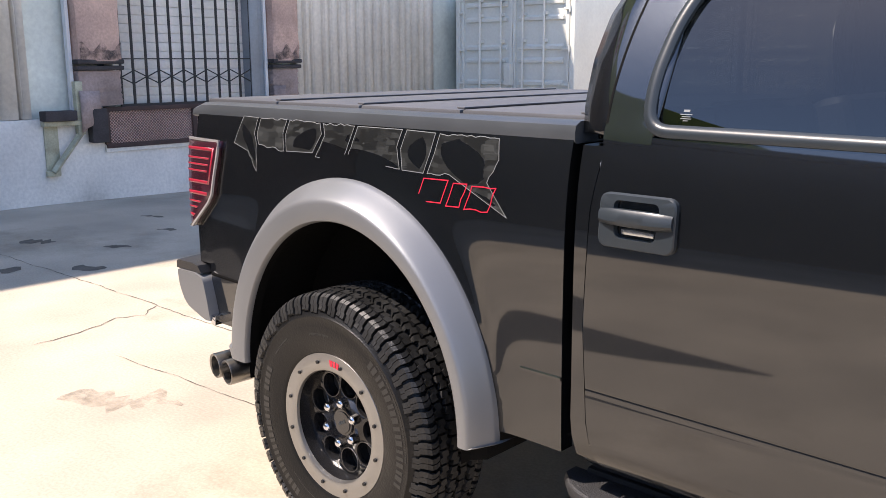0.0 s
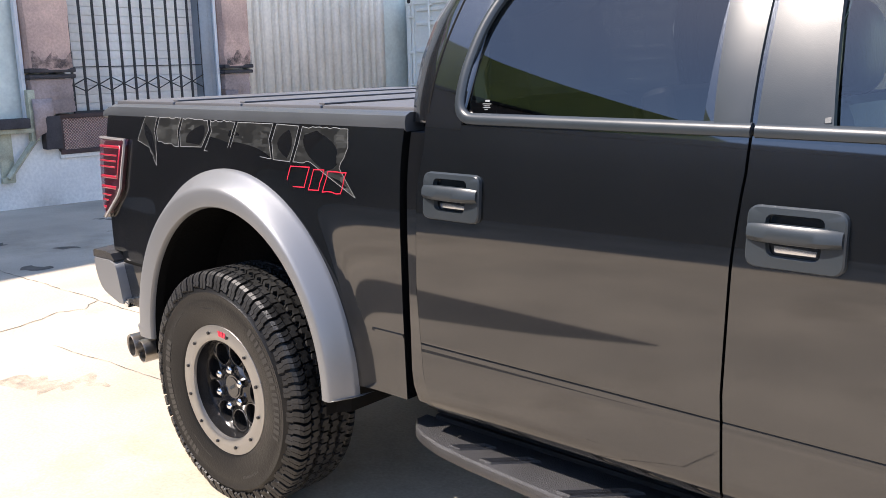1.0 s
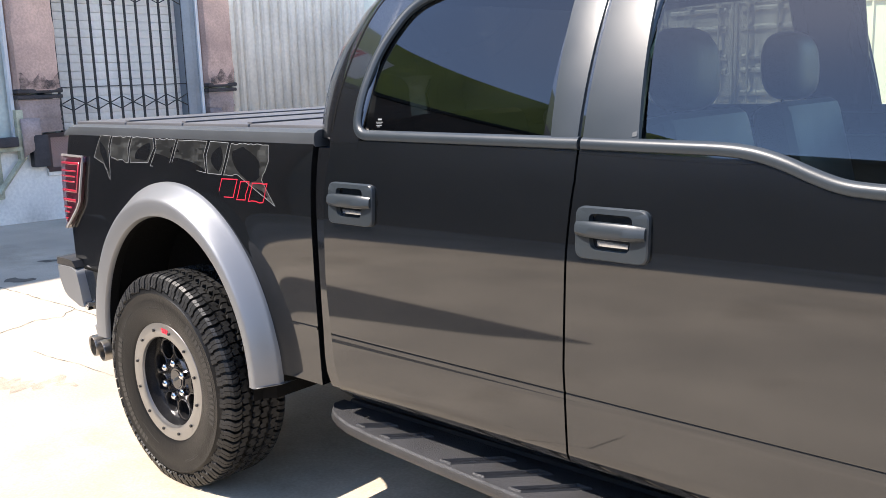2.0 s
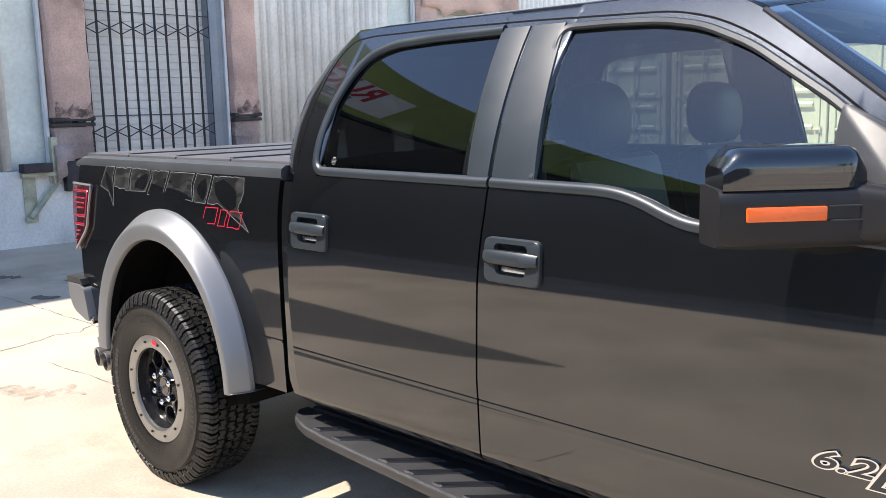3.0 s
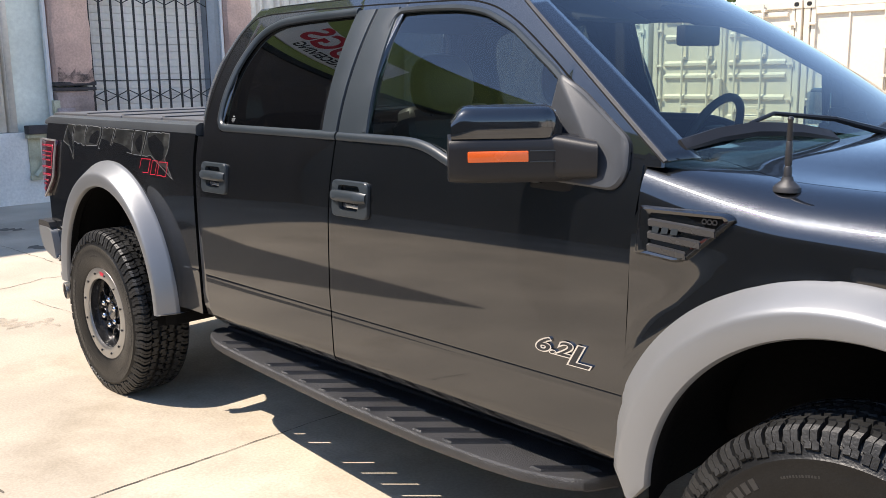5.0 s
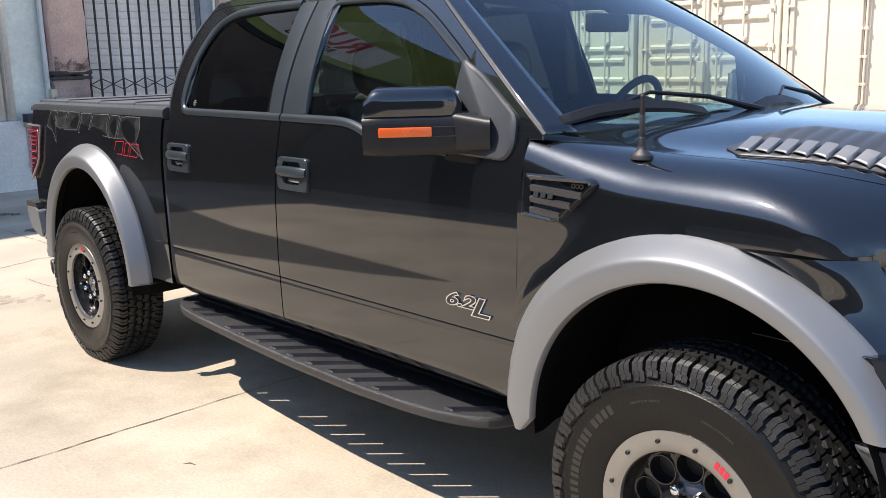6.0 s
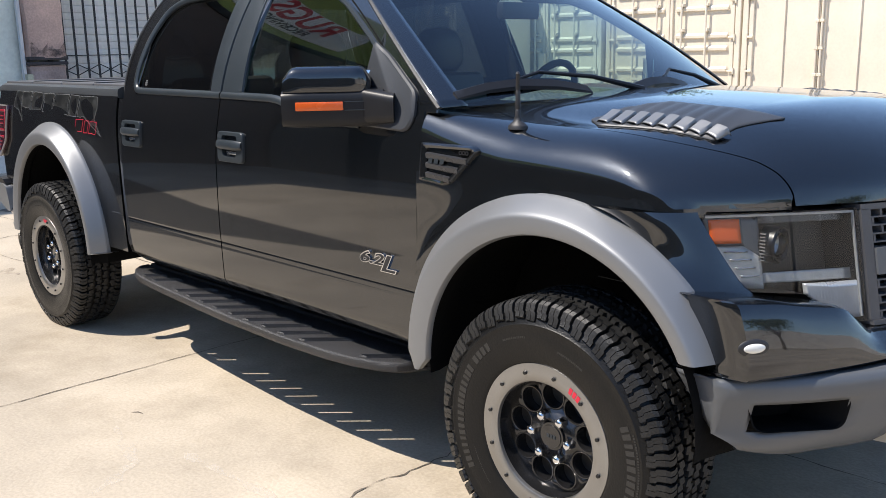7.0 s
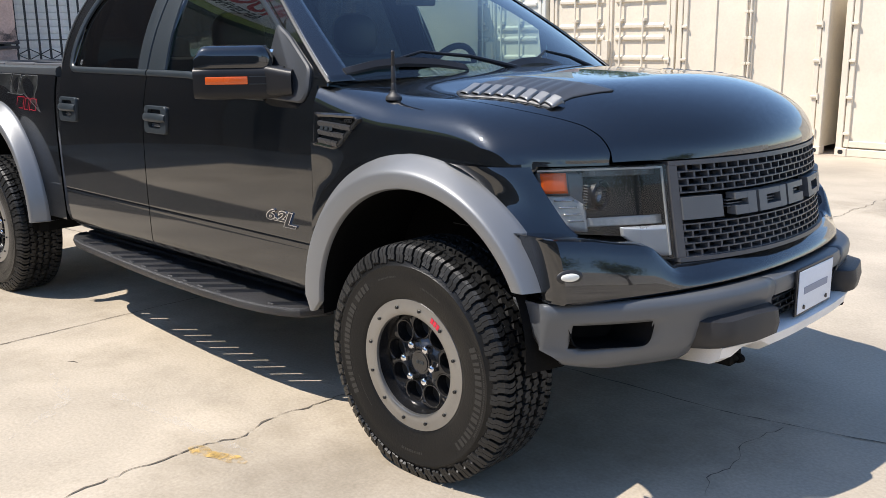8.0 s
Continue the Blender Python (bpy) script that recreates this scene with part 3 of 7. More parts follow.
bm = bmesh.new()
box(bm, (WX + 0.04, 1.42, 0.935), (WX + 0.2, 1.76, 1.04), 0.01)
box(bm, (WX + 0.04, 1.93, 0.68), (WX + 0.16, 2.12, 1.05), 0.02)
part("bumper_block", bm, SOOT, bracket, "black rubber buffer block")


# the docks as a whole stand a little farther out and are a little larger than drawn above
docks = Matrix.Translation((-0.092, 0.03, -0.053)) @ Matrix.Scale(1.034, 4)
for ob in set(scene.objects) - yard_things:
    if ob.parent is None:
        ob.matrix_basis = docks @ ob.matrix_basis


# ---- shipping containers ----
def container(x0, x1, y, h, mat, style, label, deep=6.0):
    """A steel container with its door end to the yard."""
    c = thing("shipping_container", label, "container", "row of shipping containers", at=(x0, y, fall(y)))
    w = x1 - x0
    bm = bmesh.new()
    box(bm, (0.02, 0.06, 0.1), (w - 0.02, deep, h - 0.03))
    part("shell", bm, mat, c, smooth=10)
    bm = bmesh.new()
    for a in (0, w - 0.09):
        box(bm, (a, -0.005, 0), (a + 0.09, 0.1, h), 0.008, 1)
    for z in (0.0, h - 0.11):
        box(bm, (0.09, 0.0, z), (w - 0.09, 0.1, z + 0.11), 0.008, 1)
    part("end_frame", bm, mat, c)
    for a in (-0.004, w - 0.158):
        for z in (0.0, h - 0.115):
            bm = bmesh.new()
            box(bm, (a, -0.016, z - 0.002), (a + 0.162, 0.16, z + 0.118), 0.008, 1)
            casting = part("corner_casting", bm, mat, c)
            bm = bmesh.new()
            hole = rounded([(a + 0.045, z + 0.03), (a + 0.117, z + 0.03), (a + 0.117, z + 0.09), (a + 0.045, z + 0.09)], 0.028, 4)
            prism(bm, hole, lambda u, v, d: (u, -0.0165 - d, v), 0.001)
            part("lifting_hole", bm, SHADOWGAP, casting)
    leaf = (w - 0.2) / 2
    for k in range(2):
        a = 0.1 + k * leaf + 0.004
        b = a + leaf - 0.008
        door = bmesh.new()
        box(door, (a, 0.035, 0.13), (b, 0.06, h - 0.11))
        if style == "ribbed":
            for z in (0.16, 0.62, 1.0, 1.30, 1.62, 1.81, 2.22, h - 0.22):
                # a pressed rib: a sloped upper face that catches the sun and a shaded under side
                front = [(0.036, z), (0.0, z + 0.012), (-0.002, z + 0.05), (0.036, z + 0.085)]
                rows = []
                for x in (a + 0.10, a + 0.112, b - 0.112, b - 0.10):
                    end = x in (a + 0.10, b - 0.10)
                    rows.append([(x, 0.036 if end else q, v) for q, v in front])
                grid(door, rows)
            for q in (a, b - 0.05):
                box(door, (q, 0.0, 0.13), (q + 0.05, 0.04, h - 0.11), 0.006, 1)
        else:
            for q in (a, b - 0.07):
                box(door, (q, 0.0, 0.13), (q + 0.07, 0.04, h - 0.11), 0.006, 1)
            box(door, ((a + b) / 2 - 0.014, 0.008, 0.13), ((a + b) / 2 + 0.014, 0.04, h - 0.11), 0.004, 1)
            for z in (0.13, h - 0.2):
                box(door, (a + 0.07, 0.001, z), (b - 0.07, 0.04, z + 0.09), 0.006, 1)
        leaf_ob = part("door_leaf", door, mat, c, smooth=15)
        if style == "ribbed":
            for f in ((0.40, 0.80) if k == 0 else (0.20, 0.58)):
                x = a + leaf * f
                bm = bmesh.new()
                cyl(bm, (x, -0.03, 0.05), (x, -0.03, h - 0.03), 0.017, n=10)
                rod = part("lock_rod", bm, mat, leaf_ob)
                for z in (0.10, 0.52, 1.12, 1.92, 2.30, h - 0.14):
                    bm = bmesh.new()
                    box(bm, (x - 0.036, -0.042, z), (x + 0.036, 0.036, z + 0.045), 0.004, 1)
                    part("rod_guide", bm, mat, c)
            bm = bmesh.new()
            x = a + leaf * (0.40 if k == 0 else 0.58)
            box(bm, (min(x, x + (0.42 if k == 0 else -0.40)), -0.05, 1.17), (max(x, x + (0.42 if k == 0 else -0.40)), -0.036, 1.205), 0.003, 1)
            part("lock_handle", bm, mat, leaf_ob)
        for z in (0.3, 0.80, 1.30, 1.80, 2.35):
            bm = bmesh.new()
            e = a - 0.02 if k == 0 else b - 0.08
            box(bm, (e, -0.03, z), (e + 0.1, 0.004, z + 0.035), 0.006, 1)
            cyl(bm, (e + (0 if k == 0 else 0.1), -0.02, z - 0.03), (e + (0 if k == 0 else 0.1), -0.02, z + 0.065), 0.014, n=8)
            part("hinge", bm, mat, leaf_ob)
        if style != "ribbed":
            # the rod and its guides beside the meeting edge
            x = b - 0.03 if k == 0 else a + 0.03
            bm = bmesh.new()
            cyl(bm, (x, -0.02, 0.05), (x, -0.02, h - 0.03), 0.015, n=8)
            part("lock_rod", bm, mat, leaf_ob)
            for z in (0.3, 0.9, 1.25, 1.62, 2.0, 2.4):
                bm = bmesh.new()
                box(bm, (x - 0.03, -0.036, z), (x + 0.03, 0.002, z + 0.04), 0.004, 1)
                part("rod_guide", bm, mat, c)
    if style == "ribbed":
        bm = bmesh.new()
        box(bm, (w / 2 - 0.09, -0.085, 1.30), (w / 2 + 0.03, -0.005, 1.62), 0.006, 1)
        part("lock_box", bm, mat, c, "welded steel cover over the padlock")
    return c


container(-7.74, -5.50, 8.0, 2.66, GREYWHITE, "ribbed", "old white steel shipping container with ribbed doors, half in shade", 1.9)
container(-6.46, -4.04, 10.0, 2.70, GREYWHITE, "ribbed", "old white steel shipping container beside a cream one")
container(-3.95, -1.52, 10.0, 2.70, CREAM, "ribbed", "cream steel shipping container with ribbed doors and lock rods")
container(-1.49, 0.86, 10.0, 2.70, CREAM, "plain", "cream steel shipping container with plain hinged doors")
container(1.08, 3.48, 10.0, 2.70, CREAM, "plain", "cream steel shipping container set apart by a dark gap")
container(3.60, 6.04, 10.0, 2.70, CREAM, "ribbed", "cream steel shipping container at the end of the row")

# ---- the building across the yard ----
HB = 4.6
turned = Matrix.Translation((-5.0, -8.1, 0)) @ Matrix.Rotation(math.atan(-0.33), 4, "Z")
bm = bmesh.new()
box(bm, (-2.9, -8, 0), (42, 0, HB), m=turned)
tagged(part("wall_south", bm, GREYWALL), "plain dark grey wall across the yard, in shade", "wall", kind="structure")
bm = bmesh.new()
box(bm, (-2.9, -8.1, HB), (42, 0.15, HB + 0.2), 0.02, m=turned)
tagged(part("coping", bm, GREYWALL), "concrete coping of the wall across the yard", "coping", kind="structure")
bm = bmesh.new()
box(bm, (34, -40, 0), (35, 40, 4.0))
tagged(part("wall_east", bm, SHUTTER), "long white wall closing the far end of the yard", "wall", kind="structure")


def lettering(name, text, size, mat, m, parent, extrude=0.004, shear=0.0, label="", bold=0.0):
    curve = bpy.data.curves.new(name, "FONT")
    curve.body, curve.size, curve.extrude, curve.shear, curve.offset = text, size, extrude, shear, bold
    curve.align_x = "CENTER"
    tmp = bpy.data.objects.new("tmp", curve)
    scene.collection.objects.link(tmp)
    bpy.context.view_layer.update()
    mesh = bpy.data.meshes.new_from_object(tmp.evaluated_get(bpy.context.evaluated_depsgraph_get()))
    bpy.data.objects.remove(tmp)
    mesh.name = name
    mesh.materials.clear()
    mesh.materials.append(mat)
    ob = new(name, mesh)
    ob.parent, ob.matrix_basis = parent, m
    if label:
        tagged(ob, label)
    return ob


sign = thing("banner", "white banner with red and black words on the green parapet", "sign", at=docks @ Vector((WX + 0.045, -3.7, 7.65)))
bm = bmesh.new()
box(bm, (-0.02, -2.2, -0.55), (0.02, 2.2, 0.55), 0.006)
part("cloth", bm, BANNER, sign)
turn = Matrix.Rotation(math.pi / 2, 4, "Z") @ Matrix.Rotation(math.pi / 2, 4, "X")
lettering("large_word", "RUGS", 0.95, BANNER_RED, Matrix.Translation((0.03, -0.1, -0.15)) @ turn, sign, bold=0.025, label="bold red capital letters")
lettering("small_word", "RECEIVING", 0.33, BANNER_BLACK, Matrix.Translation((0.03, -0.1, -0.46)) @ turn, sign, bold=0.008, label="black capital letters")


def tree(x, y, h, spread, seed, label):
    """A tapered trunk with limbs and a loose crown of leaf clumps."""
    rnd = random.Random(seed)
    t = thing("tree", label, "tree", at=(x, y, 0))
    bm = bmesh.new()
    cyl(bm, (0, 0, 0), (0.1, 0, h * 0.45), 0.2, 0.12, 10)
    tips = []
    for k in range(9):
        a, e = rnd.uniform(0, 2 * math.pi), rnd.uniform(0.5, 1.0)
        p = (spread * 0.6 * math.cos(a) * e, spread * 0.6 * math.sin(a) * e, h * rnd.uniform(0.6, 0.9))
        cyl(bm, (0.1, 0, h * rnd.uniform(0.3, 0.45)), p, 0.07, 0.02, 6)
        tips.append(Vector(p))
    part("trunk", bm, BARK, t)
    bm = bmesh.new()
    for tip in tips:
        for k in range(260):
            c = tip + Vector((rnd.gauss(0, 1), rnd.gauss(0, 1), rnd.gauss(0, 0.7))) * spread * 0.28
            u = Vector((rnd.uniform(-1, 1), rnd.uniform(-1, 1), rnd.uniform(-1, 1))).normalized() * 0.13
            v = u.cross(Vector((rnd.uniform(-1, 1), rnd.uniform(-1, 1), rnd.uniform(-1, 1)))).normalized() * 0.07
            bm.faces.new([bm.verts.new(c + q) for q in (-u, v, u, -v)])
    tagged(part("crown", bm, LEAF, t), kind="stuff")
    return t


tree(-12.2, 24.0, 5.5, 2.0, 4, "leafy green tree rising behind the warehouse")
tree(27.0, -5.0, 6.5, 2.8, 5, "leafy green tree in front of the far white wall")
tree(26.0, 2.0, 6.0, 2.6, 6, "leafy green tree in front of the far white wall")


# ---- the pickup truck: x runs forward from the rear axle, y = 0 is its middle ----
truck = thing("pickup_truck", "black crew cab pickup truck with grey flares on concrete", "pickup truck")


def half(x):
    """Half the body's width."""
    return 0.93 + 0.02 * x


def swell(z, crease=True):
    """How the flank bulges with height: rolled in at the belt, a step at the crease, tucked under at the sill."""
    if z >= 1.0:
        return -0.7 * (z - 1.0) ** 3
    if z > 0.741 or not crease:
        return -0.04 * (1.0 - z) ** 2
    return float(np.interp(z, (0.53, 0.545, 0.57, 0.62, 0.728, 0.737, 0.741), (-0.03, -0.012, -0.004, -0.0028, -0.0027, -0.0044, -0.0027)))


def flank(x, z, crease=True):
    return half(x) + swell(z, crease)


def house(x, z):
    """Half width of the glazed upper cab, leaning inward."""
    h = z - 1.40
    return min(half(x) - 0.046 - (0.28 * h + 0.50 * h * h), flank(x, z) - 0.001 if z < 1.40 else 9.0)


def arch(x, xc, zc, rx, rz):
    d = abs(x - xc) / rx
    return zc + rz * math.sqrt(1 - d * d) if d < 1 else 0.0


REAR_ARCH, FRONT_ARCH = (-0.09, 0.50, 0.60, 0.655), (3.665, 0.57, 0.575, 0.535)
REAR_FLARE = (-0.10, 0.50, 0.63, 0.688), (-0.055, 0.50, 0.512, 0.565)
FRONT_FLARE = (3.657, 0.57, 0.617, 0.572), (3.705, 0.55, 0.497, 0.482)


def flange(x, z, rim):
    """How the sheet metal swells out towards the edge of a flare."""
    d = (math.hypot((x - rim[0]) / rim[2], (z - rim[1]) / rim[3]) - 1) * 0.62
    return 0.011 * math.exp(-max(d, 0.0) / 0.032) if z > 0.45 else 0.0



DOOR_ROWS = [0.535, 0.540, 0.55, 0.57, 0.60, 0.65, 0.70, 0.728, 0.7365, 0.737, 0.741, 0.7415, 0.748, 0.77] + [0.80 + 0.04 * i for i in range(12)] + [1.265]
belt = lambda x: float(np.interp(x, (2.15, 2.22, 2.32, 2.40, 2.46, 2.97, 3.04, 3.10), (1.372, 1.368, 1.340, 1.308, 1.297, 1.297, 1.335, 1.362)))


def door_panel(x0, x1, s):
    bm = bmesh.new()
    rows = []
    nx = 26
    for z in DOOR_ROWS:
        rows.append([(x0(z) + (x1(z) - x0(z)) * i / nx, s * flank(x0(z) + (x1(z) - x0(z)) * i / nx, z), z) for i in range(nx + 1)])
    for k in range(1, 5):
        row = []
        for i in range(nx + 1):
            x = x0(1.3) + (x1(1.3) - x0(1.3)) * i / nx
            z = 1.265 + (belt(x) - 1.265) * k / 4
            row.append((x, s * flank(x, z), z))
        rows.append(row)
    rows.append([(x, y - s * 0.05, z + 0.004) for x, y, z in rows[-1]])
    rows.insert(0, [(x, y - s * 0.05, z + 0.002) for x, y, z in rows[0]])
    for row in rows:
        row.insert(0, (row[0][0], row[0][1] - s * 0.04, row[0][2]))
        row.append((row[-1][0], row[-1][1] - s * 0.04, row[-1][2]))
    grid(bm, rows)
    return bm


def on_flank(s, proud=0.0):
    return lambda u, v, w: (u, s * (flank(u, v) + proud + w), v)


def handle(x, z, s, parent):
    """A bezel with a deep cup and a pull bar."""
    bm = bmesh.new()
    outer = rounded([(x - 0.103, z - 0.065), (x + 0.105, z - 0.065), (x + 0.105, z + 0.066), (x - 0.103, z + 0.066)], 0.026, 6)
    inner = rounded([(x - 0.055, z - 0.040), (x + 0.055, z - 0.040), (x + 0.062, z + 0.050), (x - 0.062, z + 0.050)], 0.018, 6)
    put = on_flank(s)
    ctr = Vector((x, z))
    shrink = lambda loop, k: [tuple(ctr + (Vector(p) - ctr) * k) for p in loop]
    loops = [[put(u, v, -0.004) for u, v in outer], [put(u, v, 0.010) for u, v in shrink(outer, 0.985)], [put(u, v, 0.013) for u, v in shrink(outer, 0.95)], [put(u, v, 0.014) for u, v in inner], [put(u, v, 0.004) for u, v in shrink(inner, 0.97)], [put(u, v, -0.034) for u, v in shrink(inner, 0.86)]]
    vs = grid(bm, loops, True)
    bm.faces.new(vs[-1])
    ob = part("door_handle", bm, SATIN, parent, "satin dark grey handle with a deep cup")
    bm = bmesh.new()
    rows = []
    for i in range(13):
        u = x - 0.098 + 0.196 * i / 12
        e = abs(i - 6) / 6
        out = 0.030 - 0.012 * e ** 3
        hgt = 0.021 - 0.004 * e ** 4
        zz = z + 0.010
        rows.append([put(u, zz - hgt, 0.012), put(u, zz - hgt * 0.8, out - 0.002), put(u, zz - hgt * 0.4, out + 0.003), put(u, zz + hgt * 0.6, out + 0.002), put(u, zz + hgt, out - 0.004), put(u, zz + hgt, 0.010)])
    vs = grid(bm, rows, True)
    bm.faces.new(vs[0]), bm.faces.new(vs[-1][::-1])
    part("pull_bar", bm, SATIN, ob)
    bm = bmesh.new()
    prism(bm, [(x - 0.045, z - 0.034), (x + 0.045, z - 0.034), (x + 0.048, z - 0.018), (x - 0.048, z - 0.014)], lambda u, v, w: put(u, v, -0.012 + w), 0.012, 0.003)
    part("cup_insert", bm, REFLECTOR, ob, "bright insert in the handle cup")
    return ob


def trim_out(s):
    return lambda p: Vector((0, s, 0.45))


SECTION = [(-0.016, -0.006), (-0.016, 0.004), (-0.009, 0.010), (0.0, 0.012), (0.009, 0.010), (0.016, 0.004), (0.016, -0.006)]
SLIM = [(-0.011, -0.006), (-0.011, 0.003), (-0.006, 0.008), (0.006, 0.008), (0.011, 0.003), (0.011, -0.006)]


def on_house(points, s, proud=0.0):
    return [(x, s * (house(x, z) + proud), z) for x, z in points]


def open_round(points, r, n=6):
    """Rounds the inner corners of an open path."""
    out = [tuple(points[0])]
    for a, p, b in zip(points, points[1:], points[2:]):
        a, p, b = Vector(a), Vector(p), Vector(b)
        k = min(r, (a - p).length * 0.48, (b - p).length * 0.48)
        s, e = p + (a - p).normalized() * k, p + (b - p).normalized() * k
        out += [tuple(s * (1 - t) ** 2 + p * 2 * t * (1 - t) + e * t * t) for t in [j / n for j in range(n + 1)]]
    out.append(tuple(points[-1]))
    return out




def roof_edge(x):
    """Height of the roof rail, running down along the windscreen."""
    if x <= 2.502:
        return float(np.interp(x, (0.79, 2.25, 2.33, 2.41, 2.502), (1.885, 1.885, 1.880, 1.864, 1.821)))
    v = (3.155 - x) / 0.653
    return 1.371 + 0.45 * v + 0.012 * math.sin(v * math.pi)


front_top = lambda x: float(np.interp(x, (1.85, 2.0, 2.2, 2.33, 2.42, 2.50, 2.71, 2.82), (1.818, 1.817, 1.808, 1.788, 1.760, 1.722, 1.596, 1.525)))
cab_back = lambda z: float(np.interp(z, (1.30, 1.372, 1.44, 1.55, 1.66, 1.78, 1.85, 1.89), (0.795, 0.776, 0.765, 0.760, 0.772, 0.822, 0.875, 0.91)))


def cab_side(s):
    """Painted pillars and roof rail round the side windows."""
    bm = bmesh.new()
    rear_top = lambda x: float(np.interp(x, (0.955, 0.965, 0.985, 1.03, 1.13, 1.30), (1.52, 1.60, 1.675, 1.752, 1.806, 1.822)))

    def low(x):
        if x < 0.966 or 1.664 < x < 1.916:
            return 1.372
        if x < 1.70:
            return rear_top(x)
        return front_top(x) if x < 2.80 else 1.285 if x < 3.095 else 1.355
    rows = []
    for x in [0.79 + 0.0125 * i for i in range(190)]:
        row = []
        lo = low(x)
        hi = max(roof_edge(x), lo + 0.002)
        back = max(0.0, (0.842 - x) / 0.052)
        roll = 0.034 * back ** 2
        for k in range(41):
            z = lo + (hi - lo) * k / 40
            xx = x + (cab_back(z) - 0.79) * max(0, 1 - (x - 0.79) / 0.2)
            row.append((xx - 0.030 * back ** 2, s * (house(xx, z) - 0.004 - roll), z))
        rows.append(row)
    grid(bm, rows)
    return bm


def glass_pane(x0, x1, lo, hi, s, inset=0.012):
    bm = bmesh.new()
    rows = []
    for i in range(25):
        x = x0 + (x1 - x0) * i / 24
        rows.append([(x, s * (house(x, z) - inset), z) for z in [lo(x) + (hi(x) - lo(x)) * k / 10 for k in range(11)]])
    grid(bm, rows)
    return bm


# flanks: bed side, doors, upper cab
for s in (-1, 1):
    bm = bmesh.new()
    rows = []
    xs = [-1.035, -1.03, -1.02, -1.0, -0.96, -0.932, -0.928, -0.90, -0.86, -0.82, -0.78, -0.74, -0.70] + [-0.69 + 0.02 * i for i in range(67)] + [0.66, 0.70, 0.728, 0.734, 0.736]
    for x in xs:
        lo = max(0.535, arch(x, *REAR_ARCH)) if x > -0.69 else (0.56 if x > -0.93 else 0.79)
        tuck = 0.0 if x > -1.0 else 0.05 * ((-1.0 - x) / 0.035) ** 2
        row = []
        for k in range(31):
            z = lo + (1.17 - lo) * k / 18 if k < 18 else 1.17 + 0.202 * (k - 18) / 12
            row.append((x, s * (flank(x, z, False) - 0.012 - tuck + flange(x, z, REAR_FLARE[0])), z))
        rows.append(row)
    rows.append([(x, y - s * 0.05, z) for x, y, z in rows[-1]])
    rows.insert(0, [(x, y - s * 0.2, z) for x, y, z in rows[0]])
    grid(bm, rows)
    part("bed_side", bm, PAINT, truck)
    bm = bmesh.new()
    sweep(bm, [(x, s * (flank(x, 0.735, False) - 0.011), 0.737 + 0.004 * (x - 0.6)) for x in (0.60, 0.64, 0.68, 0.72, 0.734)], [(-0.006, -0.003), (-0.006, 0.0), (-0.002, 0.0025), (0.005, 0.0015), (0.006, -0.003)], normal=lambda p: Vector((0, s, 0)))
    part("bed_crease", bm, PAINT, truck)
    bm = bmesh.new()
    sweep(bm, [(x, s * (flank(x, 0.745, False) - 0.011), 0.750 - 0.02 * (x + 0.9)) for x in (-0.925, -0.87, -0.81, -0.75, -0.70)], [(-0.006, -0.003), (-0.006, 0.001), (0.0, 0.003), (0.006, 0.001), (0.006, -0.003)], normal=lambda p: Vector((0, s, 0)))
    part("bed_crease", bm, UNDER, truck, "black gap above the lower bed corner")
    # rail cap
    bm = bmesh.new()
    rows = []
    for i in range(31):
        x = -1.045 + 1.785 * i / 30
        f = flank(x, 1.37, False) - 0.012
        drop = 0.02 * max(0, (-0.95 - x) / 0.095) ** 2
        rows.append([(x, s * (f - 0.004), 1.345), (x, s * (f + 0.004), 1.350), (x, s * (f + 0.006), 1.372 - drop), (x, s * (f + 0.001), 1.390 - drop), (x, s * (f - 0.018), 1.400 - drop), (x, s * (f - 0.10), 1.402 - drop), (x, s * (f - 0.115), 1.394 - drop), (x, s * (f - 0.12), 1.345)])
    vs = grid(bm, rows)
    bm.faces.new(vs[0]), bm.faces.new(vs[-1][::-1])
    part("bed_rail_cap", bm, CAP, truck, "satin black plastic rail cap")

    rear_door = part("rear_door", door_panel(lambda z: float(np.interp(z, (0.53, 0.62, 0.9, 1.2, 1.37), (0.862, 0.826, 0.808, 0.818, 0.845))), lambda z: float(np.interp(z, (0.53, 0.8, 1.1, 1.37), (1.757, 1.747, 1.757, 1.781))), s), PAINT, truck)
    front_door = part("front_door", door_panel(lambda z: float(np.interp(z, (0.53, 0.8, 1.1, 1.37), (1.764, 1.754, 1.764, 1.788))), lambda z: float(np.interp(z, (0.53, 0.8, 1.15, 1.37), (3.058, 3.070, 3.080, 3.10))), s), PAINT, truck)
    handle(0.952, 1.177, s, rear_door), handle(1.897, 1.168, s, front_door)
    # jamb between cab and bed
    bm = bmesh.new()
    rows = []
    for z in [0.545 + 0.05 * i for i in range(17)]:
        a = 0.762 + 0.02 * max(0, (0.62 - z) / 0.09)
        b = float(np.interp(z, (0.53, 0.62, 0.9, 1.2, 1.37), (0.857, 0.821, 0.803, 0.813, 0.840)))
        rows.append([(a, s * (flank(a, z) - 0.35), z), (a, s * (flank(a, z) - 0.03), z), (a + 0.008, s * (flank(a, z) - 0.008), z), (b, s * (flank(b, z) - 0.004), z)])
    grid(bm, rows)
    part("cab_corner", bm, PAINT, truck)
    part("cab_side", cab_side(s), PAINT, truck, thick=0.006)
    # the door's frame runs on into the rear pillar, and its shut line up the pillar and along the roof rail
    bm = bmesh.new()
    rows = []
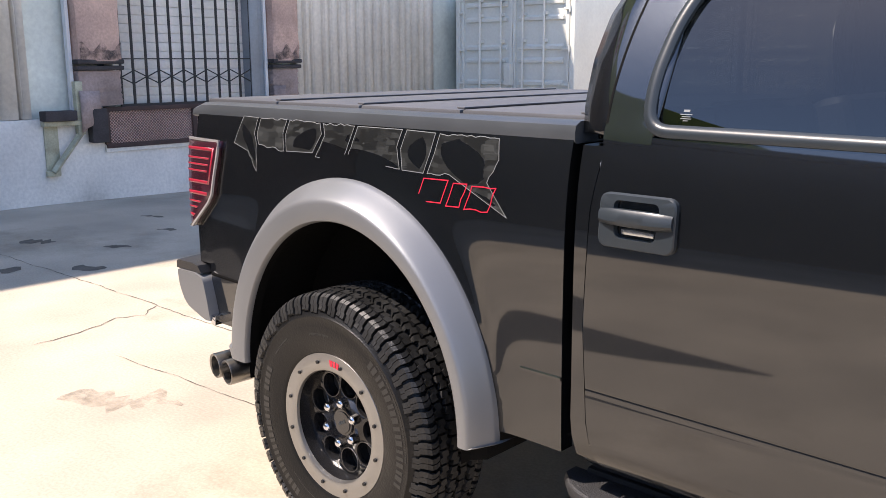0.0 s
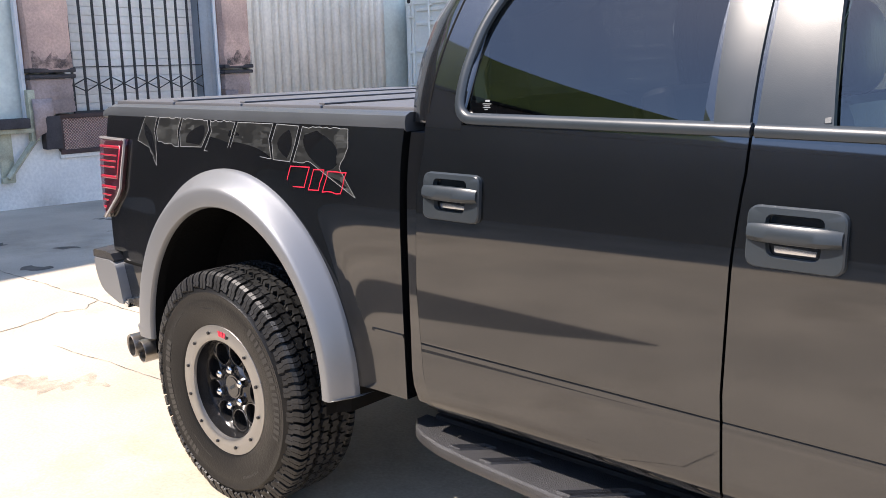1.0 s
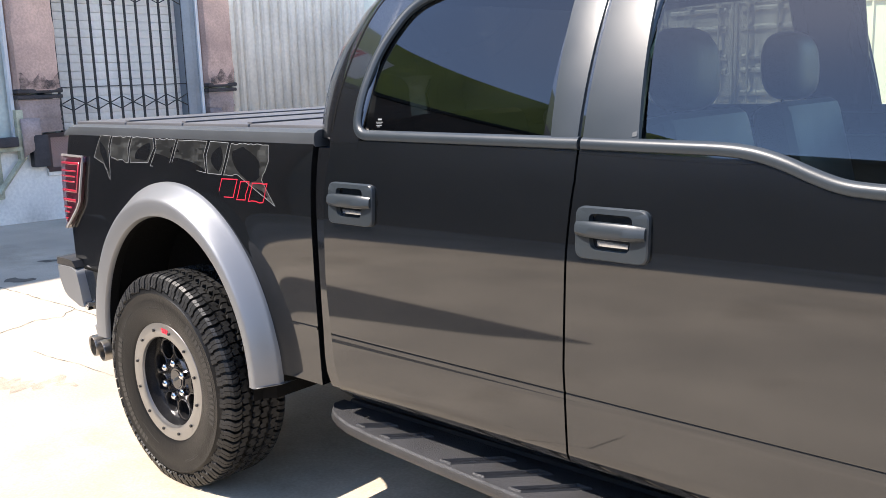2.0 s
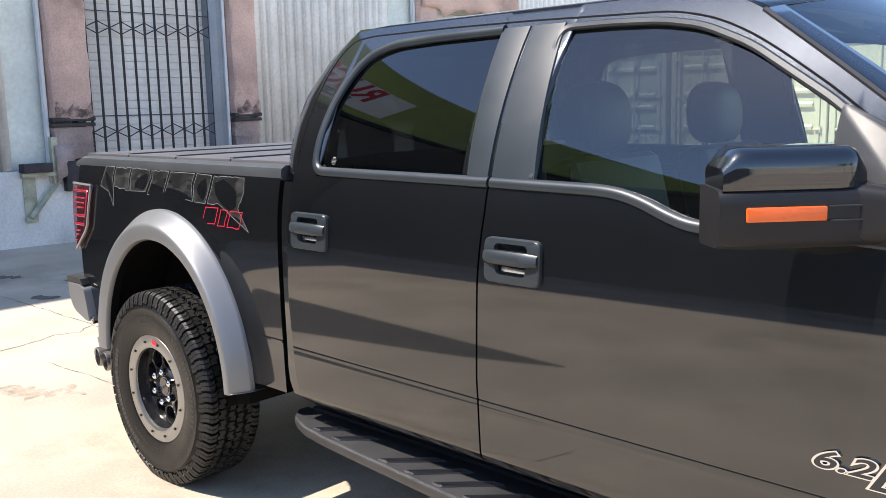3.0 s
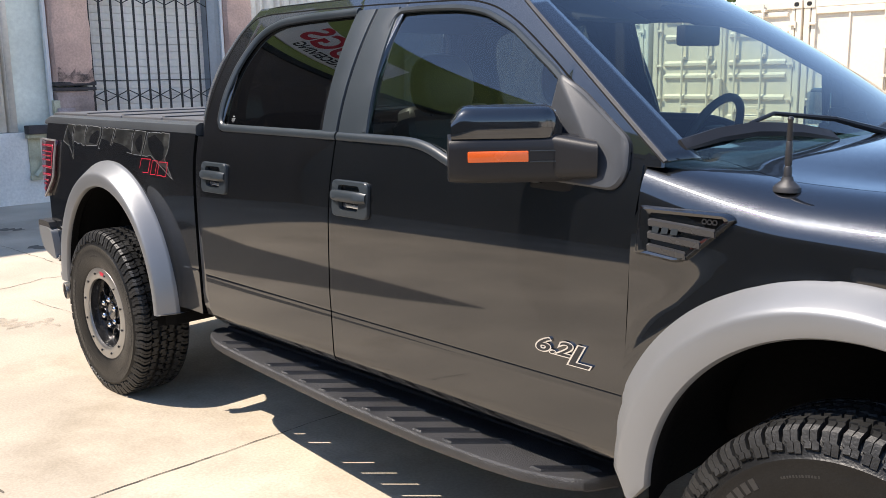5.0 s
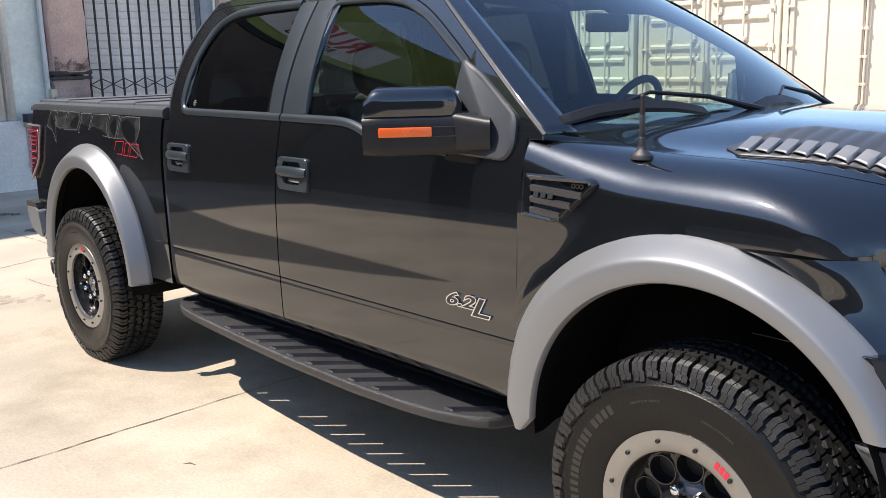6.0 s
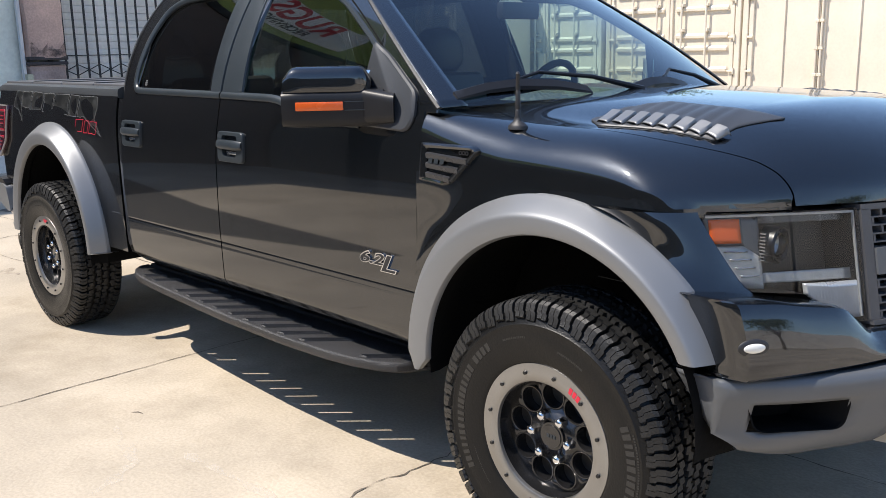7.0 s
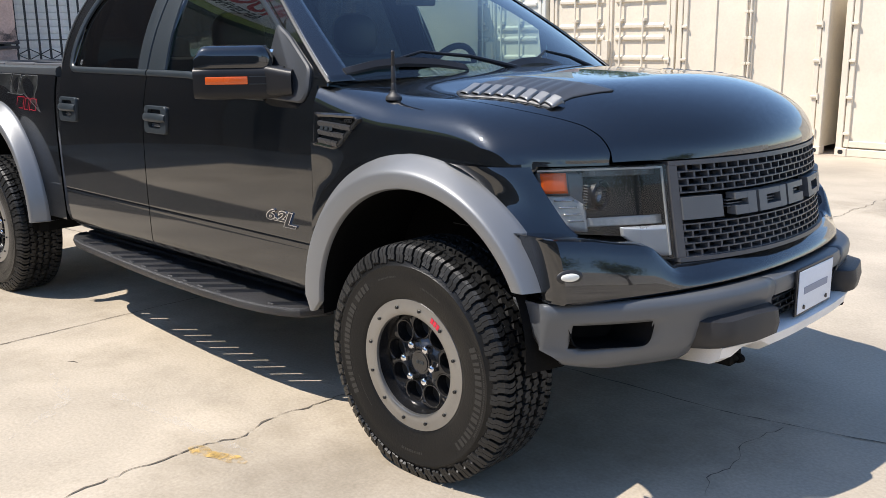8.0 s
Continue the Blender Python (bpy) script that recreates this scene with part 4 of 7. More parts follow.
    for i in range(13):
        u = i / 12
        row = []
        for k in range(13):
            z = 1.345 + 0.115 * k / 12
            back = float(np.interp(z, (1.345, 1.372, 1.46), (0.834, 0.828, 0.830)))
            x = back + (0.962 - back) * u
            u2 = min(1.0, max(0.0, (z - 1.355) / 0.10))
            ease, h = u2 * u2 * (3 - 2 * u2), z - 1.40
            upper = half(x) - 0.046 - (0.28 * h + 0.50 * h * h) - 0.0008
            row.append((x, s * ((half(x) + swell(z) + 0.0006) * (1 - ease) + upper * ease), z))
        rows.append(row)
    grid(bm, rows)
    part("pillar_foot", bm, PAINT, rear_door, smooth=60)
    shut = open_round([(0.836, 1.345), (0.828, 1.45), (0.840, 1.60), (0.862, 1.73), (0.888, 1.80), (0.93, 1.845), (1.02, 1.856), (1.40, 1.857), (1.76, 1.852), (2.25, 1.838), (2.376, 1.810), (2.48, 1.768), (2.58, 1.714), (2.73, 1.622), (2.89, 1.507), (3.05, 1.385)], 0.06)
    bm = bmesh.new()
    sweep(bm, resample([(x, s * (house(x, z) - 0.0005), z) for x, z in shut], 0.02), [(-0.0028, -0.004), (-0.0028, 0.0012), (0.0028, 0.0012), (0.0028, -0.004)], normal=trim_out(s))
    part("shut_line", bm, UNDER, truck, "dark gap round the door frames")

    # window trims, pillars, glass
    bm = bmesh.new()
    path = open_round([(1.70, 1.384), (0.945, 1.388), (0.938, 1.50), (0.965, 1.65), (1.035, 1.775), (1.15, 1.818), (1.35, 1.828), (1.66, 1.832)], 0.06)
    sweep(bm, resample(on_house(path, s), 0.03), SECTION, normal=trim_out(s))
    part("window_trim", bm, SATIN, rear_door, "satin grey window surround")
    bm = bmesh.new()
    path = [(1.788, 1.384), (2.16, 1.380), (2.23, 1.374), (2.30, 1.356), (2.37, 1.329), (2.43, 1.311), (2.50, 1.306), (2.76, 1.304)]
    sweep(bm, resample(on_house(open_round(path, 0.05), s, 0.002), 0.03), SECTION, normal=trim_out(s))
    part("belt_trim", bm, SATIN, front_door, "satin grey belt moulding with a dip")
    bm = bmesh.new()
    sweep(bm, resample(on_house([(1.70, 1.384), (1.778, 1.384)], s, 0.002), 0.02), SECTION, normal=trim_out(s))
    part("belt_trim", bm, SATIN, rear_door)
    bm = bmesh.new()
    path = open_round([(1.935, 1.40), (1.882, 1.822), (2.05, 1.822), (2.22, 1.815), (2.35, 1.793), (2.50, 1.735), (2.73, 1.600), (2.79, 1.555)], 0.05)
    sweep(bm, resample(on_house(path, s), 0.03), SLIM, normal=trim_out(s))
    part("window_trim", bm, SATIN, front_door, "satin grey window surround")
    for outline, owner in (([(1.688, 1.392), (1.776, 1.392), (1.766, 1.836), (1.652, 1.836)], rear_door), ([(1.786, 1.392), (1.950, 1.392), (1.898, 1.834), (1.775, 1.836)], front_door)):
        bm = bmesh.new()
        rows = []
        (ax, az), (bx, bz), (cx, cz), (dx, dz) = outline
        for k in range(9):
            t = k / 8
            l, r, z = ax + (dx - ax) * t, bx + (cx - bx) * t, az + (dz - az) * t
            rows.append([(l, s * (house(l, z) - 0.002), z), (l + 0.003, s * (house(l, z) + 0.006), z)] + [(l + (r - l) * j / 4, s * (house(l + (r - l) * j / 4, z) + 0.008), z) for j in range(1, 4)] + [(r - 0.003, s * (house(r, z) + 0.006), z), (r, s * (house(r, z) - 0.002), z)])
        grid(bm, rows)
        part("pillar_cover", bm, SATIN, owner, "satin dark grey pillar cover")
    part("rear_window", glass_pane(0.93, 1.70, lambda x: 1.35, lambda x: float(np.interp(x, (0.93, 0.955, 0.985, 1.03, 1.13, 1.30), (1.56, 1.62, 1.70, 1.772, 1.815, 1.835))), s), GLASS_REAR, rear_door, "dark privacy glass").visible_shadow = False
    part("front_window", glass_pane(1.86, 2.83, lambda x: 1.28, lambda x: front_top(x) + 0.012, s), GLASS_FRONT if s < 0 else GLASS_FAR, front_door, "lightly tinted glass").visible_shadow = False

    bm = bmesh.new()
    for z, w, h in ((1.433, 0.016, 0.005), (1.4265, 0.030, 0.0018), (1.4215, 0.022, 0.0016), (1.417, 0.026, 0.0016), (1.4125, 0.012, 0.0016)):
        grid(bm, [[(1.03 + x, s * (house(1.03 + x, z + q) - 0.0112), z + q) for q in (0, h)] for x in (-w / 2, w / 2)])
    part("glass_mark", bm, OUTLINE, rear_door, "tiny pale mark printed on the glass")

# roof and windscreen
shield_x = lambda y: 2.585 - 0.085 * (y / 0.735) ** 2
shield_z = lambda y: 1.878 - 0.062 * (y / 0.735) ** 2
bm = bmesh.new()
rows = []
for j in range(41):
    t = -1 + j / 20
    row = []
    y = 0.722 * math.copysign(abs(t) ** 0.8, t) if t else 0.0
    crown = 1.888 + 0.036 * (1 - abs(t) ** 3)
    front = shield_x(y) - 0.006
    for k in range(31):
        u = k / 30
        x = 0.905 + (front - 0.905) * u
        z = crown
        if x > 2.0:
            f = (x - 2.0) / (front - 2.0)
            z = crown + (shield_z(y) - crown) * f ** 2.2
        if x < 1.05:
            z -= 0.045 * ((1.05 - x) / 0.145) ** 2
        edge = max(roof_edge(x), 1.8185) + 0.002
        rim = 1.888 + ((shield_z(0.722) - 1.888) * ((x - 2.0) / (shield_x(0.722) - 2.006)) ** 2.2 if x > 2.0 else 0.0)
        z += (edge - rim) * abs(t) ** 8 if x > 1.05 else 0.0
        row.append((x, y / 0.722 * (house(x, edge) + 0.001), z))
    rows.append(row)
grid(bm, rows)
part("roof", bm, PAINT, truck, thick=0.004)
bm = bmesh.new()
rows = []
for k in range(17):
    v = k / 16
    row = []
    for j in range(33):
        t = -1 + j / 16
        ex, ez = 3.155 + (2.502 - 3.155) * v, 1.368 + (1.818 - 1.368) * v + 0.012 * math.sin(v * math.pi)
        ey = house(ex, ez) - 0.004
        cx, cz = 3.40 + (2.585 - 3.40) * v, 1.392 + (1.878 - 1.392) * v + 0.02 * math.sin(v * math.pi)
        k2 = 1 - t * t
        row.append((ex + (cx - ex) * k2, ey * t, ez + (cz - ez) * k2))
    rows.append(row)
grid(bm, rows)
part("windscreen", bm, GLASS_SHIELD, truck, "tinted windscreen reflecting the sky").visible_shadow = False
for s in (-1, 1):
    bm = bmesh.new()
    path = [(3.155 + (2.502 - 3.155) * v, s * (house(3.155 + (2.502 - 3.155) * v, 1.368 + 0.45 * v + 0.012 * math.sin(v * math.pi)) - 0.002), 1.368 + 0.45 * v + 0.012 * math.sin(v * math.pi) + 0.003) for v in [i / 20 for i in range(21)]]
    sweep(bm, path, [(-0.007, -0.003), (-0.005, 0.003), (0.005, 0.003), (0.007, -0.003)], normal=lambda p: Vector((0.5, s * 0.7, 0.6)))
    part("pillar_gasket", bm, PLASTIC, truck)
dome = bmesh.new()
made = bmesh.ops.create_uvsphere(dome, u_segments=20, v_segments=10, radius=1)["verts"]
for v in made:
    v.co = Vector((2.18 + v.co.x * 0.062, v.co.y * 0.055, 1.926 + max(v.co.z, -0.2) * 0.040))
part("roof_antenna", dome, SMOKE, truck, "small black antenna dome on the roof")

# bonnet and front wings
front_x = lambda y, z=0.98: 4.55 - 0.5 * abs(y) ** 2.2 - 0.17 * (z - 0.98)
ridge = lambda x: float(np.interp(x, (3.1, 3.3, 3.7, 4.0, 4.6), (1.418, 1.412, 1.400, 1.388, 1.372)))


def lid(x, y):
    """Height of the bonnet and wing tops."""
    y = abs(y)
    roll = lambda d, r: 1 - math.sqrt(max(0.0, 1 - (1 - min(max(d / r, 0.0), 1.0)) ** 2))
    z = ridge(x) - 0.085 * (y / 0.9) ** 2
    bulge = 0.010 * math.exp(-((y - 0.50) / 0.2) ** 2) * float(np.interp(x, (3.2, 3.6, 4.1, 4.4), (0, 1, 0.7, 0)))
    dip = 0.012 * math.exp(-((y - 0.74) / 0.10) ** 2) * float(np.interp(x, (3.2, 3.6, 4.1, 4.3), (0.4, 1, 0.7, 0)))
    a = (z - 1.137) * roll(front_x(y, 1.13) - x, 0.46)
    b = 0.10 * roll(half(min(x, 4.04)) - y, float(np.interp(x, (3.1, 3.5), (0.055, 0.15))))
    back = 0.036 * max(0.0, 1 - (x - 3.09) / 0.4) ** 1.5 * min(1.0, max(0.0, (y - 0.55) / 0.3))
    return z + bulge + back - dip - (a ** 3 + b ** 3) ** (1 / 3)


stations = [3.103 + 0.0255 * i for i in range(37)]
ROLL = [0.0, 0.09, 0.18, 0.27, 0.36, 0.45, 0.53, 0.60, 0.67, 0.74, 0.80, 0.86, 0.91, 0.95, 0.98, 1.0]
WING = [0.0, 0.12, 0.25, 0.38, 0.50, 0.61, 0.71, 0.79, 0.85, 0.90, 0.94, 0.97, 0.985, 0.995, 1.0]
SEAM_X = (3.1, 3.22, 3.34, 3.43, 3.6, 3.8, 3.9, 3.97, 4.04, 4.10, 4.166, 4.222, 4.267)
SEAM_Y = (0.765, 0.77, 0.82, 0.846, 0.850, 0.845, 0.833, 0.815, 0.792, 0.769, 0.747, 0.737, 0.735)
seam = lambda x, w: min(float(np.interp(x, SEAM_X, SEAM_Y)), w - 0.004)
nose_q = [0.925 - 0.0101 * i for i in range(92)]
turn_in, turn_out = Vector((3.93, half(3.93))), Vector((4.525 - 0.5 * 0.935 ** 2.2, 0.935))
turn_mid = Vector((4.045, half(4.04) - 0.002))
outline = [(x, half(x)) for x in stations if x < 3.93] + [tuple(turn_in * (1 - t) ** 2 + turn_mid * 2 * t * (1 - t) + turn_out * t * t) for t in [i / 12 for i in range(13)]] + [(4.525 - 0.5 * q ** 2.2, q) for q in nose_q]
for s in (-1, 1):
    bm = bmesh.new()
    rows = []
    for x, w in outline:
        q = seam(x, w)
        if w < 0.74:
            break
        q += 0.0018
        rows.append([(x, s * (q + (w - q) * t), lid(x, q + (w - q) * t)) for t in WING])
        base = rows[-1][-1][2]
        if x < 3.94 and w > 0.95:
            low = max(0.545 if x < 3.4 else 0.80, arch(x, *FRONT_ARCH))
        else:
            low = 1.112 if w > 0.92 else 1.128
        low = min(low, base - 0.002)
        for k in range(1, 21):
            z = base + (low - base) * k / 20
            lean = 0.17 * (base - z) * min(1.0, max(0.0, (x - 3.95) / 0.12))
            shear = (float(np.interp(z, (0.53, 0.8, 1.15, 1.37), (3.064, 3.076, 3.086, 3.105))) - 3.105) * max(0.0, 1 - (x - 3.105) / 0.12)
            rows[-1].append((x + lean + shear, s * (w + (flange(x, z, FRONT_FLARE[0]) if x < 3.62 else 0.0) * min(1.0, (base - z) / 0.1) + (swell(z, False) - swell(base, False) * max(0.0, (z - 1.0) / (base - 1.0))) * min(1.0, max(0.0, (4.05 - x) / 0.12)) - 0.25 * max(0.0, min(1.12, base) - z) * min(1.0, max(0.0, (x - 3.96) / 0.13))), z))
    rows.insert(0, [(x, y - s * 0.06, z) for x, y, z in rows[0]])
    grid(bm, rows)
    part("front_wing", bm, PAINT, truck)
bm = bmesh.new()
rows = []
for x, w in outline:
    ts = [-t for t in ROLL[::-1]][:-1] + ROLL
    q = seam(x, w) - 0.0018 if w > 0.74 else w
    rows.append([(x, q * t, lid(x, q * t)) for t in ts])
rows.append([(x - 0.02, y, z - 0.02) for x, y, z in rows[-1]])
grid(bm, rows)
part("bonnet", bm, PAINT, truck)
bm = bmesh.new()
rows = []
for j in range(33):
    y = -0.9 + 1.8 * j / 32
    rows.append([(3.02, y, 1.345), (3.12, y, 1.352 + 0.03 * (1 - (y / 0.9) ** 2)), (3.36 - 0.25 * (y / 0.9) ** 2, y, 1.385 - 0.03 * (y / 0.9) ** 2)])
grid(bm, rows)
part("cowl", bm, PLASTIC, truck, "black plastic cowl panel")

# louvred bonnet vents
for s in (-1, 1):
    inner_y = lambda x: float(np.interp(x, (3.615, 3.66, 3.74, 4.128), (0.735, 0.60, 0.487, 0.515)))
    outer_y = lambda x: float(np.interp(x, (3.615, 3.68, 4.035, 4.045, 4.128), (0.745, 0.80, 0.745, 0.66, 0.522)))
    vent = bmesh.new()
    rows = []
    for i in range(61):
        x = 3.617 + 0.510 * i / 60
        a, b = inner_y(x), outer_y(x)
        ripple = 0.0035 * abs(math.sin((x - 3.63) * math.pi / 0.049)) * (1 if x < 4.03 else 0)
        rows.append([(x, s * (a + (b - a) * k / 10), lid(x, a + (b - a) * k / 10) + (0.001 if k in (0, 10) else 0.003 + ripple)) for k in range(11)])
    grid(vent, rows)
    base = part("bonnet_vent", vent, VENT, truck, "dark grey louvred bonnet vent", thick=0.003)
    for i in range(8):
        t = i / 7
        a, b = Vector((3.655 + 0.342 * t, 0.772 - 0.036 * t)), Vector((3.662 + 0.355 * t, 0.700 + 0.004 * t))
        bm = bmesh.new()
        rows = []
        for k in range(8):
            v = k / 7
            p = a.lerp(b, v)
            row = []
            for j in range(8):
                u = j / 7
                q = p + Vector((0.046, 0.012 * (1 - v))) * u
                hood = min(1.0, 0.25 + 5 * u, 1.06 - 0.12 * u) * (1.0 if j < 7 else 0.4)
                lift = 0.003 + (0.010 + 0.020 * v) * max(0.0, hood) * (1.0 if k < 7 else 0.3)
                row.append((q.x, s * q.y, lid(q.x, q.y) + lift))
            rows.append(row)
        grid(bm, rows)
        part("louvre", bm, FLARE, base, "satin grey louvre", smooth=40, thick=0.002)

# wheel arch flares and liners
FLARE_PROFILE = [(-0.02, -0.012), (-0.012, 0.004), (0.01, 0.011), (0.04, 0.016), (0.15, 0.038), (0.28, 0.062), (0.38, 0.079), (0.43, 0.086), (0.48, 0.090), (0.54, 0.092), (0.70, 0.093), (0.86, 0.092), (0.95, 0.089), (0.985, 0.082), (1.0, 0.070)]


def flare(outer, inner, low, high, s):
    bm = bmesh.new()
    rows = []
    n = 60
    for i in range(n + 1):
        row = []
        for f, out in FLARE_PROFILE:
            p = [o + (q - o) * f for o, q in zip(outer, inner)]
            end = math.asin(min(0.9, max(0.0, (high - p[1]) / p[3]))) if high > 0.56 else 0.0
            a = math.pi + (end - math.pi) * i / n
            x, z = p[0] + p[2] * math.cos(a), p[1] + p[3] * math.sin(a)
            x = max(x, 3.078) if outer[0] > 2 else x
            row.append((x, s * (half(min(x, 3.9)) + out), z))
        rows.append(row)
    first, last = rows[0], rows[-1]
    head, tail = [], []
    for k in range(1, 4):
        if outer[0] > 2:
            head.insert(0, [(x + (3.122 + 0.045 * f - x) * k / 3, y, z + (low - z) * k / 3) for (x, y, z), (f, out) in zip(first, FLARE_PROFILE)])
        else:
            head.insert(0, [(x - 0.005 * k, y, z + (low - z) * k / 3) for x, y, z in first])
        if high < 0.56:
            tail.append([(x + 0.004 * k, y - s * 0.004 * k, z + (high - z) * k / 3) for x, y, z in last])
    rows = head + rows + tail
    vs = grid(bm, rows)
    for k, d in ((0, 1), (-1, -1)):
        back = [bm.verts.new((v.co.x, v.co.y - s * 0.05, v.co.z)) for v in vs[k]]
        for a, b, c, e in zip(vs[k], vs[k][1:], back[1:], back):
            bm.faces.new((a, b, c, e))
    return bm


for s in (-1, 1):
    part("rear_flare", flare(*REAR_FLARE, 0.54, 0.505, s), FLARE, truck, "satin grey rear wheel arch flare")
    part("front_flare", flare(*FRONT_FLARE, 0.505, 0.765, s), FLARE, truck, "satin grey front wheel arch flare")
    for xc, zc, rx, rz in ((-0.055, 0.50, 0.516, 0.569), (3.705, 0.55, 0.501, 0.486)):
        bm = bmesh.new()
        rows = []
        for i in range(37):
            a = math.radians(-6 + 192 * i / 36)
            x, z = xc + rx * math.cos(a), zc + rz * math.sin(a)
            rows.append([(x, s * (half(x) + 0.072), z), (x, s * (half(x) + 0.03), z + 0.008 * math.sin(a)), (xc + (rx + 0.03) * math.cos(a), s * 0.93, zc + (rz + 0.03) * math.sin(a)), (xc + (rx + 0.03) * math.cos(a), s * 0.45, zc + (rz + 0.03) * math.sin(a))])
        vs = grid(bm, rows)
        bm.faces.new([r2[3] for r2 in vs])
        part("arch_liner", bm, UNDER, truck)


# ---- wheels ----
def make_wheel():
    """One wheel about the origin, its outer face toward -y."""
    w = thing("wheel", "", "")
    n = 96
    profile = [(0.215, 0.11), (0.228, 0.128), (0.236, 0.140), (0.246, 0.146), (0.254, 0.1475), (0.262, 0.150), (0.30, 0.158), (0.330, 0.160), (0.352, 0.1585), (0.356, 0.1605), (0.361, 0.1605), (0.365, 0.1565), (0.378, 0.150), (0.392, 0.141), (0.405, 0.131), (0.414, 0.119), (0.419, 0.10), (0.420, 0.05)]
    full = profile + [(0.420, 0.0)] + [(r, -y) for r, y in profile[::-1]]
    bm = bmesh.new()
    rows = [[(r * math.cos(2 * math.pi * i / n), -y, r * math.sin(2 * math.pi * i / n)) for r, y in full] for i in range(n)]
    rows.append(rows[0])
    grid(bm, rows)
    bmesh.ops.remove_doubles(bm, verts=bm.verts, dist=1e-6)
    tyre = part("tyre", bm, RUBBER, w, "black all-terrain tyre with chunky tread", smooth=40)
    # tread: slanted shoulder lugs, each cut by a sipe, and three rows of interlocking blocks
    bm = bmesh.new()
    lugs = 58
    step = 2 * math.pi / lugs

    def lug(poly, a0, r0, r1):
        at = lambda u, v, q: ((r0 + (r1 - r0) * q) * math.cos(a0 + u * step), -v, (r0 + (r1 - r0) * q) * math.sin(a0 + u * step))
        lo = [bm.verts.new(at(u, v, 0)) for u, v in poly]
        c = Vector((sum(u for u, v in poly) / len(poly), sum(v for u, v in poly) / len(poly)))
        hi = [bm.verts.new(at(c.x + (u - c.x) * 0.94, c.y + (v - c.y) * 0.94, 1)) for u, v in poly]
        bm.faces.new(hi)
        for i in range(len(poly)):
            bm.faces.new((lo[i], lo[(i + 1) % len(poly)], hi[(i + 1) % len(poly)], hi[i]))

    def shoulder(a, side, u0, u1, deep):
        outer = [(deep, 0.1510, 0.0), (deep + 0.005, 0.1580, 0.0), (0.398, 0.1510, 0.0), (0.402, 0.1495, 0.13), (0.424, 0.1390, 0.13), (0.4335, 0.1270, 0.03), (0.4358, 0.1100, 0.03), (0.4365, 0.0960, 0.16)]
        top, base = [], []
        for r, y, zag in outer:
            spread = (0.02, -0.02) if r > 0.43 else (0.0, 0.0)
            ang = [a + (u + zag + e) * step for u, e in zip((u0, u1), spread)]
            top.append([(r * math.cos(q), -side * y, r * math.sin(q)) for q in ang])
            base.append([((r - 0.013) * math.cos(q), -side * (y - 0.011), (r - 0.013) * math.sin(q)) for q in ang])
        vs, ws = grid(bm, top), [[bm.verts.new(p) for p in row] for row in base]
        for k in range(len(outer) - 1):
            for e in (0, 1):
                bm.faces.new((vs[k][e], vs[k + 1][e], ws[k + 1][e], ws[k][e]))
        for k in (0, -1):
            bm.faces.new((vs[k][0], vs[k][1], ws[k][1], ws[k][0]))

    zig = [(0.00, -0.018), (0.40, -0.024), (0.52, -0.010), (0.90, -0.016), (0.92, 0.012), (0.50, 0.021), (0.40, 0.006), (0.02, 0.012)]
    rnd = random.Random(9)
    for i in range(lugs):
        a = i * step
        for v0, sh, flip in ((-0.0705, 0.10, 1), (-0.0235, 0.45, -1), (0.0235, 0.80, 1), (0.0705, 0.20, -1)):
            lug([(u + sh, v0 + v * flip) for u, v in (zig if flip > 0 else zig[::-1])], a, 0.420, 0.4365)
        for side in (1, -1):
            o = 0.0 if side > 0 else 0.5
            deep = 0.368 if i % 2 else 0.378
            shoulder(a, side, o + 0.03, o + 0.39, deep)
            shoulder(a, side, o + 0.43, o + 0.79, deep + 0.003)
    tread = tagged(part("tread", bm, TREAD, tyre, "worn dusty tread blocks", smooth=25), kind="stuff")
    for mesh in (tyre.data, tread.data):
        for v in mesh.vertices:
            r = math.hypot(v.co.x, v.co.z)
            k = 1 - 0.016 * max(0.0, (r - 0.25) / 0.186)
            v.co = Vector((v.co.x * k, -0.16 + (v.co.y + 0.16) * 0.89, v.co.z * k))
    # raised sidewall lettering, as plain bars
    bm = bmesh.new()
    rnd = random.Random(5)
    for a0, a1, r, tall, wide in ((128, 142, 0.322, 0.026, 4.2), (148, 212, 0.322, 0.028, 3.8), (-46, 26, 0.322, 0.028, 4.0), (-30, 20, 0.345, 0.006, 1.3), (100, 116, 0.318, 0.006, 1.3), (200, 225, 0.285, 0.006, 1.2), (262, 280, 0.315, 0.009, 1.6), (60, 78, 0.30, 0.006, 1.2)):
        a = a0
        while a < a1:
            wd = wide * rnd.uniform(0.45, 0.75)
            pts = [(q, b) for q in (r - tall / 2, r + tall / 2) for b in (a, a + wd)]
            e = float(np.interp(r, (0.262, 0.30, 0.33, 0.352), (0.150, 0.158, 0.160, 0.1585)))
            f = [(q * math.cos(radians(b)), -e - 0.0008, q * math.sin(radians(b))) for q, b in pts]
            g = [(x, -e + 0.006, z) for x, y, z in f]
            v = [bm.verts.new(p) for p in f + g]
            for quad in ((0, 1, 3, 2), (0, 4, 5, 1), (1, 5, 7, 3), (3, 7, 6, 2), (2, 6, 4, 0)):
                bm.faces.new([v[k] for k in quad])
            a += wide
    tagged(part("sidewall_lettering", bm, LETTER, tyre), kind="stuff")
    # rim
    bm = bmesh.new()
    barrel = [(0.238, 0.128), (0.240, 0.136), (0.236, 0.144), (0.212, 0.146), (0.187, 0.146), (0.181, 0.142), (0.179, 0.132)]
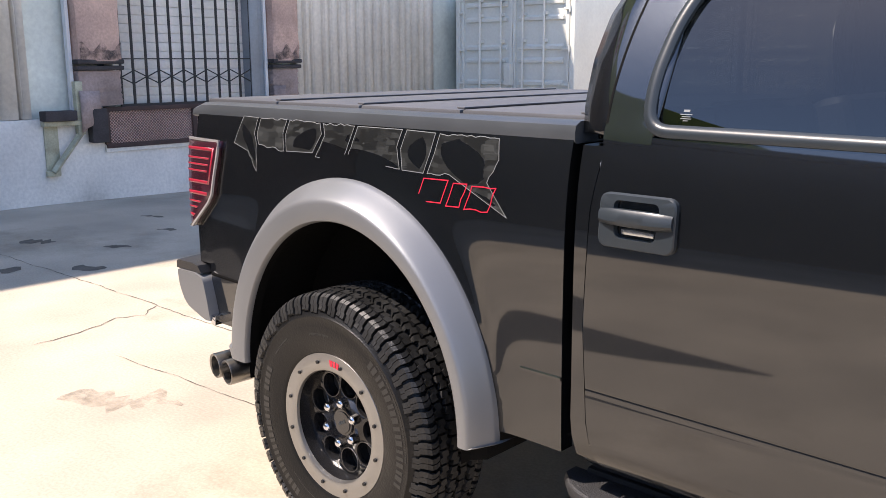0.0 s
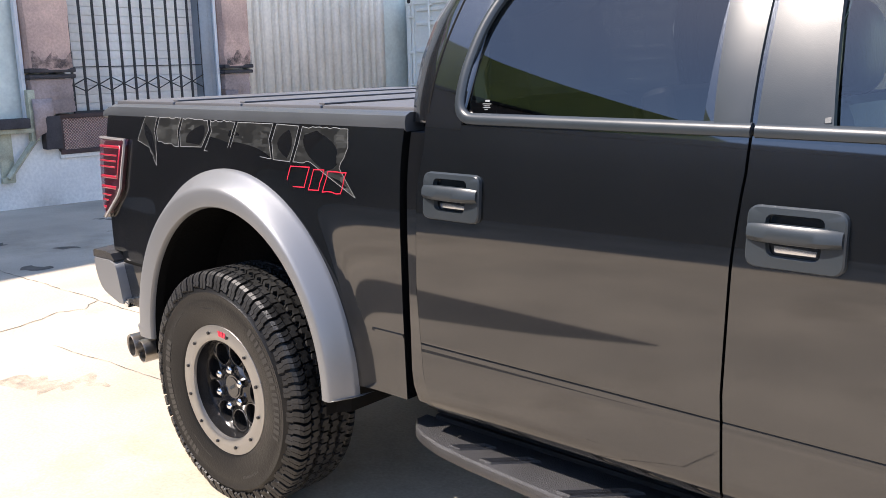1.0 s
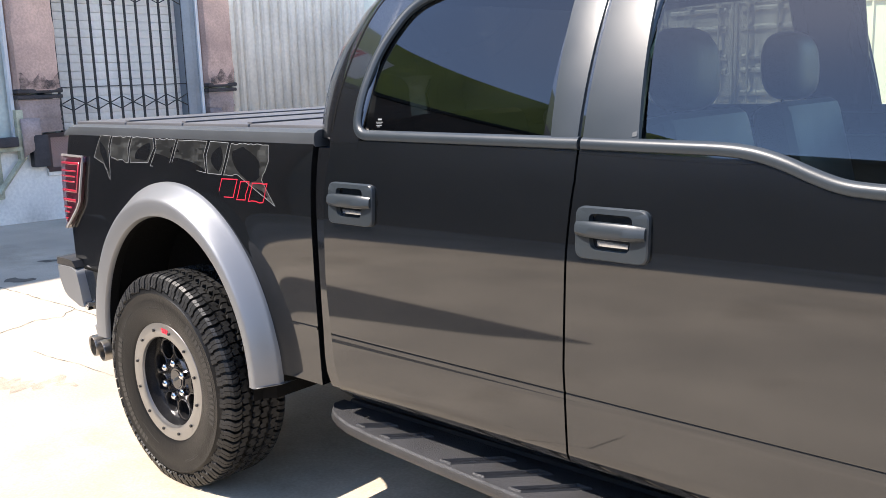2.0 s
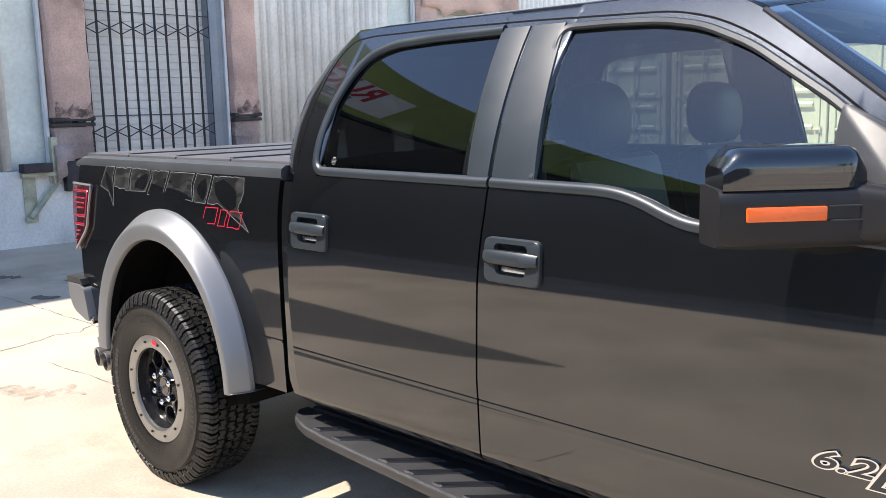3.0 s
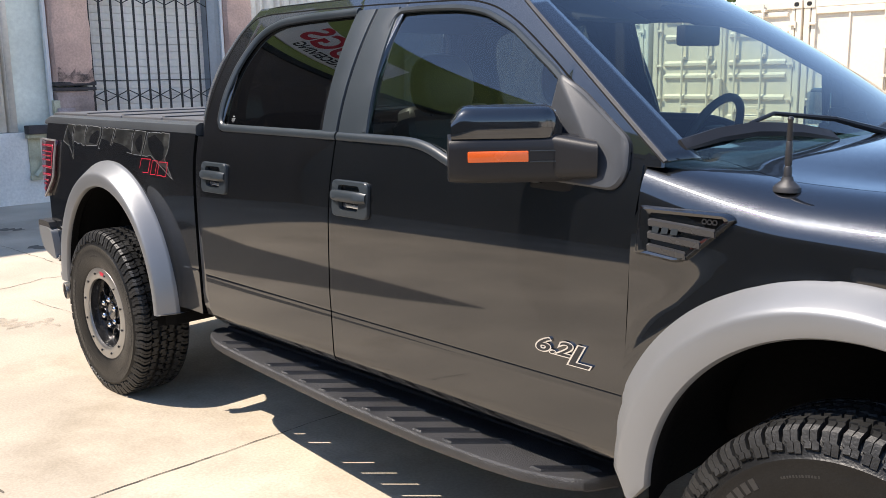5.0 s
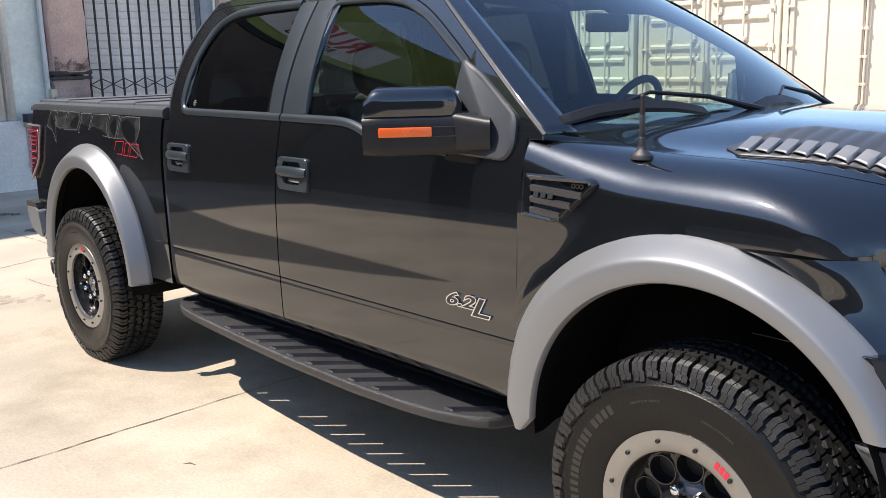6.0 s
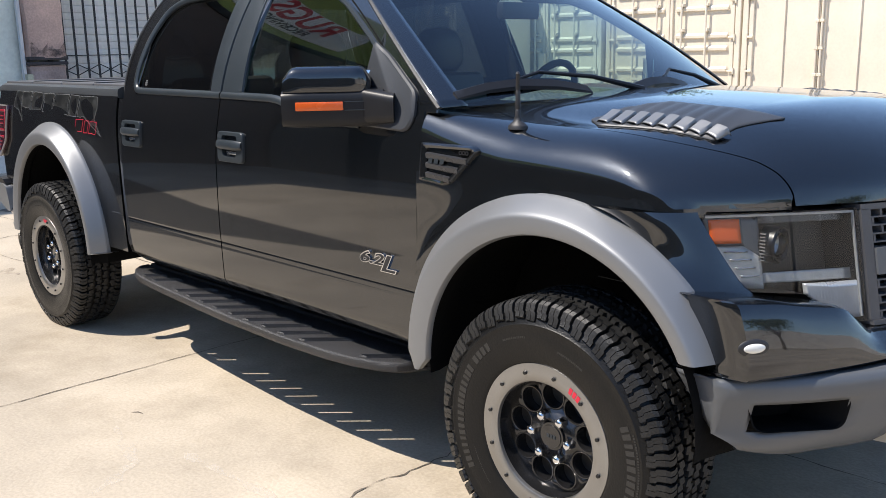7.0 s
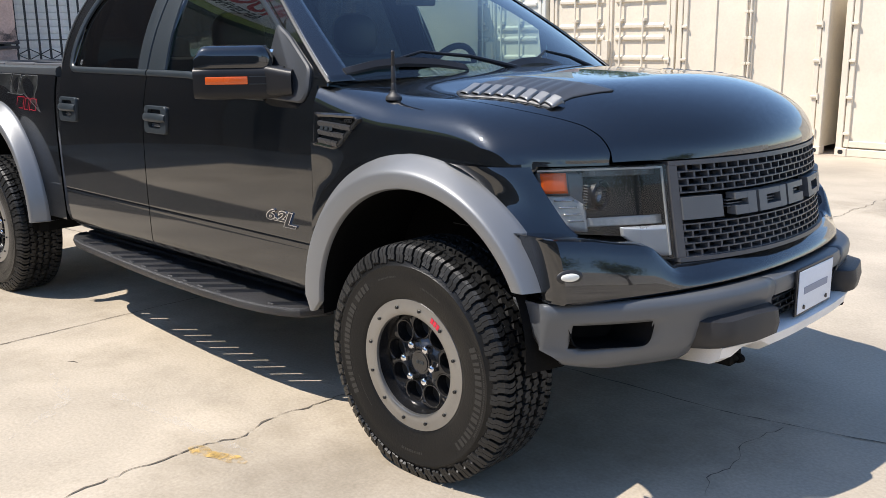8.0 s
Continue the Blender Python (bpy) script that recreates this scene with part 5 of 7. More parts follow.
    rows = [[(r * math.cos(2 * math.pi * i / 72), -y, r * math.sin(2 * math.pi * i / 72)) for r, y in barrel] for i in range(73)]
    grid(bm, rows)
    bmesh.ops.remove_doubles(bm, verts=bm.verts, dist=1e-6)
    ring = part("bead_ring", bm, RING, w, "machined grey clamping ring with bolts")
    bm = bmesh.new()
    inner = [(0.180, 0.134), (0.180, 0.10), (0.172, 0.085), (0.170, 0.03), (0.185, -0.02), (0.20, -0.11)]
    grid(bm, [[(r * math.cos(2 * math.pi * i / 60), -y, r * math.sin(2 * math.pi * i / 60)) for r, y in inner] for i in range(61)])
    bmesh.ops.remove_doubles(bm, verts=bm.verts, dist=1e-6)
    part("rim_barrel", bm, RIM, w)
    bm = bmesh.new()
    loops = [(0, 0, 0.177, 72)] + [(0.126 * math.cos(radians(91 + 40 * k)), 0.126 * math.sin(radians(91 + 40 * k)), 0.038, 24) for k in range(9)]
    edges = []
    for cx, cz, r, m in loops:
        vs = [bm.verts.new((cx + r * math.cos(2 * math.pi * i / m), -0.078, cz + r * math.sin(2 * math.pi * i / m))) for i in range(m)]
        edges += [bm.edges.new((vs[i], vs[(i + 1) % m])) for i in range(m)]
    bmesh.ops.triangle_fill(bm, use_beauty=True, use_dissolve=False, edges=edges)
    face = part("rim_face", bm, RIM, w, "gloss black rim face with nine round holes", smooth=30, thick=0.026)
    bm = bmesh.new()
    for k in range(9):
        a = radians(91 + 40 * k)
        c = (0.126 * math.cos(a), 0.126 * math.sin(a))
        rows = []
        for i in range(25):
            b = 2 * math.pi * i / 24
            rows.append([(c[0] + r * math.cos(b), -y, c[1] + r * math.sin(b)) for r, y in ((0.0425, 0.0905), (0.041, 0.093), (0.0385, 0.0925), (0.037, 0.088), (0.036, 0.05))])
        grid(bm, rows)
    bmesh.ops.remove_doubles(bm, verts=bm.verts, dist=1e-6)
    part("hole_edging", bm, RIM, face)
    bm = bmesh.new()
    cyl(bm, (0, -0.05, 0), (0, 0.0, 0), 0.165, n=48)
    part("brake_disc", bm, material("dull_brake_steel", (0.06, 0.06, 0.06), 0.5, 0.6, 0.2, 20, 100, 0.1), w)
    bm = bmesh.new()
    cyl(bm, (0, -0.088, 0), (0, -0.100, 0), 0.046, 0.043, 32)
    cyl(bm, (0, -0.1, 0), (0, -0.103, 0), 0.036, 0.035, 32)
    part("hub_cap", bm, RIM, w, "black hub cap")
    bm = bmesh.new()
    for k in range(3):
        box(bm, (-0.016 + 0.012 * k, -0.1045, -0.005), (-0.007 + 0.012 * k, -0.103, 0.006))
    part("hub_mark", bm, SATIN, w)
    nut = bmesh.new()
    cyl(nut, (0, 0, 0), (0, -0.026, 0), 0.0165, 0.015, 6)
    made = bmesh.ops.create_uvsphere(nut, u_segments=12, v_segments=8, radius=0.0135)["verts"]
    for v in made:
        v.co = Vector((v.co.x, -0.026 + v.co.y * 0.7, v.co.z))
    first = part("lug_nut", nut, CHROME, w, "chrome lug nut")
    for k in range(6):
        a = radians(56 + 60 * k)
        p = Matrix.Translation((0.0685 * math.cos(a), -0.09, 0.0685 * math.sin(a)))
        if k == 0:
            first.matrix_basis = p
        else:
            share("lug_nut", first.data, w, p)
    bolt = bmesh.new()
    cyl(bolt, (0, 0, 0), (0, -0.006, 0), 0.0065, 0.0055, 10)
    cyl(bolt, (0, -0.006, 0), (0, -0.0065, 0), 0.003, 0.003, 6)
    first = part("ring_bolt", bolt, HOUSING, ring)
    for k in range(12):
        a = radians(18 + 30 * k)
        p = Matrix.Translation((0.209 * math.cos(a), -0.146, 0.209 * math.sin(a)))
        if k == 0:
            first.matrix_basis = p
        else:
            share("ring_bolt", first.data, ring, p)
    bm = bmesh.new()
    for k in range(3):
        a = 50 + 4.2 * k
        q = [(0.200, a), (0.200, a + 3.2), (0.219, a + 4.0), (0.219, a + 0.8)]
        prism(bm, q, lambda r, b, d: (r * math.cos(radians(b)), -0.1462 - d, r * math.sin(radians(b))), 0.001)
    part("ring_mark", bm, RED, ring, "small red mark")
    return w


wheel = make_wheel()
wheel.parent = truck
tagged(wheel, "off-road wheel with black rim and machined bead ring")
AXLE, REAR_X, FRONT_X = 0.4185, -0.058, 3.712
wheel.matrix_basis = Matrix.Translation((REAR_X, -0.90, AXLE)) @ Matrix.Rotation(radians(-28), 4, "Y")
for x, y, spin in ((FRONT_X, -0.952, 0), (REAR_X, 0.90, 12), (FRONT_X, 0.80, 25)):
    turned = Matrix.Rotation(math.pi, 4, "Z") if y > 0 else Matrix.Identity(4)
    copy_thing(wheel, Matrix.Translation((x, y, AXLE)) @ turned @ Matrix.Rotation(radians(spin), 4, "Y"))

# ---- underbody ----
bm = bmesh.new()
box(bm, (0.86, -0.86, 0.56), (3.05, 0.86, 0.64), 0.01)
box(bm, (0.86, -0.62, 0.45), (3.05, 0.62, 0.56), 0.01)
part("floor_pan", bm, UNDER, truck)
bm = bmesh.new()
for y in (-0.5, 0.5):
    box(bm, (-1.05, y - 0.05, 0.52), (4.2, y + 0.05, 0.66), 0.01)
cyl(bm, (REAR_X, -0.75, AXLE), (REAR_X, 0.75, AXLE), 0.05)
cyl(bm, (FRONT_X, -0.75, AXLE), (FRONT_X, 0.75, AXLE), 0.035)
part("chassis_frame", bm, UNDER, truck)
bm = bmesh.new()
made = bmesh.ops.create_uvsphere(bm, u_segments=20, v_segments=12, radius=0.17)["verts"]
for v in made:
    v.co = Vector((v.co.x, 0.1 + v.co.y, AXLE + v.co.z))
part("differential", bm, UNDER, truck)
bm = bmesh.new()
box(bm, (3.16, -0.62, 0.55), (4.25, 0.62, 1.18), 0.02)
part("engine_bay", bm, UNDER, truck)
bm = bmesh.new()
box(bm, (-1.02, -0.70, 0.60), (0.75, 0.70, 1.10), 0.02)
part("bed_floor", bm, UNDER, truck)

# ---- running boards ----
edge_y = lambda x: float(np.interp(x, (0.70, 0.74, 0.80, 0.88, 1.0, 1.25, 1.6, 1.9, 2.33, 2.60, 2.75, 2.86, 2.93, 2.97), (0.845, 0.89, 0.922, 0.948, 0.968, 0.992, 1.022, 1.044, 1.058, 1.05, 1.032, 1.0, 0.955, 0.87)))
for s in (-1, 1):
    board = assembly("running_board", truck, "textured black running board with slanted slots")
    bm = bmesh.new()
    top, low = 0.440, 0.428
    rim = [(0.70, 0.80)] + [(x, edge_y(x)) for x in [0.70 + 0.0454 * i for i in range(51)]] + [(2.97, 0.82)]
    slots = []
    for x0, k in [(0.925, 0.55), (1.055, 0.72)] + [(1.335 + 0.1365 * i, 1.0) for i in range(9)] + [(2.765, 0.9)]:
        y1 = edge_y(x0 + 0.03) - 0.018
        dx, dy = 0.128 * k, 0.122 * k
        slots.append([(x0, y1), (x0 + 0.038, y1), (x0 + dx + 0.038, y1 - dy), (x0 + dx, y1 - dy)])
    edges, loops = [], []
    for loop in [rim] + slots:
        vs = [bm.verts.new((x, s * y, top)) for x, y in loop]
        loops.append(vs)
        edges += [bm.edges.new((vs[i], vs[(i + 1) % len(vs)])) for i in range(len(vs))]
    bmesh.ops.triangle_fill(bm, use_beauty=True, use_dissolve=False, edges=edges)
    for vs in loops[1:]:
        c = sum((v.co for v in vs), Vector()) / 4
        deep = [bm.verts.new((v.co.x, v.co.y, 0.402)) for v in vs]
        for i in range(4):
            bm.faces.new((vs[i], vs[(i + 1) % 4], deep[(i + 1) % 4], deep[i]))
    skirt = [loops[0]]
    for dz, dy in ((-0.006, 0.006), (-0.02, 0.009), (-0.036, 0.004), (-0.046, -0.02)):
        row = []
        for x, y in rim:
            row.append(bm.verts.new((x, s * (y + (dy if y > 0.825 else 0)), top + dz)))
        skirt.append(row)
    for a, b in zip(skirt, skirt[1:]):
        for i in range(len(rim)):
            bm.faces.new((a[i], a[(i + 1) % len(rim)], b[(i + 1) % len(rim)], b[i]))
    part("tread_plate", bm, STEP, board, smooth=30)
    for loop in slots:
        bm = bmesh.new()
        outer = [tuple(Vector(p)) for p in loop]
        c = sum((Vector(p) for p in loop), Vector((0, 0))) / 4
        big = [tuple(c + (Vector(p) - c) * 1.13) for p in loop]
        rows = [[(x, s * y, top - 0.004) for x, y in loop], [(x, s * y, top + 0.007) for x, y in [tuple(c + (Vector(p) - c) * 1.07) for p in loop]], [(x, s * y, top + 0.0005) for x, y in big]]
        grid(bm, rows, True)
        part("slot_rim", bm, STEP, board)
        bm = bmesh.new()
        (ax, ay), (bx, by), (cx, cy), (ex, ey) = loop
        for f0, f1 in ((-0.06, 0.34), (0.66, 1.06)):
            quad = [(ax + (bx - ax) * f0, ay + (by - ay) * f0), (ax + (bx - ax) * f1, ay + (by - ay) * f1), (ex + (cx - ex) * f1, ey + (cy - ey) * f1), (ex + (cx - ex) * f0, ey + (cy - ey) * f0)]
            prism(bm, quad, lambda u, v, w: (u, s * v, 0.408 + w), 0.006)
        part("slot_floor", bm, UNDER, board)
    bm = bmesh.new()
    box(bm, (0.74, min(s * 0.74, s * 0.81), 0.40), (2.95, max(s * 0.74, s * 0.81), 0.455), 0.012)
    for x in (1.0, 1.9, 2.75):
        box(bm, (x, min(s * 0.5, s * 0.95), 0.395), (x + 0.06, max(s * 0.5, s * 0.95), 0.418), 0.006)
    part("mounting_rail", bm, PLASTIC, board)

# sill between the doors and the step
for s in (-1, 1):
    bm = bmesh.new()
    rows = []
    for i in range(13):
        x = 0.80 + 2.27 * i / 12
        rows.append([(x, s * (half(x) - 0.05), 0.56), (x, s * (half(x) - 0.045), 0.525), (x, s * (half(x) - 0.09), 0.49), (x, s * (half(x) - 0.25), 0.47)])
    grid(bm, rows)
    part("sill", bm, PAINT, truck)

# ---- bed cover, tailgate, tail lamps, rear bumper, exhaust ----
cover = assembly("bed_cover", truck, "folding black bed cover with four panels")
for k in range(4):
    a, b = -0.99 + 0.43 * k, -0.99 + 0.43 * (k + 1) - 0.008
    bm = bmesh.new()
    box(bm, (a, -0.83, 1.385), (b, 0.83, 1.412), 0.008)
    box(bm, (b - 0.03, -0.81, 1.412), (b, 0.81, 1.418), 0.003)
    part("cover_panel", bm, material("cover_grey", (0.11, 0.11, 0.115), 0.5, 0.2, 0.08, 3, 200, 0.08) if k == 0 else bpy.data.materials["cover_grey"], cover)
bm = bmesh.new()
rows = []
for j in range(25):
    y = -0.84 + 1.68 * j / 24
    rows.append([(-1.0, y, 1.385), (-1.045, y, 1.385), (-1.058, y, 1.37), (-1.05, y, 1.2), (-1.052, y, 0.9), (-1.045, y, 0.70), (-1.0, y, 0.69)])
grid(bm, rows)
part("tailgate", bm, PAINT, truck)
for s in (-1, 1):
    bm = bmesh.new()
    rows = []
    edge = lambda z: float(np.interp(z, (0.93, 1.05, 1.20, 1.262), (-1.005, -0.865, -0.825, -0.815)))
    for z in [0.932 + 0.033 * i for i in range(11)]:
        f = flank(-0.95, z, False)
        e = edge(z)
        rows.append([(e, s * (f - 0.016), z), (e - 0.004, s * (f + 0.004), z), (e - 0.02, s * (f + 0.008), z), (-1.02, s * (f + 0.002), z), (-1.052, s * (f - 0.02), z), (-1.068, s * (f - 0.06), z), (-1.066, s * (f - 0.14), z)])
    grid(bm, rows)
    lamp = part("tail_lamp", bm, RED_GLASS, truck, "smoked tail lamp with red segments and a pale rim", thick=0.004)
    bm = bmesh.new()
    path = [(edge(z) - 0.006, s * (flank(-0.95, z, False) + 0.006), z) for z in [0.932 + 0.033 * i for i in range(11)]] + [(-0.93, s * (flank(-0.95, 1.262, False) + 0.006), 1.264), (-1.02, s * (flank(-0.95, 1.262, False) + 0.002), 1.266)]
    sweep(bm, path, [(-0.005, -0.003), (-0.0045, 0.004), (0.0045, 0.005), (0.005, -0.003)], normal=lambda p: Vector((0, s, 0)))
    part("lamp_rim", bm, LAMP_RIM, lamp, "pale clear rim")

    def block(z0, z1, mat, inset=0.022, proud=0.003):
        bm = bmesh.new()
        rows = []
        for z in (z0, (z0 + z1) / 2, z1):
            f = flank(-0.95, z, False)
            a = edge(z) - inset
            rows.append([(a, s * (f + 0.003), z), (a - 0.004, s * (f + proud + 0.006), z), (-1.02, s * (f + proud + 0.001), z), (-1.05, s * (f - 0.012), z), (-1.072, s * (f - 0.06), z), (-1.071, s * (f - 0.12), z)])
        grid(bm, rows)
        part("lamp_segment", bm, mat, lamp, thick=0.002)
    for z0, z1, mat, q in ((1.224, 1.236, RED_LENS, 0.028), (1.192, 1.199, RED_LENS, 0.05), (1.168, 1.175, RED_LENS, 0.05), (1.144, 1.151, RED_LENS, 0.05), (1.10, 1.113, RED_LENS, 0.028), (1.056, 1.070, RED_LENS, 0.03), (1.026, 1.033, RED_LENS, 0.05), (1.004, 1.011, RED_LENS, 0.05), (0.97, 0.982, RED_LENS, 0.035)):
        block(z0, z1, mat, q)
    bm = bmesh.new()
    rows = []
    for z in (1.10, 1.17, 1.238):
        f = flank(-0.95, z, False)
        rows.append([(edge(z) - 0.026, s * (f + 0.0095), z), (edge(z) - 0.036, s * (f + 0.0095), z)])
    grid(bm, rows)
    part("lamp_frame", bm, RED_LENS, lamp, thick=0.003)
bumper = assembly("rear_bumper", truck, "grey rear step bumper with a black top")
bm = bmesh.new()
rows = []
for j in range(33):
    t = -1 + j / 16
    e = min(1.0, (1 - abs(t)) / 0.06)
    round_in = 0.03 * (1 - math.sqrt(1 - (1 - e) ** 2))
    set_back = -0.085 * (1 - abs(t) ** 2.5)
    loop = rounded([(-1.118 + set_back, 0.755), (-1.112 + set_back, 0.695), (-1.070 + set_back, 0.612), (-0.925, 0.566), (-0.890, 0.568), (-0.908, 0.655), (-0.932, 0.740), (-0.985, 0.757)], [0.012, 0.03, 0.05, 0.02, 0.006, 0.02, 0.02, 0.01], 4)
    c = Vector((-1.0, 0.67))
    rows.append([(c.x + (u - c.x) * (1 - round_in * 2.2), 0.935 * t, c.y + (v - c.y) * (1 - round_in * 2.2)) for u, v in loop])
vs = grid(bm, rows, True)
bm.faces.new(vs[0]), bm.faces.new(vs[-1][::-1])
part("bumper_face", bm, FLARE, bumper, "satin grey bumper face", smooth=50)
bm = bmesh.new()
rows = []
for j in range(33):
    t = -1 + j / 16
    set_back = -0.085 * (1 - abs(t) ** 2.5)
    rows.append([(-0.95, 0.93 * t, 0.752), (-0.965, 0.936 * t, 0.782), (-1.0, 0.938 * t, 0.789), (-1.105 + set_back, 0.935 * t, 0.787), (-1.122 + set_back, 0.93 * t, 0.776), (-1.122 + set_back, 0.93 * t, 0.752)])
vs = grid(bm, rows, True)
bm.faces.new(vs[0]), bm.faces.new(vs[-1][::-1])
part("step_pad", bm, PLASTIC, bumper, "black plastic step pad")
for y in (-0.9, 0.9):
    bm = bmesh.new()
    box(bm, (-0.905, y - 0.03, 0.560), (-0.872, y + 0.03, 0.60), 0.008)
    part("bumper_end_clip", bm, CHROME, bumper, "bright clip at the bumper's lower end")
for k, (x, z) in enumerate(((-0.995, 0.355), (-0.915, 0.345))):
    bm = bmesh.new()
    tip, tail = Vector((x, -0.865, z)), Vector((x + 0.06, -0.50, z + 0.02))
    d = (tail - tip).normalized()
    rows = []
    u = d.cross(Vector((0, 0, 1))).normalized()
    v = u.cross(d)
    for q, r in ((0.09, 0.036), (0.004, 0.040), (0.0, 0.046), (0.0, 0.049), (0.006, 0.0505), (0.14, 0.0505), (0.18, 0.042), (0.36, 0.036)):
        rows.append([tip + d * q + (u * math.cos(2 * math.pi * i / 28) + v * math.sin(2 * math.pi * i / 28)) * r for i in range(28)])
    vs = grid(bm, rows, True)
    bm.faces.new(vs[0])
    part("exhaust_tip", bm, STEEL, truck, "polished exhaust tip")

# ---- bed graphics, drawn as plain slanted shapes ----
CAMO = material("camouflage_decal", (0.050, 0.054, 0.050), 0.35, 0, 0.5, 14, 40, 0.0, coat=0.6, coat_ior=1.6)
n = CAMO.node_tree.nodes
pix = n.new("ShaderNodeTexVoronoi")
pix.distance, pix.inputs["Scale"].default_value = "CHEBYCHEV", 46
squeeze = n.new("ShaderNodeMapping")
squeeze.inputs["Scale"].default_value = (0.55, 1, 1.3)
CAMO.node_tree.links.new(n["Texture Coordinate"].outputs["Object"], squeeze.inputs["Vector"])
CAMO.node_tree.links.new(squeeze.outputs["Vector"], pix.inputs["Vector"])
shade = n.new("ShaderNodeValToRGB")
shade.color_ramp.interpolation = "CONSTANT"
for k, (p, c) in enumerate(((0.0, 0.009), (0.42, 0.017), (0.62, 0.028), (0.8, 0.044))):
    el = shade.color_ramp.elements[k] if k < 2 else shade.color_ramp.elements.new(p)
    el.position, el.color = p, (c, c * 1.05, c, 1)
CAMO.node_tree.links.new(pix.outputs["Color"], shade.inputs["Fac"])
CAMO.node_tree.links.new(shade.outputs["Color"], n["Principled BSDF"].inputs["Base Color"])


def decal_lines(bm, outline, s, width, proud):
    pts = [Vector((u, v)) for u, v in outline]
    n = len(pts)
    for i in range(n):
        a, b = pts[i], pts[(i + 1) % n]
        d = (b - a).normalized() * width / 2
        q = Vector((-d.y, d.x))
        steps = max(1, int((b - a).length / 0.05))
        rows = []
        for k in range(steps + 1):
            c = (a - d).lerp(b + d, k / steps)
            rows.append([(p.x, s * (flank(p.x, p.y, False) - 0.012 + proud), p.y) for p in (c - q, c + q)])
        grid(bm, rows)


def torn(points, seed, size=0.004, step=0.016):
    """Breaks the edges of an outline into small jags."""
    rnd = random.Random(seed)
    out = []
    for i, p in enumerate(points):
        a, b = Vector(p), Vector(points[(i + 1) % len(points)])
        k = max(1, int((b - a).length / step))
        n = Vector((a.y - b.y, b.x - a.x)).normalized()
        rough = rnd.random() < 0.5
        for j in range(k):
            q = a.lerp(b, j / k) + n * (rnd.uniform(-size, size) if (j and rough) else 0)
            out.append((q.x, q.y))
    return out


SHARDS = [
    [(-0.742, 1.262), (-0.700, 1.358), (-0.612, 1.355), (-0.624, 1.300), (-0.606, 1.266), (-0.600, 1.172), (-0.652, 1.238)],
    [(-0.590, 1.264), (-0.606, 1.304), (-0.596, 1.354), (-0.446, 1.356), (-0.458, 1.310), (-0.444, 1.252)],
    [(-0.430, 1.252), (-0.442, 1.306), (-0.430, 1.355), (-0.268, 1.352), (-0.252, 1.318), (-0.290, 1.256)],
    [(-0.272, 1.244), (-0.234, 1.314), (-0.250, 1.351), (-0.096, 1.350), (-0.112, 1.300), (-0.140, 1.240)],
    [(-0.122, 1.238), (-0.094, 1.306), (-0.080, 1.350), (0.120, 1.350), (0.106, 1.300), (0.126, 1.236)],
    [(0.138, 1.234), (0.124, 1.296), (0.140, 1.350), (0.258, 1.347), (0.246, 1.290), (0.226, 1.232)],
    [(0.242, 1.232), (0.264, 1.290), (0.276, 1.346), (0.496, 1.345), (0.505, 1.290), (0.470, 1.226), (0.545, 1.140), (0.410, 1.200), (0.330, 1.236)],
]
for s in (-1, 1):
    graphic = assembly("bed_graphic", truck, "silver-outlined grey camouflage graphic of torn slanted shapes")
    for k, g in enumerate(SHARDS):
        g = torn(g, k)
        bm = bmesh.new()
        prism(bm, g, lambda u, v, w: (u, s * (flank(u, v, False) - 0.0119 + w), v), 0.0008)
        shard = part("camouflage_shard", bm, CAMO, graphic)
        bm = bmesh.new()
        decal_lines(bm, g, s, 0.0019, 0.0014)
        part("outline", bm, OUTLINE, shard, "thin silver outline")
    for x, w, z0 in ((0.205, 0.10, 1.152), (0.322, 0.055, 1.148), (0.392, 0.09, 1.146)):
        bm = bmesh.new()
        g = [(x, z0), (x + 0.026, z0 + 0.066), (x + w + 0.022, z0 + 0.068), (x + w - 0.004, z0 + 0.002)]
        decal_lines(bm, torn(g, int(x * 100), 0.003, 0.02), s, 0.0032, 0.0018)
        part("red_outline", bm, RED, graphic, "thin red outlined shape")

# ---- front door badge ----
for s in (-1,):
    badge = assembly("badge", truck, "chrome and black engine size badge")
    m = lambda dx, dz, out: Matrix.Translation((dx, -(flank(dx, dz) + out), dz)) @ Matrix.Rotation(radians(1.15), 4, "Z").inverted() @ Matrix.Rotation(math.pi / 2, 4, "X")
    wide = lambda k: Matrix.Diagonal((k, 1, 1, 1))
    for text, size, x, z, k, lean in (("6.2", 0.058, 2.826, 0.808, 1.9, 0.24), ("L", 0.086, 2.916, 0.788, 1.95, 0.3)):
        lettering("badge_rim", text, size, CHROME, m(x, z, 0.004) @ wide(k), badge, 0.003, lean, bold=0.0036)
        lettering("badge_face", text, size, PLASTIC, m(x, z, 0.0075) @ wide(k), badge, 0.0015, lean, bold=0.0004)

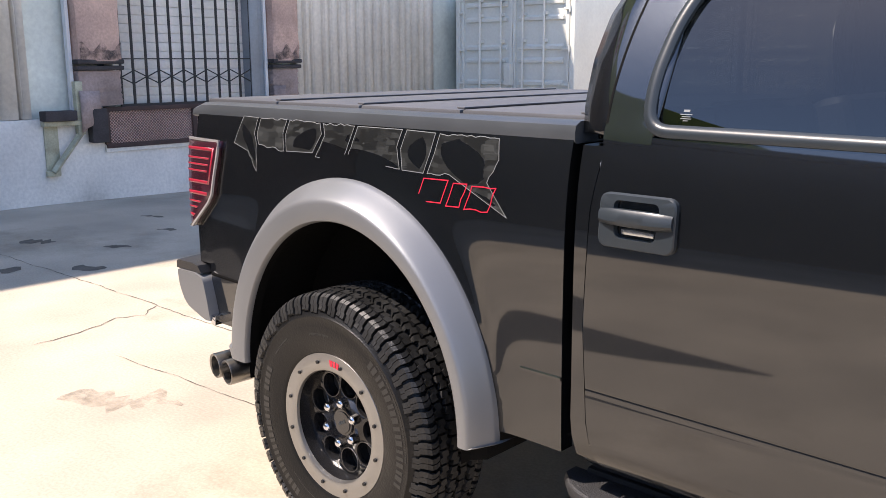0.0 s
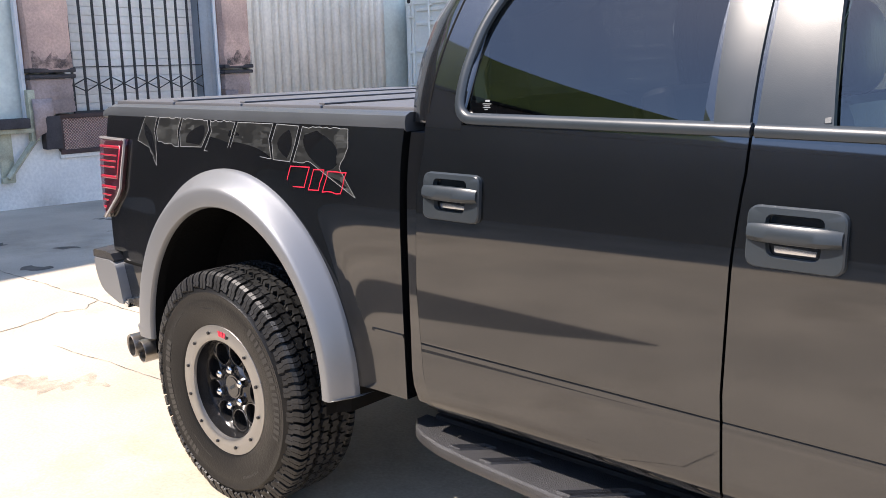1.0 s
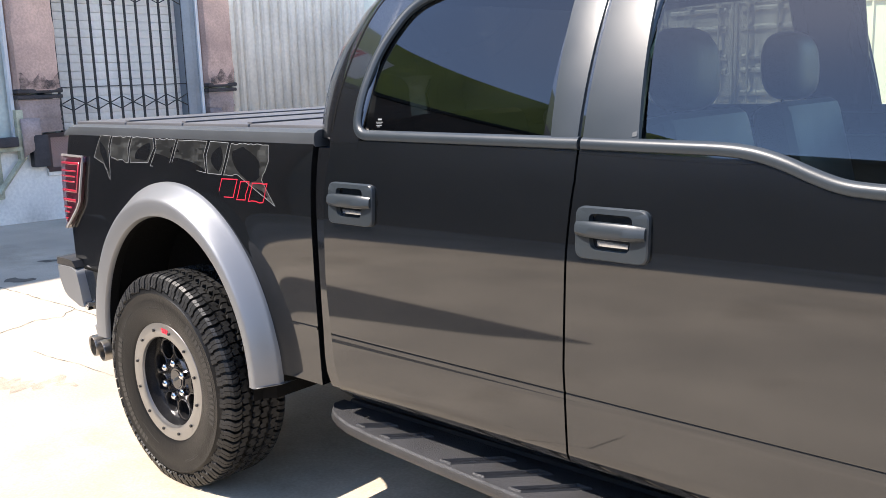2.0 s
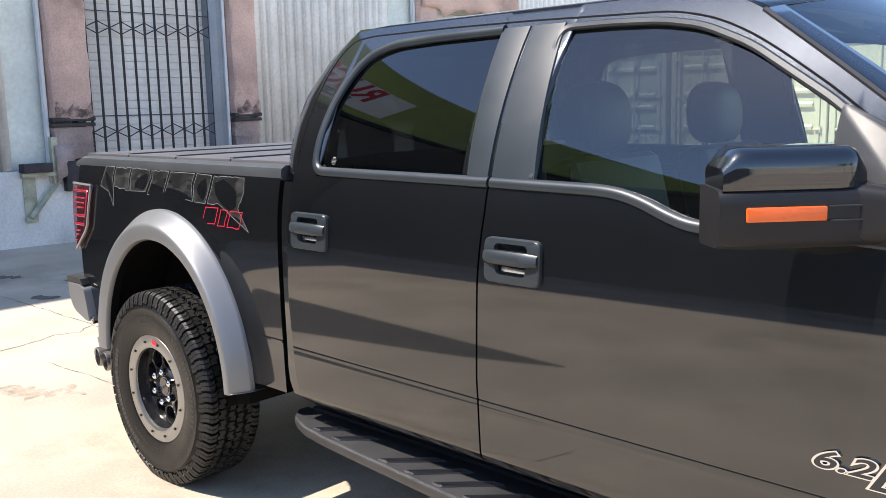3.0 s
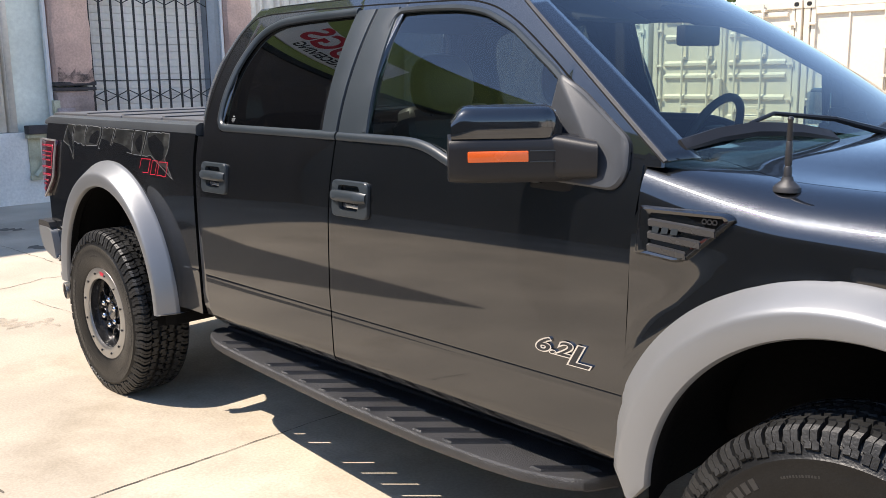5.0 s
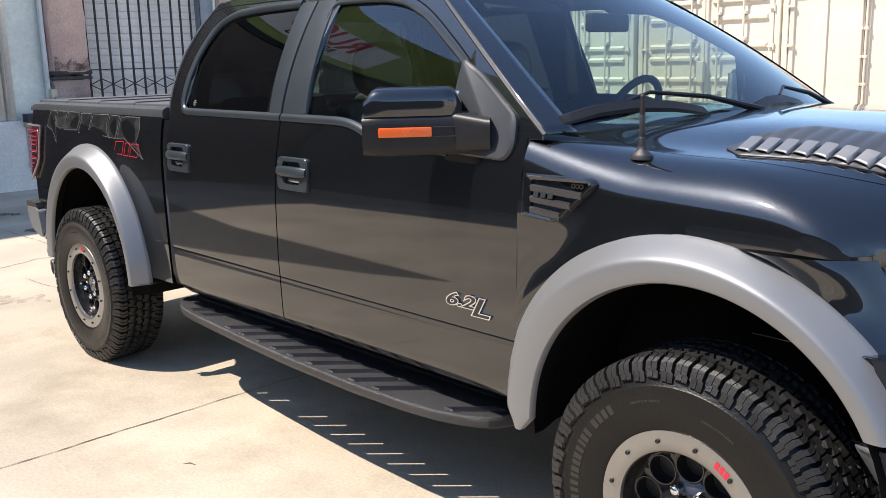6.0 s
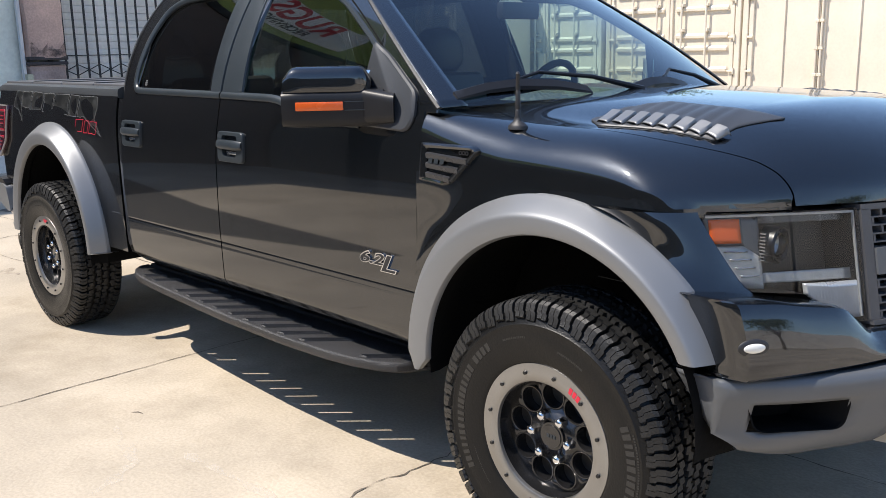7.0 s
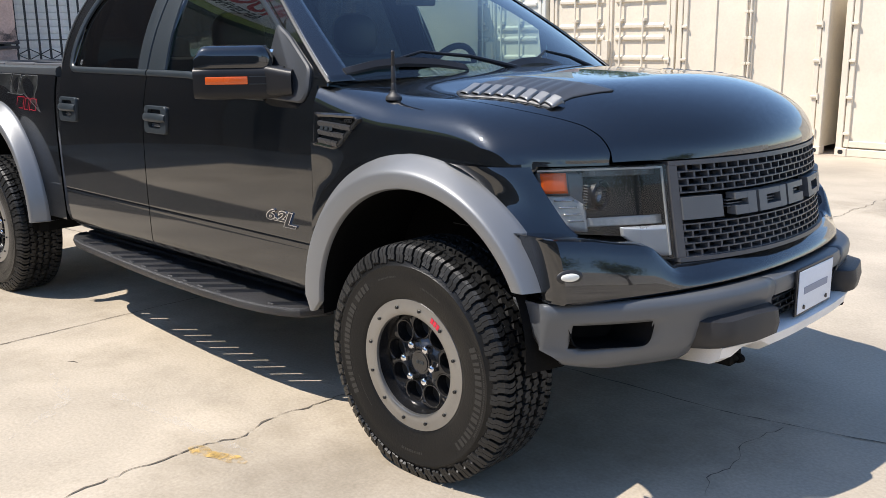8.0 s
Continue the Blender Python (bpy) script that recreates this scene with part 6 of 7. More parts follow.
# ---- wing vents ----
for s in (-1, 1):
    put = lambda u, v, w: (u, s * (half(u) + 0.5 * (swell(v, False) - swell(1.2, False)) + w), v)
    outer = rounded([(3.098, 1.136), (3.108, 1.262), (3.352, 1.262), (3.378, 1.250), (3.258, 1.140), (3.225, 1.126)], [0.006, 0.01, 0.02, 0.012, 0.03, 0.02], 4)
    inner = rounded([(3.142, 1.150), (3.140, 1.246), (3.345, 1.249), (3.350, 1.242), (3.240, 1.150), (3.220, 1.144)], [0.006, 0.008, 0.01, 0.006, 0.02, 0.01], 4)
    bm = bmesh.new()
    grid(bm, [[put(u, v, -0.02) for u, v in outer], [put(u, v, 0.004) for u, v in outer], [put(u, v, 0.013) for u, v in [tuple(Vector(p).lerp(Vector(q), 0.45)) for p, q in zip(outer, inner)]], [put(u, v, 0.008) for u, v in inner], [put(u, v, -0.012) for u, v in inner]], True)
    wing_vent = part("wing_vent", bm, PAINT, truck, "gloss black wing vent with satin louvres", smooth=50)
    bm = bmesh.new()
    bm.faces.new([bm.verts.new(put(u, v, 0.0012)) for u, v in inner])
    part("vent_backing", bm, UNDER, wing_vent)
    for z, x1 in ((1.158, 3.252), (1.190, 3.290), (1.222, 3.328)):
        bm = bmesh.new()
        rows = []
        for j in range(7):
            x = 3.141 + (x1 - 3.141) * j / 6
            drop = -0.010 * (j / 6)
            rows.append([put(x, z - 0.012 + drop, 0.002), put(x, z - 0.009 + drop, 0.012), put(x, z + 0.006 + drop, 0.015), put(x, z + 0.010 + drop, 0.004)])
        vs = grid(bm, rows, True)
        bm.faces.new(vs[0]), bm.faces.new(vs[-1][::-1])
        part("vent_slat", bm, VENT_SLAT, wing_vent, "satin grey louvre")
    for z, x0 in ((1.150, 3.215), (1.176, 3.238), (1.208, 3.270), (1.238, 3.295)):
        for k in range(4):
            x = x0 + 0.014 * k
            if x > 3.240 + (z - 1.150) * 1.16 - 0.006:
                break
            bm = bmesh.new()
            hexagon = [(x + 0.0075 * math.cos(i * math.pi / 3), z + 0.0075 * math.sin(i * math.pi / 3)) for i in range(6)]
            small = [(x + 0.0050 * math.cos(i * math.pi / 3), z + 0.0050 * math.sin(i * math.pi / 3)) for i in range(6)]
            grid(bm, [[put(u, v, 0.002) for u, v in hexagon], [put(u, v, 0.006) for u, v in hexagon], [put(u, v, 0.006) for u, v in small], [put(u, v, 0.002) for u, v in small]], True)
            part("vent_cell", bm, PLASTIC, wing_vent)
    bm = bmesh.new()
    for k in range(3):
        x = 3.152 + 0.027 * k
        prism(bm, [(x, 1.197), (x + 0.019, 1.197), (x + 0.023, 1.213), (x + 0.004, 1.213)], lambda u, v, w: put(u, v, 0.010 + w), 0.003)
    part("vent_mark", bm, SATIN, wing_vent)

# ---- door mirrors ----
for s in (-1, 1):
    mirror = assembly("door_mirror", truck, "folding door mirror with black cap and amber lamp")
    # local x runs along the housing from its outer end to the arm
    if s > 0:
        m = Matrix.Translation((2.728, 1.043, 1.394)) @ Matrix.Rotation(-0.83, 4, "Z")
    else:
        m = Matrix.Translation((2.728, -1.043, 1.394)) @ Matrix.Rotation(0.83, 4, "Z")

    def shell(x0, x1, z0, z1, d0, d1, r, low=1.0, blunt=0.0):
        bm = bmesh.new()
        rows = []
        for i in range(25):
            t = i / 24
            e = 1 - (1 - min(1, t / 0.22)) ** 2 * 0.30 if t < 0.22 else 1.0 - (max(0, t - 0.8) / 0.2) ** 2 * blunt
            x = x0 + (x1 - x0) * t
            zc, hh = (z0 + z1) / 2, (z1 - z0) / 2 * (0.82 + 0.18 * e)
            if blunt:
                f = max(0.30, 1 - max(0.0, (0.16 - t) / 0.16, (t - 0.86) / 0.14) ** 2.6) ** 0.5
                zc, hh = z0 + (z1 - z0) * f / 2, (z1 - z0) * f / 2
            dd = d1 * (0.45 + 0.55 * e)
            loop = rounded([(-d0, zc - hh), (dd, zc - hh * 0.96), (dd * 1.02, zc + hh * 0.9), (-d0, zc + hh)], [r * 0.4, r * low, r, r * 0.4], 4)
            rows.append([m @ Vector((x, s * q, z)) for q, z in loop])
        vs = grid(bm, rows, True)
        bm.faces.new(vs[0]), bm.faces.new(vs[-1][::-1])
        return bm
    part("housing", shell(-0.185, 0.17, -0.095, 0.04, 0.055, 0.075, 0.03, 1.0, 0.0), MIRROR_BLACK, mirror, "satin black plastic housing")
    part("cap", shell(-0.178, 0.125, 0.026, 0.118, 0.045, 0.071, 0.045, 0.1, 0.6), PAINT, mirror, "gloss black cap")
    bm = bmesh.new()
    box(bm, (-0.135, 0.068, -0.034), (0.03, 0.081, -0.004), 0.004)
    for v in bm.verts:
        v.co = m @ Vector((v.co.x, s * v.co.y, v.co.z))
    part("turn_lamp", bm, AMBER, mirror, "amber turn lamp")
    bm = bmesh.new()
    for a, b in (((0.035, 0.072, -0.035), (0.165, 0.080, -0.032)), ((0.035, 0.074, -0.006), (0.165, 0.079, -0.003))):
        box(bm, a, b, 0.001)
    for v in bm.verts:
        v.co = m @ Vector((v.co.x, s * v.co.y, v.co.z))
    part("groove_trim", bm, SATIN, mirror)
    bm = bmesh.new()
    box(bm, (-0.15, -0.058, -0.085), (0.14, -0.050, 0.10), 0.003)
    for v in bm.verts:
        v.co = m @ Vector((v.co.x, s * v.co.y, v.co.z))
    part("mirror_glass", bm, CHROME, mirror, "mirror glass")
    bm = bmesh.new()
    rows = []
    for i in range(9):
        t = i / 8
        c = Vector((2.80 + 0.135 * t, s * (0.985 - 0.035 * t), 1.372 - 0.006 * t))
        h = 0.064 - 0.014 * t
        d = 0.055
        loop = rounded([(-d, -h), (d, -h), (d, h), (-d, h)], 0.034, 5)
        ax = Vector((0.68, s * 0.73, 0))
        rows.append([c + ax * q + Vector((0, 0, z)) for q, z in loop])
    vs = grid(bm, rows, True)
    bm.faces.new(vs[0]), bm.faces.new(vs[-1][::-1])
    part("arm", bm, MIRROR_BLACK, mirror, "black plastic mirror arm")
    bm = bmesh.new()
    sail = rounded([(2.735, 1.302), (3.02, 1.288), (3.052, 1.33), (3.045, 1.42), (2.86, 1.545), (2.755, 1.595)], [0.01, 0.03, 0.04, 0.03, 0.03, 0.02], 5)
    c = Vector((2.9, 1.40))
    small = [tuple(c + (Vector(p) - c) * 0.94) for p in sail]
    vs = grid(bm, [[(u, s * (house(u, v) - 0.01), v) for u, v in sail], [(u, s * (house(u, v) + 0.010), v) for u, v in sail], [(u, s * (house(u, v) + 0.016), v) for u, v in small]], True)
    bm.faces.new(vs[-1])
    part("sail_panel", bm, SAIL, mirror, "satin grey sail panel")

# ---- grille ----
grille = assembly("grille", truck, "dark grey mesh grille with a bold centre bar")
curved = lambda y, z, out=0.0: (front_x(y, z) + out, y, z)


def front_band(bm, y0, y1, z0, z1, out0, out1, n=24):
    rows = []
    for j in range(n + 1):
        y = y0 + (y1 - y0) * j / n
        rows.append([curved(y, z0, out0), curved(y, z0, out1), curved(y, z1, out1), curved(y, z1, out0)])
    vs = grid(bm, rows, True)
    bm.faces.new(vs[0]), bm.faces.new(vs[-1][::-1])


GRILLE = material("grille_grey", (0.085, 0.085, 0.09), 0.40, 0.3, 0.08, 6, 300, 0.05)
bm = bmesh.new()
front_band(bm, -0.56, 0.56, 0.815, 1.128, -0.075, -0.065)
part("grille_backing", bm, UNDER, grille)
bm = bmesh.new()
front_band(bm, -0.575, 0.575, 1.118, 1.132, -0.05, 0.004)
front_band(bm, -0.575, 0.575, 0.806, 0.820, -0.05, 0.010)
for y0, y1 in ((-0.578, -0.552), (0.552, 0.578)):
    front_band(bm, y0, y1, 0.821, 1.117, -0.05, 0.006, 2)
part("grille_frame", bm, GRILLE, grille)
for z0, z1, rows_n in ((1.028, 1.118, 4), (0.820, 0.925, 5)):
    pitch = (z1 - z0) / rows_n
    bm = bmesh.new()
    for k in range(rows_n + 1):
        z = z0 + pitch * k
        front_band(bm, -0.552, 0.552, z - 0.0022, z + 0.0022, -0.03, 0.0)
    for k in range(rows_n):
        y = -0.54 + (0.026 if k % 2 else 0.0)
        while y < 0.54:
            front_band(bm, y - 0.0032, y + 0.0032, z0 + pitch * k + 0.0022, z0 + pitch * (k + 1) - 0.0022, -0.03, -0.001, 1)
            y += 0.052
    part("mesh_panel", bm, GRILLE, grille)
for y0, y1 in ((-0.551, -0.405), (0.325, 0.551)):
    bm = bmesh.new()
    front_band(bm, y0, y1, 0.942, 1.014, -0.02, 0.012, 8)
    part("bar_end", bm, BUMPER, grille, "grey end of the centre bar")
for yc, w, open_end in ((-0.325, 0.07, -1), (-0.155, 0.085, 0), (0.03, 0.085, 1), (0.225, 0.09, 0)):
    lo, hi = 0.942, 1.014
    bm = bmesh.new()
    if open_end != -1:
        front_band(bm, yc - w, yc - w + 0.042, lo, hi, -0.02, 0.016, 4)
    if open_end != 1:
        front_band(bm, yc + w - 0.042, yc + w, lo, hi, -0.02, 0.016, 4)
    front_band(bm, yc - w + 0.0415, yc + w - 0.0415, hi - 0.02, hi, -0.02, 0.0155, 4)
    front_band(bm, yc - w + 0.0415, yc + w - 0.0415, lo, lo + (0.02 if open_end == 0 else 0.03), -0.02, 0.0155, 4)
    part("bar_block", bm, BUMPER, grille, "bold grey block of the centre bar")
bm = bmesh.new()
for yc in (-0.335, -0.155, 0.03, 0.225):
    for z in (0.968, 0.978, 0.989):
        front_band(bm, yc - 0.036, yc + 0.036, z - 0.002, z + 0.002, -0.03, -0.004, 2)
tagged(part("centre_mesh", bm, GRILLE, grille), kind="stuff")

# ---- headlamps ----
FLUTED = material("fluted_silver", (0.78, 0.79, 0.80), 0.3, 0.6, 0.03, 9, 200, 0.0)
lamp_low = lambda y: float(np.interp(abs(y), (0.58, 0.655, 0.735, 0.845, 0.862, 0.885, 0.908, 0.93), (0.818, 0.824, 0.904, 0.914, 0.935, 0.99, 1.05, 1.115)))
for s in (-1, 1):
    lens = bmesh.new()
    rows, deep = [], []
    for j in range(37):
        y = 0.585 + 0.343 * j / 36
        lo, hi = lamp_low(y), 1.124
        rows.append([curved(s * y, lo + (hi - lo) * k / 10, 0.004) for k in range(11)])
    grid(lens, rows)
    lamp = part("headlamp", lens, CLEAR, truck, "clear headlamp with amber corner and projector", smooth=60)
    lamp.visible_shadow = False
    bm = bmesh.new()
    back = []
    for j in range(37):
        y = 0.585 + 0.343 * j / 36
        lo, hi = lamp_low(y), 1.124
        depth = 0.10 * min(1, (0.935 - y) / 0.1 + 0.25)
        back.append([curved(s * y, lo, 0.0), curved(s * y, lo + 0.004, -depth), curved(s * y, hi - 0.004, -depth), curved(s * y, hi, 0.0)])
    vs = grid(bm, back)
    bm.faces.new(vs[0]), bm.faces.new(vs[-1])
    part("housing", bm, HOUSING, lamp, "dark lamp housing")

    def insert(name, y0, y1, z0f, z1f, out, mat, label="", n=8, relief=0.0, rows_n=6):
        bm = bmesh.new()
        rows = []
        for j in range(n + 1):
            y = y0 + (y1 - y0) * j / n
            z0, z1 = z0f(y), z1f(y)
            rows.append([curved(s * y, z0 + (z1 - z0) * k / rows_n, out + (relief if j % 2 else 0)) for k in range(rows_n + 1)])
        grid(bm, rows)
        part(name, bm, mat, lamp, label, smooth=20 if relief else 50, thick=0.003)
    bezel = material("bezel_grey", (0.56, 0.56, 0.55), 0.34, 0.4) if s < 0 else bpy.data.materials["bezel_grey"]
    satin = material("bezel_satin_blue", (0.15, 0.157, 0.17), 0.28, 0.5) if s < 0 else bpy.data.materials["bezel_satin_blue"]
    insert("amber_reflector", 0.846, 0.906, lambda y: max(1.042, lamp_low(y) + 0.010), lambda y: 1.106, -0.012, AMBER, "amber corner reflector")
    insert("amber_surround", 0.838, 0.914, lambda y: max(1.034, lamp_low(y) + 0.006), lambda y: 1.114, -0.018, satin)
    insert("corner_bezel", 0.800, 0.893, lambda y: lamp_low(y) + 0.006, lambda y: min(1.036, 1.036 - 0.9 * max(0.0, 0.838 - y)), -0.026, bezel, "pale grey corner bezel", 14)
    for k in range(4):
        z = 1.018 - 0.022 * k
        insert("rib", 0.828 - 0.006 * k, 0.876 - 0.009 * k, lambda y, z=z: z - 0.0022, lambda y, z=z: z + 0.0022, -0.021, REFLECTOR, n=4, rows_n=1)
    insert("side_bezel", 0.795, 0.838, lambda y: 0.955 + 1.2 * max(0, y - 0.80), lambda y: 1.116, -0.030, satin, "satin inner bezel")
    insert("lower_bezel", 0.588, 0.800, lambda y: max(0.931, lamp_low(y) + 0.006), lambda y: 0.960 - 0.02 * max(0, y - 0.7), -0.030, bezel, "pale grey inner bezel")
    insert("top_bezel", 0.595, 0.795, lambda y: 1.090, lambda y: 1.116, -0.030, satin)
    insert("fluted_reflector", 0.592, 0.722, lambda y: lamp_low(y) + 0.009, lambda y: 0.928, -0.016, FLUTED, "fluted silver reflector", 34, 0.009)
    bm = bmesh.new()
    edge_line = [curved(s * 0.591, lamp_low(0.591) + 0.012, -0.006), curved(s * 0.591, 1.114, -0.006), curved(s * 0.75, 1.116, -0.006), curved(s * 0.915, 1.114, -0.006)]
    sweep(bm, resample(edge_line, 0.02), [(-0.004, -0.003), (-0.003, 0.003), (0.003, 0.003), (0.004, -0.003)], normal=lambda p: Vector((1, 0, 0)))
    part("inner_frame", bm, bezel, lamp, "thin grey frame inside the lens")
    c = Vector(curved(s * 0.752, 1.030, -0.050))
    aim = Vector((1, 0, 0))
    bm = bmesh.new()
    rows = []
    for q, r in ((-0.02, 0.050), (0.02, 0.050), (0.024, 0.045), (0.012, 0.036), (0.02, 0.033)):
        rows.append([c + Vector((q, math.cos(2 * math.pi * i / 28) * r, math.sin(2 * math.pi * i / 28) * r)) for i in range(28)])
    grid(bm, rows, True)
    part("projector_ring", bm, HOUSING, lamp, "black projector ring")
    bm = bmesh.new()
    grid(bm, [[c + Vector((q, math.cos(2 * math.pi * i / 24) * r, math.sin(2 * math.pi * i / 24) * r)) for i in range(24)] for q, r in ((0.0, 0.033), (0.014, 0.031), (0.026, 0.025), (0.034, 0.014), (0.036, 0.001))], True)
    part("projector_lens", bm, CLEAR, lamp, "round projector lens")
    bm = bmesh.new()
    grid(bm, [[c + Vector((q, math.cos(2 * math.pi * i / 24) * r, math.sin(2 * math.pi * i / 24) * r)) for i in range(24)] for q, r in ((0.002, 0.031), (-0.008, 0.024), (-0.014, 0.001))], True)
    part("projector_bowl", bm, REFLECTOR, lamp)
    for k in range(9):
        bm = bmesh.new()
        z = 0.992 + 0.009 * k
        reach = 0.026 * math.sqrt(max(0.05, 1 - ((k - 4) / 4.6) ** 2))
        a, b = s * 0.806, s * (0.806 + reach - 0.030)
        box(bm, (c.x - 0.012, min(a, b), z), (c.x + 0.004, max(a, b), z + 0.0035))
        part("projector_fin", bm, REFLECTOR, lamp)

# painted corner between the lamp and the flare
lamp_side = lambda z: float(np.interp(z, (0.905, 0.914, 0.935, 0.99, 1.05, 1.115), (0.836, 0.845, 0.862, 0.885, 0.908, 0.93)))
for s in (-1, 1):
    bm = bmesh.new()
    rows = []
    rim = FRONT_FLARE[0]
    for k in range(17):
        z = 0.900 + 0.228 * k / 16
        xf = rim[0] + (rim[2] - 0.012) * math.sqrt(max(0.0, 1 - ((z - rim[1]) / rim[3]) ** 2))
        a, b = Vector((xf, half(min(xf, 3.9)))), Vector(curved(lamp_side(z), z, 0.001)).to_2d()
        across = (b - a).normalized()
        out = Vector((-across.y, across.x))
        belly = 0.012 + 0.05 * ((z - 0.90) / 0.228) ** 2
        row = []
        for j in range(13):
            t = j / 12
            p = a.lerp(b, t) + out * belly * (math.sin(math.pi * t) ** 0.8 if 0 < j < 12 else 0.0)
            row.append((p.x, s * p.y, z))
        rows.append(row)
    grid(bm, rows)
    part("wing_corner", bm, PAINT, truck, smooth=60)

# ---- nose below the lamps, front bumper ----
nose_top = lambda y: float(np.interp(abs(y), (0.0, 0.575, 0.65, 0.745, 0.85, 0.93, 1.03), (0.804, 0.804, 0.814, 0.893, 0.908, 0.925, 0.935)))
nose_x = lambda y: 4.60 - 0.265 * abs(y) ** 2.2
bm = bmesh.new()
rows = []
for j in range(83):
    y = -1.035 + 2.07 * j / 82
    t = nose_top(y)
    x = nose_x(y)
    rows.append([(x - 0.07, y, 0.735), (x - 0.004, y, 0.738), (x + 0.004, y, 0.745)] + [(x + 0.004 - 0.036 * (k / 6) ** 1.7, y, 0.745 + (t - 0.016 - 0.745) * k / 6) for k in range(1, 7)] + [(x - 0.040, y, t - 0.006), (x - 0.055, y, t - 0.001), (min(x - 0.06, front_x(y, t)) - 0.02, y, t)])
for k, end in ((0, -1), (-1, 1)):
    side = [[(x - d, y + end * o, z) for x, y, z in rows[k]] for d, o in ((0.03, 0.006), (0.14, 0.0))]
    rows = side[::-1] + rows if k == 0 else rows + side
grid(bm, rows)
part("nose_panel", bm, PAINT, truck, thick=0.003)
for s in (-1, 1):
    x = nose_x(1.028) - 0.006
    bm = bmesh.new()
    made = bmesh.ops.create_uvsphere(bm, u_segments=24, v_segments=12, radius=1, matrix=Matrix.Diagonal((0.008, 0.042, 0.023, 1)))
    m = Matrix.Translation((x - 0.01 + 0.008, s * 1.015, 0.824)) @ Matrix.Rotation(s * 0.62, 4, "Z") @ Matrix.Translation((0.007, 0, 0))
    bmesh.ops.transform(bm, matrix=m, verts=bm.verts)
    marker = part("side_marker", bm, PLASTIC, truck, "small oval marker lamp in a black bezel")
    bm = bmesh.new()
    bmesh.ops.create_uvsphere(bm, u_segments=24, v_segments=12, radius=1, matrix=Matrix.Translation((0.004, 0, 0)) @ Matrix.Diagonal((0.008, 0.030, 0.0135, 1)))
    bmesh.ops.transform(bm, matrix=m, verts=bm.verts)
    part("marker_lens", bm, WHITE_LENS, marker, "white marker lens")

front = assembly("front_bumper", truck, "satin grey front bumper with dark pockets")
bump_x = lambda y: 4.645 - 0.345 * abs(y) ** 2.8
bump_end = lambda z: float(np.interp(z, (0.49, 0.555, 0.605, 0.73), (4.31, 4.275, 4.21, 4.115)))
PROFILE = [(-0.10, 0.722), (-0.012, 0.728), (0.0, 0.722), (0.006, 0.704), (0.004, 0.676), (-0.002, 0.664), (-0.010, 0.625), (-0.020, 0.584), (-0.030, 0.556), (-0.046, 0.528), (-0.075, 0.503), (-0.15, 0.494)]


def bump_side(z):
    """Where the bumper's end lies at each height: how far out, before it turns back."""
    x = max(4.25, bump_end(z))
    return ((4.645 - x) / 0.345) ** (1 / 2.8)


